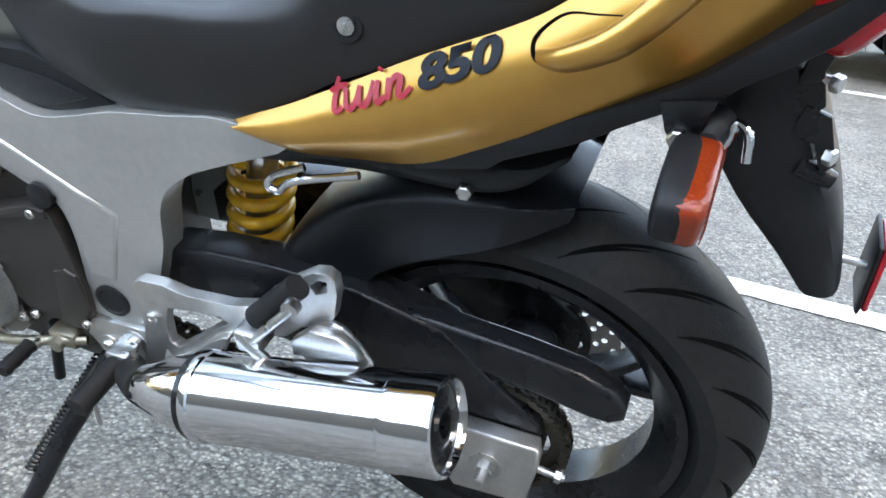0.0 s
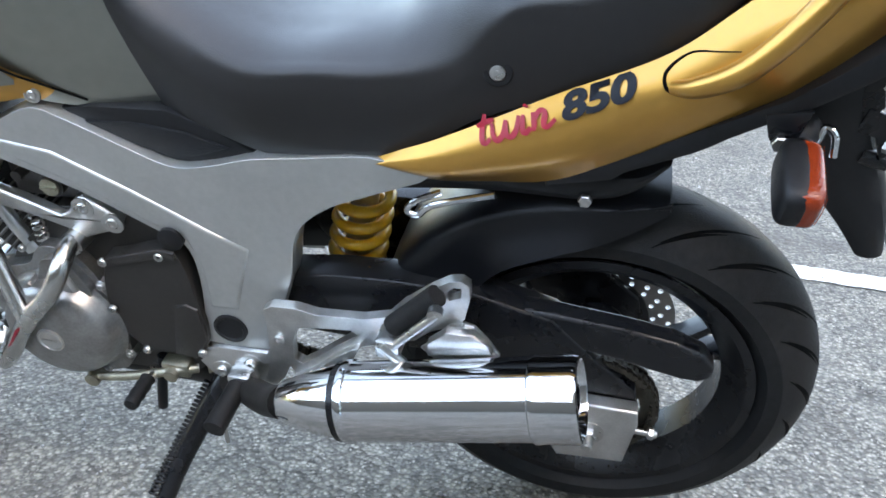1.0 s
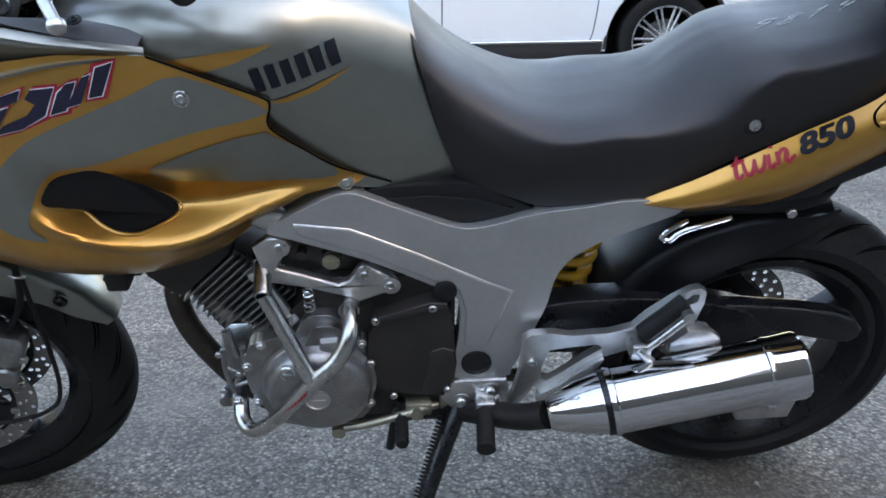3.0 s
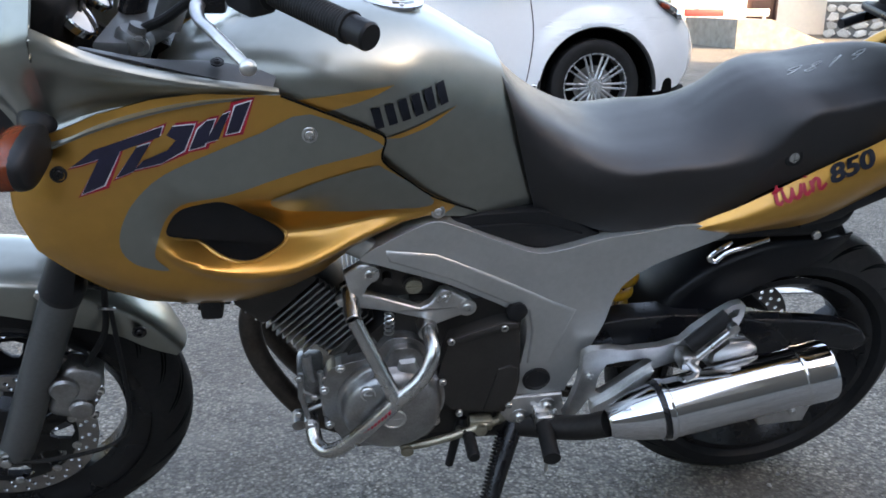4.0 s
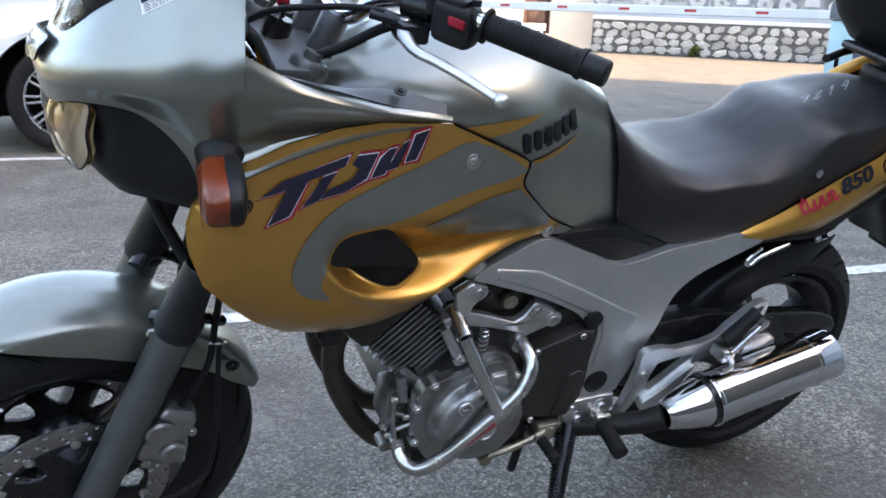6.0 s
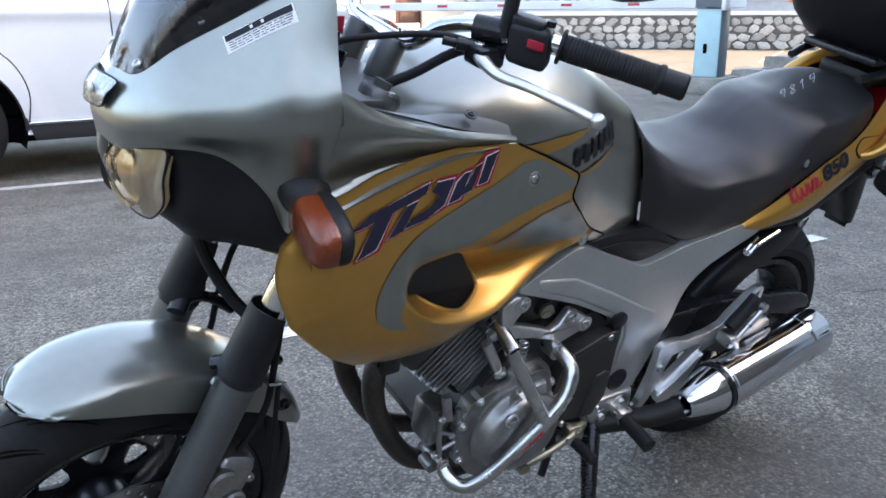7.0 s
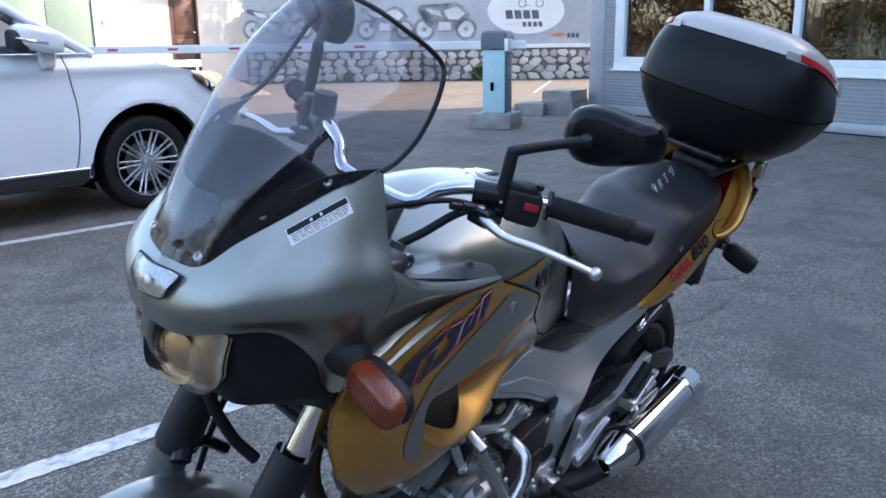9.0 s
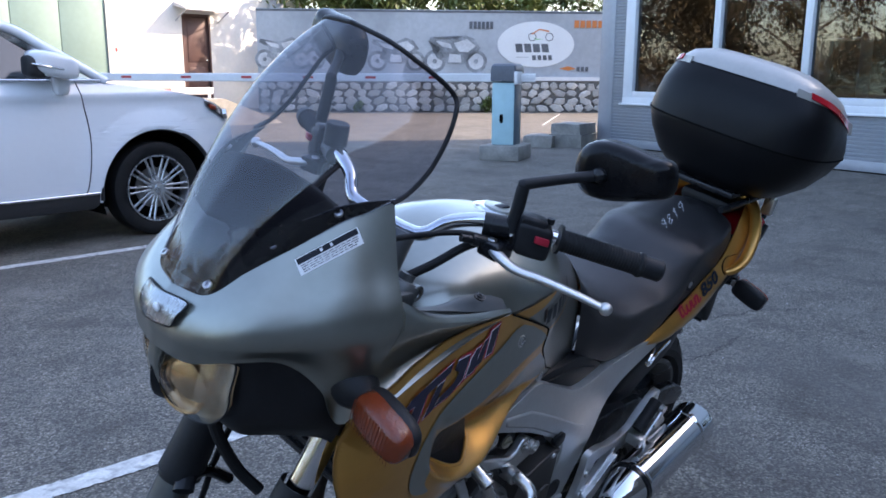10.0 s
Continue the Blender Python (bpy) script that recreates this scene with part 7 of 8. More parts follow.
# -- upper cowl, screen and lamps --
COWL = [
    [(-1.468, 0, .984), (-1.473, 0, 1.015), (-1.464, 0, 1.045), (-1.447, 0, 1.066)],
    [(-1.455, -.060, .985), (-1.459, -.065, 1.015), (-1.448, -.062, 1.048), (-1.433, -.054, 1.072)],
    [(-1.423, -.108, 1.002), (-1.427, -.116, 1.026), (-1.412, -.103, 1.075), (-1.396, -.078, 1.108)],
    [(-1.358, -.126, .992), (-1.37, -.158, 1.034), (-1.352, -.132, 1.105), (-1.343, -.104, 1.148)],
    [(-1.306, -.152, .946), (-1.315, -.194, 1.048), (-1.298, -.160, 1.13), (-1.290, -.126, 1.186)],
    [(-1.284, -.168, .899), (-1.285, -.206, 1.060), (-1.272, -.171, 1.13), (-1.264, -.137, 1.198)],
    [(-1.267, -.200, .926), (-1.267, -.211, 1.066), (-1.258, -.178, 1.13), (-1.252, -.143, 1.205)],
    [(-1.250, -.216, .943), (-1.250, -.214, 1.071), (-1.246, -.184, 1.13), (-1.240, -.149, 1.211)],
]
WING = [
    [(-1.19, -.212, .967), (-1.19, -.210, 1.055), (-1.19, -.204, 1.062), (-1.19, -.197, 1.066)],
    [(-1.08, -.201, .994), (-1.08, -.201, 1.026), (-1.08, -.195, 1.031), (-1.085, -.189, 1.034)],
    [(-.957, -.184, 1.001), (-.957, -.183, 1.004), (-.957, -.181, 1.006), (-.957, -.179, 1.009)],
]


def tucked(rows, tucks):
    """Hollows each row between its lower edge and its crease."""
    out = []
    for r, tk in zip(rows, tucks):
        a, b = r[0], r[1]
        at = lambda f, dy: (a[0] * (1 - f) + b[0] * f, a[1] * (1 - f) + b[1] * f + dy, a[2] * (1 - f) + b[2] * f)
        out.append([a, at(.15, tk), at(.5, tk * .72)] + r[1:])
    return out


COWL = tucked(COWL, (0, 0, .001, .003, .007, .012, .020, .026))
LAST = even_spline(COWL[-1], 200)
JOINT = [tuple(min(LAST, key=lambda p: abs(p.z - z))) for z in (.943, .962, 1.007, 1.071, 1.086, 1.098)]
WING = [JOINT] + tucked(WING, (.026, .014, 0))
DASHM = mat("matt_dash_plastic", (0.004, 0.0042, 0.006), 0.75, 0.0, 0.2, 20, spec=0.12)
TRIM = mat("dark_grey_trim", (0.055, 0.058, 0.06), 0.4, 0.2, 0.1, 12)
cowl = part("upper_cowl", thick(both(join(sheet(COWL, 20, 84, True), sheet(WING, 20, 40, True))), 0.004), SILVER, bike, "silver-green metallic headlamp cowl")
for sgn in (-1, 1):
    trim = sheet([[(-1.20, -.196, 1.070), (-1.198, -.184, 1.068), (-1.195, -.176, 1.062)], [(-1.13, -.190, 1.050), (-1.125, -.174, 1.049), (-1.12, -.164, 1.044)], [(-1.06, -.186, 1.030), (-1.05, -.164, 1.037), (-1.04, -.150, 1.036)], [(-.965, -.180, 1.008), (-.962, -.168, 1.015), (-.958, -.156, 1.020)]], 6, 14)
    part("cockpit_trim", thick(trim if sgn < 0 else flip(trim), 0.003), TRIM, cowl, "dark grey cockpit trim")
part("trim_screw", join(lathe([(-.001, .009), (.001, .009), (.001, 0)], 18, (-1.035, -.170, 1.042), (0, -.3, 1)), bolt((-1.035, -.170, 1.043), .005, .002, (0, -.3, 1))), BLACKM, cowl)
CHIN = [
    [(-1.460, 0, .986), (-1.466, 0, .945), (-1.458, 0, .905), (-1.43, 0, .885)],
    [(-1.432, -.06, .988), (-1.416, -.062, .945), (-1.420, -.06, .900), (-1.40, -.05, .878)],
    [(-1.405, -.103, .998), (-1.394, -.108, .95), (-1.396, -.104, .90), (-1.38, -.09, .868)],
    [(-1.365, -.118, 1.008), (-1.352, -.128, .95), (-1.343, -.125, .89), (-1.33, -.105, .857)],
    [(-1.305, -.138, .975), (-1.300, -.147, .935), (-1.290, -.148, .885), (-1.28, -.130, .850)],
    [(-1.272, -.150, .940), (-1.270, -.158, .915), (-1.268, -.160, .88), (-1.264, -.146, .845)],
]
part("chin_panel", thick(both(sheet(CHIN, 10, 40)), 0.004), BLACKP, bike, "matt black panel round the headlamps")
LENS = [
    [(-1.458, -.016, .974), (-1.465, -.018, .948), (-1.458, -.022, .922)],
    [(-1.452, -.045, .982), (-1.462, -.049, .942), (-1.446, -.050, .900)],
    [(-1.437, -.076, .989), (-1.447, -.082, .944), (-1.432, -.080, .897)],
    [(-1.421, -.097, .996), (-1.430, -.102, .952), (-1.424, -.098, .912)],
    [(-1.415, -.104, .990), (-1.421, -.106, .957), (-1.419, -.104, .932)],
]


BRONZE = mat("bronze_reflector", (0.50, 0.36, 0.22), 0.16, 0.9, 0.15, 30)


def headlamp(sgn):
    set_in = 0.0 if sgn < 0 else 0.016
    bm = sheet([[(x + set_in, y, z) for x, y, z in r] for r in LENS], 10, 18)
    lamp = part("headlamp", bm if sgn < 0 else flip(bm), CLEAR, bike, "clear fluted headlamp")
    lamp.visible_shadow = False
    bowl = lathe([(0.0, .038), (.006, .0365), (.014, .033), (.022, .020), (.025, .010), (.025, 0)], 36, (-1.450 + set_in, sgn * .050, .942), (1, -sgn * .30, -.02), caps=False)
    part("reflector_bowl", bowl, BRONZE, lamp, "mirror-finished reflector")
    wide = [spline(r, 10) for r in LENS]
    cols = [spline([w[i] for w in wide], 40) for i in range(11)]
    for k in range(18, 40):
        path = [(cols[i][k].x + .0025 + set_in, -sgn * cols[i][k].y, cols[i][k].z) for i in range(11)]
        part("lens_flute", tube(path, .00065, 6, 10), REFLECT, lamp)
    back = sheet([[(x + .010 + set_in, -sgn * y * .97, .945 + (z - .945) * .96) for x, y, z in row] for row in LENS], 8, 14)
    part("lamp_backing", back, BRONZE, lamp)
    part("lamp_rim", tube([tuple(Vector((p[0] + .002 + set_in, -sgn * p[1], p[2]))) for p in [LENS[0][0], LENS[1][0], LENS[2][0], LENS[3][0], LENS[4][0], LENS[4][1], LENS[4][2], LENS[3][2], LENS[2][2], LENS[1][2], LENS[0][2], LENS[0][1], LENS[0][0]]], .0014, 8, 60), BLACKP, lamp)
    return lamp


headlamp(-1)
headlamp(1)
part("nose_strip", thick(both(sheet([[(-1.466, 0, .990), (-1.466, 0, .955), (-1.452, 0, .905)], [(-1.464, -.009, .990), (-1.464, -.010, .955), (-1.450, -.012, .905)], [(-1.452, -.013, .990), (-1.452, -.014, .955), (-1.440, -.016, .905)]], 10, 8)), .002), SILVER, bike, "narrow silver strip between the headlamps")
PL = [[(-1.451, 0.0437, 1.053), (-1.462, 0.0408, 1.039), (-1.465, 0.0361, 1.023)], [(-1.463, 0.0, 1.061), (-1.4735, 0.0, 1.043), (-1.4765, 0.0, 1.024)], [(-1.452, -0.0449, 1.061), (-1.464, -0.0431, 1.045), (-1.47, -0.0378, 1.029)]]
pos = part("position_lamp", sheet([[(x - .003, y, z) for x, y, z in r] for r in PL], 8, 12), CLEAR, bike, "clear ribbed position lamp above the headlamps")
pos.visible_shadow = False
part("lamp_tray", sheet(PL, 8, 12), mat("white_lamp_tray", (0.42, 0.43, 0.45), 0.25, 0.7, 0.05, 40), pos)
part("lamp_rim", tube([PL[0][0], PL[1][0], PL[2][0], PL[2][1], PL[2][2], PL[1][2], PL[0][2], PL[0][1], PL[0][0]], .0013, 8, 48), BLACKP, pos)
for k in range(13):
    f = k / 12
    a = spline([r[0] for r in PL], 12)[k]
    b = spline([r[1] for r in PL], 12)[k]
    c = spline([r[2] for r in PL], 12)[k]
    part("lens_rib", tube([tuple(q + Vector((-.003, 0, 0))) for q in (a, b, c)], .0011, 6, 8), CLEAR, pos)
part("lamp_bulb", pill((-1.4745, -.014, 1.045), (0, 1, 0), (1, 0, 0), (0, 0, 1), .007, .003, .006, 1.0, 12, 6), WHITE_P, pos)

SCREEN_ROWS = [
    [(-1.449, 0, 1.066), (-1.420, 0, 1.138), (-1.370, 0, 1.222), (-1.315, 0, 1.300), (-1.262, 0, 1.365), (-1.225, 0, 1.402)],
    [(-1.434, -.052, 1.073), (-1.404, -.058, 1.143), (-1.355, -.072, 1.222), (-1.300, -.080, 1.297), (-1.250, -.078, 1.355), (-1.214, -.062, 1.394)],
    [(-1.397, -.078, 1.110), (-1.363, -.095, 1.165), (-1.315, -.115, 1.230), (-1.265, -.118, 1.297), (-1.215, -.110, 1.345), (-1.185, -.098, 1.374)],
    [(-1.344, -.104, 1.150), (-1.310, -.122, 1.195), (-1.265, -.138, 1.245), (-1.222, -.138, 1.300), (-1.180, -.128, 1.338), (-1.155, -.115, 1.355)],
    [(-1.242, -.148, 1.210), (-1.215, -.148, 1.222), (-1.185, -.148, 1.250), (-1.160, -.144, 1.290), (-1.145, -.136, 1.322), (-1.138, -.125, 1.338)],
]
screen = part("windscreen", both(sheet(SCREEN_ROWS, 24, 28)), SCREEN, bike, "smoked tall windscreen with a black rubber edge")
screen.visible_shadow = False
edge = [SCREEN_ROWS[i][5] for i in range(4)]
edge_path = [(x, y, z) for x, y, z in edge] + [SCREEN_ROWS[4][k] for k in (5, 4, 3, 2, 1, 0)]
edge_bm = tube(edge_path, .0034, 8, 48)
part("screen_edge", both(edge_bm), BLACKP, screen, "black rubber edging")
LOW = [[Vector(r[0]) + (Vector(r[1]) - Vector(r[0])) * f + Vector((.004, -.0 if r[0][1] == 0 else .003, -.003)) for f in (-.02, .6, 1.25)] for r in SCREEN_ROWS[:-1]] + [[Vector(SCREEN_ROWS[4][0]) + (Vector(SCREEN_ROWS[4][1]) - Vector(SCREEN_ROWS[4][0])) * f + Vector((.002, .004, -.003)) for f in (-.02, .25, .5)]]
part("screen_base", thick(both(sheet([[tuple(p) for p in r] for r in LOW], 6, 28)), 0.002), BLACKM, screen, "black band at the foot of the screen")
part("dash_cover", thick(sheet([[(-1.430, -.045, 1.078), (-1.438, 0, 1.080), (-1.430, .045, 1.078)], [(-1.372, -.080, 1.145), (-1.392, 0, 1.162), (-1.372, .080, 1.145)], [(-1.305, -.118, 1.188), (-1.325, 0, 1.214), (-1.305, .118, 1.188)], [(-1.255, -.120, 1.165), (-1.265, 0, 1.190), (-1.255, .120, 1.165)]], 12, 18), .003), DASHM, bike, "matt black panel behind the screen")
for x, y, z in ((-1.424, -.046, 1.078), (-1.362, -.078, 1.138), (-1.298, -.112, 1.188), (-1.424, .046, 1.078), (-1.362, .078, 1.138), (-1.298, .112, 1.188)):
    part("screen_screw", bolt((x - .005, y * 1.06, z + .004), .0062, .004, (-.75, y * 4, .75)), STEEL, screen)
# warning label: white sheet, dark band and rows of unreadable bars
lab_a, lab_b, lab_c = Vector((-1.3555, -.1120, 1.1345)), Vector((-1.2850, -.1370, 1.1790)), Vector((-1.2830, -.1520, 1.1630))


COWL_TREE = BVHTree.FromPolygons([v.co for v in cowl.data.vertices], [list(p.vertices) for p in cowl.data.polygons])


def on_cowl(p, way, lift):
    hit = COWL_TREE.ray_cast(p + way * .06, -way)[0]
    return (hit if hit is not None else p) + way * lift


def label_quad(u0, u1, v0, v1, lift):
    e1, e2 = lab_b - lab_a, lab_c - lab_b
    nrm = e2.cross(e1).normalized()
    nrm = nrm if nrm.y < 0 else -nrm
    bm = bmesh.new()
    n = 8
    grid_v = [[bm.verts.new(on_cowl(lab_a + e1 * (u0 + (u1 - u0) * i / n) + e2 * v, nrm, lift - .0070)) for v in (v0, v1)] for i in range(n + 1)]
    for a, b in zip(grid_v, grid_v[1:]):
        bm.faces.new((a[0], a[1], b[1], b[0]))
    return bm


sticker = part("warning_label", label_quad(0, 1, 0, 1, .0075), WHITE_P, cowl, "white warning label with a dark header")
part("label_header", label_quad(.02, .98, .04, .38, .0080), INK, sticker)
part("header_mark", label_quad(.38, .42, .12, .30, .0084), WHITE_P, sticker)
part("header_mark", label_quad(.54, .58, .12, .30, .0084), WHITE_P, sticker)
rnd = random.Random(11)
for r in range(4):
    u = .05
    while u < .9:
        w = rnd.uniform(.03, .12)
        part("label_bar", label_quad(u, min(u + w, .95), .47 + .125 * r, .51 + .125 * r, .0082), INK, sticker)
        u += w + .025

# -- tail --
part("water_drop", drops, CLEAR, seat)
TAIL = [
    [(-.292, -.128, .730), (-.292, -.140, .735), (-.292, -.140, .736), (-.292, -.134, .739)],
    [(-.22, -.132, .716), (-.22, -.152, .735), (-.22, -.152, .752), (-.22, -.138, .770)],
    [(-.15, -.130, .720), (-.15, -.156, .750), (-.15, -.157, .778), (-.15, -.138, .806)],
    [(-.07, -.136, .736), (-.07, -.156, .776), (-.07, -.157, .812), (-.07, -.136, .848)],
    [(.03, -.132, .784), (.03, -.150, .826), (.03, -.152, .860), (.03, -.130, .896)],
    [(.10, -.128, .822), (.10, -.142, .868), (.098, -.144, .904), (.092, -.118, .944)],
    [(.16, -.121, .858), (.16, -.132, .906), (.155, -.134, .944), (.140, -.104, .982)],
    [(.225, -.106, .908), (.228, -.115, .950), (.220, -.114, .982), (.195, -.085, 1.008)],
    [(.30, -.065, .965), (.305, -.085, .985), (.295, -.082, 1.008), (.27, -.055, 1.022)],
    [(.35, -.02, .995), (.355, -.03, 1.0), (.350, -.03, 1.012), (.33, -.02, 1.022)],
]
tail = part("tail_cowl", both(thick(sheet(TAIL, 14, 60), 0.003)), GOLD, bike, "gold tail cowl with red and black lettering")
TAIL_Y = side_of(tail, bend_over([p for row in TAIL[:8] for p in row]))
# a thin near-black bead paints the shadow of the groove by the handle
part("handle_recess", tube([(x, TAIL_Y(x, z) - .0004, z) for x, z in [(.046, .862), (.033, .868), (.030, .880), (.040, .893), (.055, .903), (.078, .907), (.098, .910)]], [.0008, .0020, .0020, .0016, .0012, .0008, .0006], 8, 30), DARK, tail)
HANDLE = [(.040, -.146, .868), (.062, -.158, .876), (.098, -.163, .897), (.130, -.158, .928), (.165, -.142, .968), (.205, -.105, 1.010), (.235, -.05, 1.030), (.245, 0, 1.034)]
part("grab_handle", both(tube(HANDLE, [.010, .015, .017, .017, .017, .016, .015, .015], 18, 48, True, 0.75)), GOLD, tail, "gold moulded grab handle")


def lettering(text, size, a, b, lift, material, parent, shear, label, bold=0.02):
    """Words set with the built-in font, laid on the tail's side from a to b."""
    cu = bpy.data.curves.new("words", "FONT")
    cu.body, cu.size, cu.shear, cu.resolution_u, cu.offset = text, 1.0, shear, 4, bold
    tmp = new("words", cu)
    me = bpy.data.meshes.new_from_object(tmp)
    bpy.data.objects.remove(tmp)
    bm = bmesh.new()
    bm.from_mesh(me)
    bpy.data.meshes.remove(me)
    bmesh.ops.triangulate(bm, faces=bm.faces[:])
    xs = [v.co.x for v in bm.verts]
    ys = [v.co.y for v in bm.verts]
    x0, x1, y0, y1 = min(xs), max(xs), min(ys), max(ys)
    a, b = Vector(a), Vector(b)
    along, up = b - a, Vector((-(b - a).y, (b - a).x)).normalized()
    for v in bm.verts:
        p = a + along * ((v.co.x - x0) / (x1 - x0)) + up * size * ((v.co.y - y0) / (y1 - y0))
        v.co = Vector((p.x, TAIL_Y(p.x, p.y) - lift, p.y))
    return part("lettering", bm, material, parent, label)


SCRIPT = [
    [(.11, 1.0), (.07, .55), (.06, .16), (.10, .0), (.17, .12)], [(.0, .64), (.10, .70), (.22, .72)],
    [(.19, .62), (.21, .18), (.26, .0), (.33, .14), (.375, .60)], [(.375, .60), (.375, .16), (.43, .0), (.50, .16), (.545, .64)],
    [(.60, .62), (.585, .16), (.62, .0), (.69, .14)], [(.63, .86), (.65, .98)],
    [(.72, .62), (.735, .30), (.72, .0)], [(.73, .30), (.79, .58), (.85, .60), (.87, .44), (.85, .12), (.89, .0), (1.0, .20)],
]


def script_word(a, b, tall, lean, lift):
    """Joined red handwriting: thick and thin strokes laid on the tail's side."""
    a, b = Vector(a), Vector(b)
    along = b - a
    up = Vector((-along.y, along.x)).normalized() * tall
    bm = bmesh.new()
    for stroke in SCRIPT:
        P = [a + along * (p.x + lean * p.z) + up * p.z for p in spline([(u, 0, v) for u, v in stroke], 18)]
        last = None
        for i, p in enumerate(P):
            way = (P[min(i + 1, 18)] - P[max(i - 1, 0)]).normalized()
            w = (.0022 + .0012 * abs(way.y)) * (.55 + .45 * math.sin(math.pi * (i + 1) / 20))
            side = Vector((-way.y, way.x)) * w
            pair = [bm.verts.new((q.x, TAIL_Y(q.x, q.y) - lift, q.y)) for q in (p + side, p - side)]
            if last:
                bm.faces.new((last[0], last[1], pair[1], pair[0]))
            last = pair
    return part("lettering", bm, REDI, tail, "red script lettering")


script_word((-.158, .783), (-.074, .819), .026, .06, .0030)
lettering("850", .026, (-.066, .822), (.010, .857), .0030, INK, tail, 0.25, "black slanted numerals", 0.045)
part("tail_lamp", pill((.268, 0, .932), (0, 1, 0), (.60, 0, .80), (-.80, 0, .60), .130, .056, .030, .5, 24, 12), REDL, bike, "red tail lamp under the tail")
part("seat_bridge", block(.12, .30, -.07, .07, .985, 1.020, .012), BLACKP, bike)

# -- front end --
def fork_guard(side):
    """A curved sleeve round the front of a fork tube."""
    along, bm, rows = Vector((.38, 0, .925)), bmesh.new(), []
    ahead = Vector((-.925, 0, .38))
    for i in range(9):
        f = i / 8
        c = Vector((-1.322, side * .105, .646)) + along * (.112 * f)
        half = radians(118 - 26 * f)
        r = .0365 - .003 * f
        rows.append([bm.verts.new(c + r * (math.cos(a) * ahead + math.sin(a) * Vector((0, 1, 0)))) for a in (half * (-1 + 2 * k / 20) for k in range(21))])
    for a, b in zip(rows, rows[1:]):
        for k in range(20):
            bm.faces.new((a[k], a[k + 1], b[k + 1], b[k]))
    return bm


for s in (-1, 1):
    leg = part("fork_leg", tube([(-1.470, s * .105, .285), (-1.462, s * .105, .300), (-1.44, s * .105, .352), (-1.325, s * .105, .640), (-1.318, s * .105, .658)], [.020, .027, .0285, .0290, .0300, .0300, .0295], 22, 20), FORK, bike, "grey painted fork leg")
    part("fork_guard", thick(fork_guard(s), .003), BLACKP, leg, "black plastic fork guard, open behind")
    part("dust_seal", tube([(-1.326, s * .105, .636), (-1.319, s * .105, .654), (-1.313, s * .105, .668), (-1.310, s * .105, .676)], [.0315, .034, .033, .026], 22, 10), BLACKP, leg, "black rubber fork seal")
    part("stanchion", tube([(-1.30, s * .105, .70), (-1.16, s * .105, 1.045)], .0210, 20), CHROME, leg, "chrome fork tube")
    part("fork_cap", lathe([(0, .026), (.03, .026), (.036, .022), (.036, .012), (.046, .012), (.046, 0)], 24, (-1.166, s * .105, 1.035), (.38, 0, .925)), FORK, leg)
    part("axle_clamp", join(lathe([(-.012, .020), (.010, .020), (.013, .016), (.013, .010), (.006, .009), (.006, 0)], 24, (-1.470, s * .118, .306), (0, s, 0)), bolt((-1.472, s * .135, .306), .009, .004, (0, s, 0), True)), STEEL, leg)
    cal = part("brake_caliper", join(pill((-1.340, s * .094, .430), (.42, 0, .9), (.9, 0, -.42), (0, 1, 0), .058, .036, .030, .45, 24, 8), lathe([(0, .024), (.012, .024), (.016, .020), (.016, 0)], 26, (-1.352, s * .118, .455), (0, s, 0)), lathe([(0, .021), (.012, .021), (.016, .017), (.016, 0)], 26, (-1.333, s * .118, .405), (0, s, 0))), ENGINE, bike, "grey cast brake caliper")
    for x, z in ((-1.362, .492), (-1.318, .462), (-1.318, .375), (-1.30, .43)):
        part("caliper_bolt", bolt((x, s * .112, z), .0075, .008, (0, s, 0)), STEEL, cal)
    part("caliper_arm", plate([loop2([(-1.405, .455), (-1.37, .505), (-1.345, .49), (-1.36, .42), (-1.395, .40)])], s * .085 - .006, s * .085 + .006, .002), ALU, cal)
    part("brake_hose", tube([(-1.318, s * .10, .475), (-1.275, s * .10, .55), (-1.262, s * .095, .64), (-1.245, s * .08, .74), (-1.20, s * .05, .86)], .0055, 10, 24), RUBBER, bike, "black brake hose")
part("lower_yoke", block(-1.262, -1.195, -.135, .135, .845, .880, .010), BLACKM, bike)
part("upper_yoke", plate([loop2([(-1.195, -.135), (-1.15, -.14), (-1.115, -.05), (-1.10, 0), (-1.115, .05), (-1.15, .14), (-1.195, .135), (-1.185, 0)])], 0, .028, .006), FORK, bike, "cast aluminium upper fork yoke").matrix_basis = Matrix.Translation((0, 0, 1.030)) @ Matrix(((1, 0, 0, 0), (0, 0, 1, 0), (0, 1, 0, 0), (0, 0, 0, 1)))

FEND = [(22, .346, .043, .325), (32, .350, .056, .302), (42, .352, .062, .294), (52, .354, .067, .284), (62, .356, .072, .279), (72, .358, .076, .281), (82, .359, .078, .290), (90, .359, .078, .300), (96, .358, .077, .312), (101, .357, .074, .324), (105, .355, .068, .335), (108.5, .353, .056, .343), (111, .351, .036, .347), (112, .350, .012, .349)]


def fender_rows():
    """Rows of the front mudguard: a flat skirt, a crease and a rounded top."""
    rows = []
    for deg, r, w, rin in FEND:
        p = lambda rr, y: (polar(FX, FZ, rr, deg)[0], y, polar(FX, FZ, rr, deg)[1])
        edge = max(rin + .001, r - .020)
        rows.append([p(rin, -w * 1.02), p((rin + edge) / 2, -w * 1.02), p(edge, -w * 0.985), p(r - 0.010, -w * 0.84), p(r - 0.003, -w * 0.5), p(r, 0)])
    return rows


fender = part("front_fender", thick(both(sheet(fender_rows(), 20, 64)), 0.003), SILVER, bike, "silver-green front mudguard")
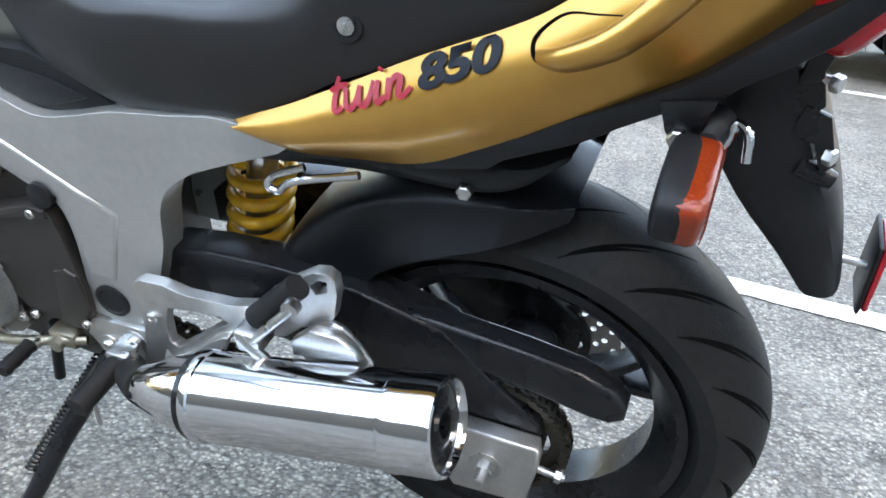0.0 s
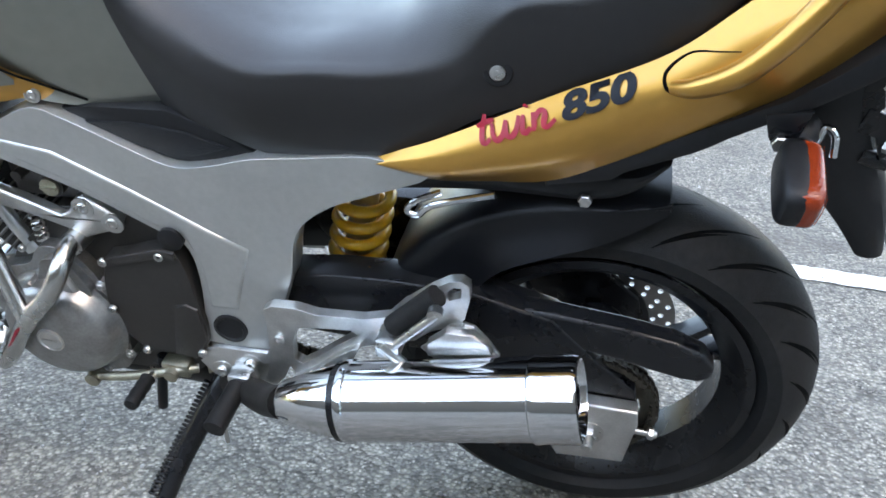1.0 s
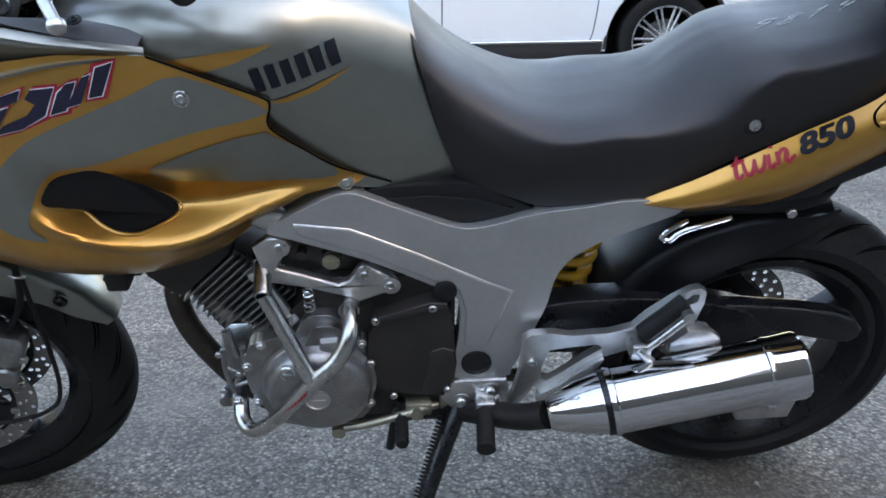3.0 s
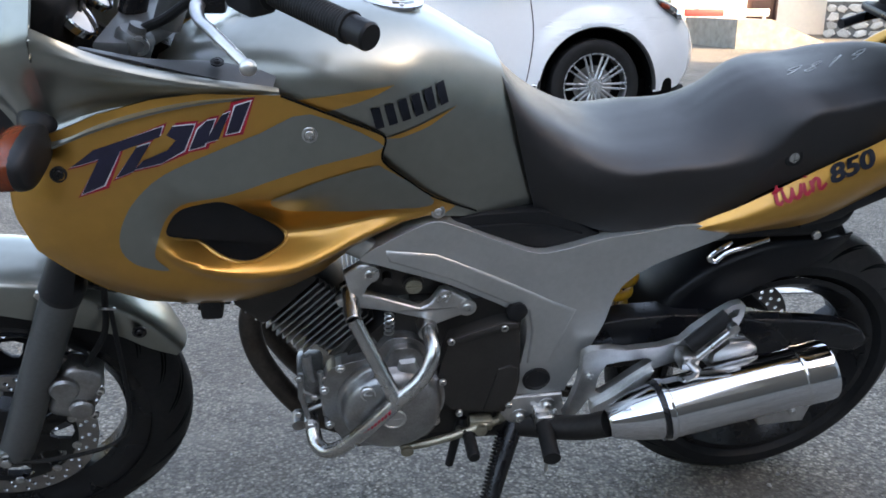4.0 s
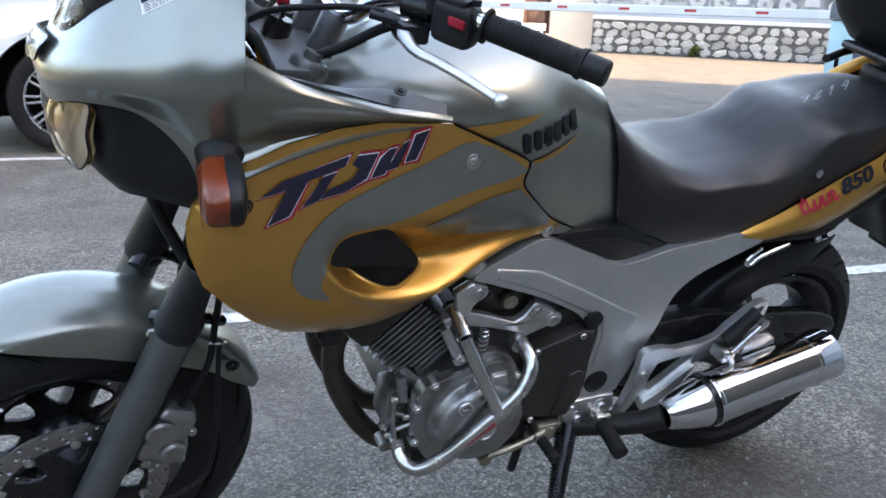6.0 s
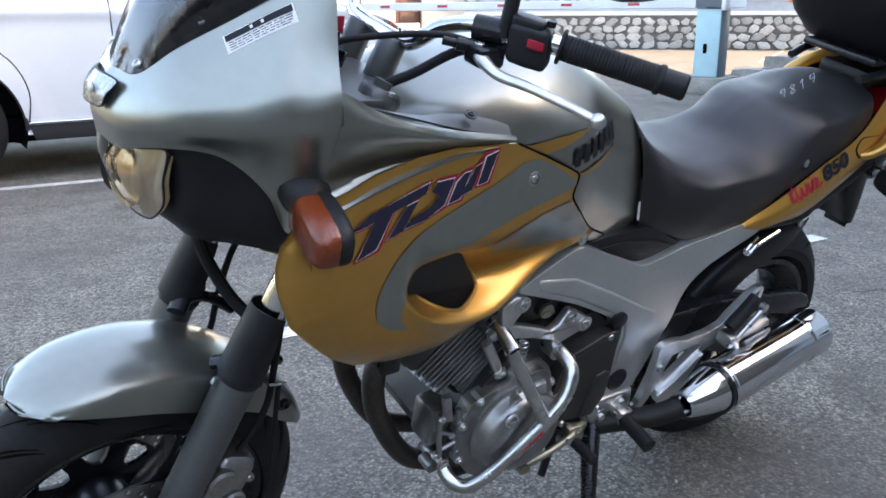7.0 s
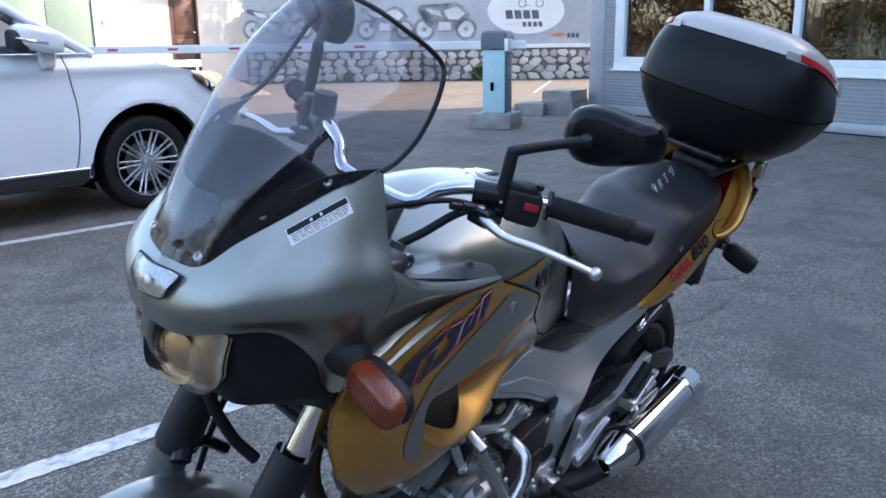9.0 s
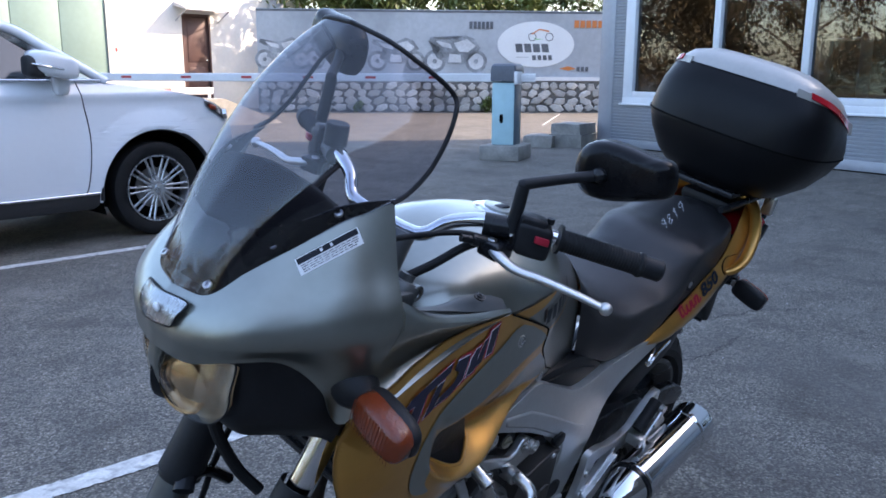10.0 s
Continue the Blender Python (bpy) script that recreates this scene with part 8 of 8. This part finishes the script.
for s in (-1, 1):
    part("fork_brace", tube([(-1.345, s * .066, .645), (-1.325, s * .082, .655), (-1.285, s * .085, .645), (-1.250, s * .070, .62)], .017, 12, 16, True, 0.6), BLACKM, fender)
part("fender_screw", join(lathe([(0, .012), (.003, .012), (.003, 0)], 20, (-1.225, -.074, .520), (0, -1, 0)), bolt((-1.225, -.077, .520), .008, .005)), BLACKM, fender)
part("fender_screw", bolt((-1.357, -.098, .640), .009, .006, (0, -1, 0), True), STEEL, fender)
part("hose_clip", tube([(-1.262, -.105, .600), (-1.250, -.112, .606), (-1.262, -.118, .612), (-1.274, -.108, .606), (-1.262, -.105, .600)], .0022, 8, 16), STEEL, fender)
part("speed_cable", tube([(-1.465, -.130, .300), (-1.40, -.128, .292), (-1.30, -.120, .300), (-1.262, -.108, .36), (-1.258, -.105, .60)], .0042, 8, 30), RUBBER, bike, "black speedometer cable")
part("loom_cable", tube([(-1.33, .05, .86), (-1.325, .04, .78), (-1.29, .02, .70), (-1.26, -.01, .66)], .010, 10, 18), RUBBER, bike, "black cable loop under the nose")

# -- cockpit --
BAR = [(-1.085, 0, 1.105), (-1.085, -.045, 1.106), (-1.078, -.075, 1.112), (-1.055, -.102, 1.140), (-1.025, -.145, 1.156), (-.985, -.195, 1.155), (-.945, -.240, 1.150), (-.852, -.347, 1.136)]
STEER = 6.5


SHELL = mat("glossy_black_shell", (0.005, 0.005, 0.0058), 0.22, 0.0, 0.1, 12, bump=0.05, bscale=600, spec=0.22)


def turned(p, full):
    """The right-hand end of the bars, swung forward with the steering."""
    w = min(1.0, max(0.0, abs(p[1]) / .14)) if full else 1.0
    m = Matrix.Translation((-1.12, 0, 0)) @ Matrix.Rotation(radians(2 * STEER * w), 4, "Z") @ Matrix.Translation((1.12, 0, 0))
    return m @ Vector((p[0], -p[1], p[2]))


MIRROR = [(-.180, 1.250), (-.184, 1.278), (-.208, 1.297), (-.245, 1.304), (-.296, 1.303), (-.326, 1.303), (-.338, 1.285), (-.340, 1.260), (-.326, 1.246), (-.272, 1.222), (-.234, 1.211), (-.206, 1.212), (-.188, 1.228)]


def mirror_shell(side, steps):
    """A mirror housing: its tapered outline in layers of depth and size."""
    rim = [Vector((0, p.x, p.y)) for p in loop2(MIRROR, 4)]
    mid = Vector((0, -.258, 1.260))
    bm = loft([[Vector((-.886 + dx, 0, 0)) + mid + (q - mid) * sc for q in rim] for dx, sc in steps])
    if side > 0:
        turn = Matrix.Translation((-.886, -.262, 0)) @ Matrix.Rotation(radians(24), 4, "Z") @ Matrix.Translation((.886, .262, 0))
        bm = flip(moved(bm, turn))
    return bm


RIGHT = Matrix.Translation((-1.12, 0, 0)) @ Matrix.Rotation(radians(2 * STEER), 4, "Z") @ Matrix.Translation((1.12, 0, 0))
whole_bar = [tuple(turned(p, True)) for p in reversed(BAR[1:])] + BAR
handlebar = part("handlebar", tube(whole_bar, .0112, 14, 120), CHROME, bike, "chrome tubular handlebar")
for s in (-1, 1):
    g0, g1 = Vector((-.958, s * .226, 1.1515)), Vector((-.862, s * .336, 1.1375))
    ga = (g1 - g0).normalized()
    gl_len = (g1 - g0).length
    prof = [(0, .012), (0, .0225), (.004, .0225), (.005, .0165)]
    for k in range(26):
        h = .010 + (gl_len - .034) * k / 25
        prof += [(h, .0168), (h + .0015, .0176), (h + .003, .0168)]
    prof += [(gl_len - .020, .0180), (gl_len - .018, .0195), (gl_len - .013, .0195), (gl_len - .012, .0172)]
    part("grip", lathe(prof, 24, tuple(g0), tuple(ga)), RUBBER, handlebar, "ribbed black rubber grip")
    part("bar_end", lathe([(gl_len - .014, .0168), (gl_len + .016, .0172), (gl_len + .019, .015), (gl_len + .019, 0)], 22, tuple(g0), tuple(ga)), BLACKP, handlebar)
    sw = part("switch_box", pill((-.985, s * .200, 1.146), ga, (0, 0, 1), ga.cross(Vector((0, 0, 1))), .028, .027, .023, .35, 24, 8), BLACKP, handlebar, "black switch housing")
    part("switch_hump", pill((-.990, s * .197, 1.170), ga, (0, 0, 1), ga.cross(Vector((0, 0, 1))), .022, .012, .018, .4, 18, 6), BLACKP, sw)
    fr = Vector((-.985, s * .200, 1.146)) - Vector((.74, -s * -.66, 0)) * 0
    out_n = Vector((-.72, s * .62, .30)).normalized()
    part("red_button", pill(Vector((-.9965, s * .224, 1.152)), ga, (0, 0, 1), out_n, .011, .006, .006, .25, 14, 6), REDI, sw, "red rocker switch")
    part("round_button", lathe([(0, .006), (.008, .006), (.008, 0)], 14, (-.968, s * .213, 1.172), (0, 0, 1)), BLACKP, sw)
    part("lever_perch", join(tube([(-1.03, s * .140, 1.150), (-1.005, s * .172, 1.152)], .0185, 18), block(-1.055, -1.015, min(s * .155, s * .195), max(s * .155, s * .195), 1.112, 1.138, .006)), BLACKM, handlebar)
    LEV = [(-1.040, s * .168, 1.128), (-1.050, s * .195, 1.124), (-1.046, s * .225, 1.116), (-1.030, s * .260, 1.114), (-1.010, s * .300, 1.109), (-.988, s * .340, 1.101)]
    part("lever", join(tube(LEV, [.010, .0095, .008, .0075, .007, .0062], 14, 30, True, 0.8), pill((-.985, s * .347, 1.100), (1, 0, 0), (0, 1, 0), (0, 0, 1), .0098, .0098, .0098, 1.0, 18, 10)), ALU, handlebar, "silver alloy hand lever with ball end")
    part("lever_bolt", bolt((-1.043, s * .172, 1.136), .007, .005, (0, 0, 1)), STEEL, handlebar)
    mir = part("mirror", mirror_shell(s, ((-.022, .62), (-.020, .78), (-.012, .93), (.0, 1.0), (.014, 1.0), (.018, .96))), SHELL, bike, "black tapered rear-view mirror")
    part("mirror_glass", mirror_shell(s, ((.0185, .92), (.0200, .92))), CHROME, mir, "mirror glass")
    part("mirror_arm", tube([(-1.012, s * .178, 1.150), (-1.008, s * .177, 1.190), (-1.006, s * .176, 1.220), (-1.002, s * .180, 1.226), (-.95, s * .208, 1.240), (-.905, s * .236, 1.252)], [.010, .0098, .0098, .0085, .0080, .0085], 14, 30), BLACKP, mir)
    part("mirror_joint", pill((-.910, s * .236, 1.252), (1, 0, 0), (0, 1, 0), (0, 0, 1), .012, .012, .012, 1.0, 16, 8), BLACKM, mir)
    part("riser", lathe([(0, .020), (.055, .020), (.060, .018), (.060, 0)], 22, (-1.112, s * .045, 1.050), (.35, 0, .93)), FORK, handlebar, "alloy handlebar riser")
    part("clutch_cable" if s < 0 else "throttle_cable", tube([(-1.035, s * .165, 1.135), (-1.08, s * .135, 1.140), (-1.15, s * .10, 1.128), (-1.20, s * .075, 1.11), (-1.23, s * .03, 1.06), (-1.20, 0, .98)], .0045, 10, 36), RUBBER, handlebar, "black control cable")
    part("switch_loom", tube([(-1.00, s * .18, 1.135), (-1.05, s * .145, 1.122), (-1.10, s * .12, 1.085), (-1.145, s * .10, 1.055), (-1.17, s * .07, 1.00)], .0068, 10, 30), RUBBER, handlebar)
for ob in list(handlebar.children):
    ys = [v.co.y for v in ob.data.vertices]
    if sum(ys) / len(ys) > .10:
        ob.matrix_basis = RIGHT
for ob in bike.children:
    if ob.name.startswith("mirror") and sum(v.co.y for v in ob.data.vertices) > 0:
        ob.matrix_basis = Matrix.Translation((-.01, .01, .045)) @ RIGHT
part("cable_adjuster", join(lathe([(0, .009), (.022, .009), (.022, 0)], 16, (-1.045, -.162, 1.132), (-1, .55, .1)), lathe([(.022, .006), (.040, .006), (.040, 0)], 12, (-1.045, -.162, 1.132), (-1, .55, .1))), BLACKM, handlebar)
part("clamp_screw", join(lathe([(0, .013), (.006, .013), (.006, .008), (.003, .008), (.003, 0)], 22, (-1.137, -.128, 1.050), (0, -1, 0))), STEEL, bike)
part("fluid_pot", lathe([(0, .020), (.035, .020), (.037, .018), (.037, 0)], 24, (-1.02, .155, 1.165), (0, 0, 1)), BLACKP, bike).matrix_basis = RIGHT
dash = part("instrument_panel", pill((-1.265, 0, 1.070), (0, 1, 0), (.35, 0, .94), (.94, 0, -.35), .125, .060, .035, .45, 28, 10), BLACKP, bike, "black instrument panel with round dials")
for y, r in ((-.062, .042), (.062, .042), (0.0, .022)):
    dial = part("dial", lathe([(0, r), (.010, r), (.012, r - .003), (.009, r - .005), (.004, r - .006), (.004, 0)], 36, (-1.236, y, 1.072 if r > .03 else 1.092), (.80, 0, .60)), CHROME, dash, "chrome-rimmed round dial")
    part("dial_face", lathe([(.0045, r - .006), (.0050, 0)], 30, (-1.236, y, 1.072 if r > .03 else 1.092), (.80, 0, .60)), WHITE_P if r > .03 else INK, dial)
part("ignition_lock", join(lathe([(0, .020), (.03, .020), (.03, 0)], 22, (-1.165, 0, 1.055), (.3, 0, .95)), block(-1.158, -1.152, -.008, .008, 1.084, 1.105, .002)), BLACKM, bike)
part("ignition_key", block(-1.163, -1.145, -.0015, .0015, 1.10, 1.125, .001), REDI, bike, "red-headed ignition key")

# the steering rests turned to the left
head = Vector((-1.16, 0, .93))
SWING_F = Matrix.Translation(head) @ Matrix.Rotation(radians(STEER), 4, Vector((.42, 0, .905))) @ Matrix.Translation(-head)
for ob in bike.children:
    if ob.name.split(".")[0] in ("front_wheel", "fork_leg", "brake_caliper", "brake_hose", "front_fender", "lower_yoke", "speed_cable"):
        ob.matrix_basis = SWING_F @ ob.matrix_basis

# -- luggage --
rack = part("luggage_rack", join(tube([(.03, -.085, 1.018), (.12, -.10, 1.035), (.30, -.10, 1.050), (.40, -.05, 1.052), (.41, 0, 1.052)], .009, 12, 30), tube([(.03, .085, 1.018), (.12, .10, 1.035), (.30, .10, 1.050), (.40, .05, 1.052), (.41, 0, 1.052)], .009, 12, 30), block(.06, .38, -.09, .09, 1.044, 1.060, .005)), BLACKM, bike, "black steel luggage rack")
for sgn in (-1, 1):
    part("rack_strut", tube([(.30, sgn * .11, 1.045), (.295, sgn * .11, .985), (.235, sgn * .105, .90), (.18, sgn * .10, .84)], .007, 12, 16), BLACKM, rack, "black rack strut")
    part("strut_lug", block(.280, .306, min(sgn * .098, sgn * .128), max(sgn * .098, sgn * .128), .985, 1.035, .005), STEEL, rack, "bright steel strut lug")

case = new("top_case")
case.matrix_basis = bike.matrix_basis.copy()
tagged(case, "black plastic top case with a silver lid panel", "top case")


CASEB = mat("case_plastic", (0.0045, 0.0047, 0.0055), 0.36, 0.0, 0.15, 14, bump=0.1, bscale=900, spec=0.2)


def case_loop(z, gx0, gx1, hw, n=48, e=3.2):
    cx, hx = (gx0 + gx1) / 2, (gx1 - gx0) / 2
    pts = []
    for k in range(n):
        a = 2 * math.pi * k / n
        ca_, sa_ = math.cos(a), math.sin(a)
        pts.append(Vector((cx + hx * math.copysign(abs(ca_) ** (2 / e), ca_), hw * math.copysign(abs(sa_) ** (2 / e), sa_), z)))
    return pts


def tilt_case(bm):
    """The case sits nose up on the rack."""
    m = Matrix.Translation((.07, 0, 1.06)) @ Matrix.Rotation(radians(2.0), 4, "Y") @ Matrix.Translation((-.07, 0, -1.06))
    return moved(bm, m)


def case_drop(bm, full=False):
    """The lid falls away towards the rear."""
    for v in bm.verts:
        f = 1.0 if full else min(max((v.co.z - 1.199) / .137, 0), 1)
        v.co.z -= .24 * (v.co.x - .10) * f
    return tilt_case(bm)


part("case_body", tilt_case(loft([case_loop(*r) for r in ((1.055, .10, .325, .12), (1.062, .082, .345, .145), (1.10, .056, .385, .190), (1.15, .035, .413, .224), (1.19, .025, .428, .240), (1.196, .025, .428, .240))])), CASEB, case, "black lower shell")
lid = part("case_lid", case_drop(loft([case_loop(*r) for r in ((1.199, .024, .430, .242), (1.23, .026, .429, .241), (1.28, .036, .418, .234), (1.325, .055, .405, .222), (1.352, .080, .39, .205))])), CASEB, case, "black upper shell")
SATIN = mat("satin_silver_plastic", (0.40, 0.385, 0.36), 0.35, 0.3, 0.05, 10)
panel_bm = loft([case_loop(*r) for r in ((1.330, .060, .424, .218), (1.352, .070, .420, .212), (1.376, .092, .404, .194), (1.397, .130, .365, .146), (1.406, .19, .30, .07))])
for v in panel_bm.verts:
    if v.co.z < 1.34:
        v.co.z -= .006 + .16 * (v.co.x - .06) + .45 * max(0, v.co.x - .33)
        v.co.x += .006 if v.co.x > .36 else 0
        v.co.y *= 1.03
part("silver_panel", case_drop(panel_bm, True), SATIN, lid, "satin silver lid panel")
part("panel_seam", case_drop(loft([case_loop(*r) for r in ((1.3265, .059, .425, .219), (1.3300, .059, .425, .219))]), True), DARK, lid)
part("rear_flap", case_drop(loft([[Vector((x, y, z)) for x, y, z in ((.345, -.226, 1.318), (.405, -.170, 1.318), (.428, -.06, 1.318), (.430, .06, 1.318), (.407, .170, 1.318), (.400, .165, 1.368), (.420, .06, 1.372), (.418, -.06, 1.372), (.396, -.165, 1.368), (.340, -.220, 1.345))], [Vector((x - .03, y * .9, z)) for x, y, z in ((.345, -.226, 1.318), (.405, -.170, 1.318), (.428, -.06, 1.318), (.430, .06, 1.318), (.407, .170, 1.318), (.400, .165, 1.368), (.420, .06, 1.372), (.418, -.06, 1.372), (.396, -.165, 1.368), (.340, -.220, 1.345))]]), True), SATIN, lid, "satin silver rear flap")


def side_strip(sgn, low, high, out, x0, x1):
    """A band along the lid's side; low and high give its heights at the front and the rear."""
    rim = sorted((p for p in case_loop(1.33, .058 - out, .426 + out, .224 + out, 120) if p.y * sgn > .08 and x0 <= p.x <= x1), key=lambda p: p.x)
    bm, last = bmesh.new(), None
    for p in rim:
        f = (p.x - x0) / (x1 - x0)
        mid_y = p.y * (1 - .03)
        pair = [bm.verts.new((p.x, p.y, low[0] + (low[1] - low[0]) * f)), bm.verts.new((p.x, mid_y, high[0] + (high[1] - high[0]) * f))]
        if last:
            bm.faces.new((last[0], last[1], pair[1], pair[0]))
        last = pair
    return case_drop(thick(bm, .004), True)


for sgn in (-1, 1):
    part("side_flap", side_strip(sgn, (1.306, 1.296), (1.346, 1.336), .001, .070, .40), SATIN, lid, "satin silver side flap")
    part("red_strip", side_strip(sgn, (1.334, 1.316), (1.348, 1.336), .003, .085, .38), REDL, lid, "red reflector strip")
part("seam_strip", tilt_case(loft([case_loop(*r) for r in ((1.1955, .022, .432, .244), (1.1995, .022, .432, .244))])), DARK, case)
part("case_latch", tilt_case(block(.42, .440, -.04, .04, 1.17, 1.23, .006)), BLACKM, case)
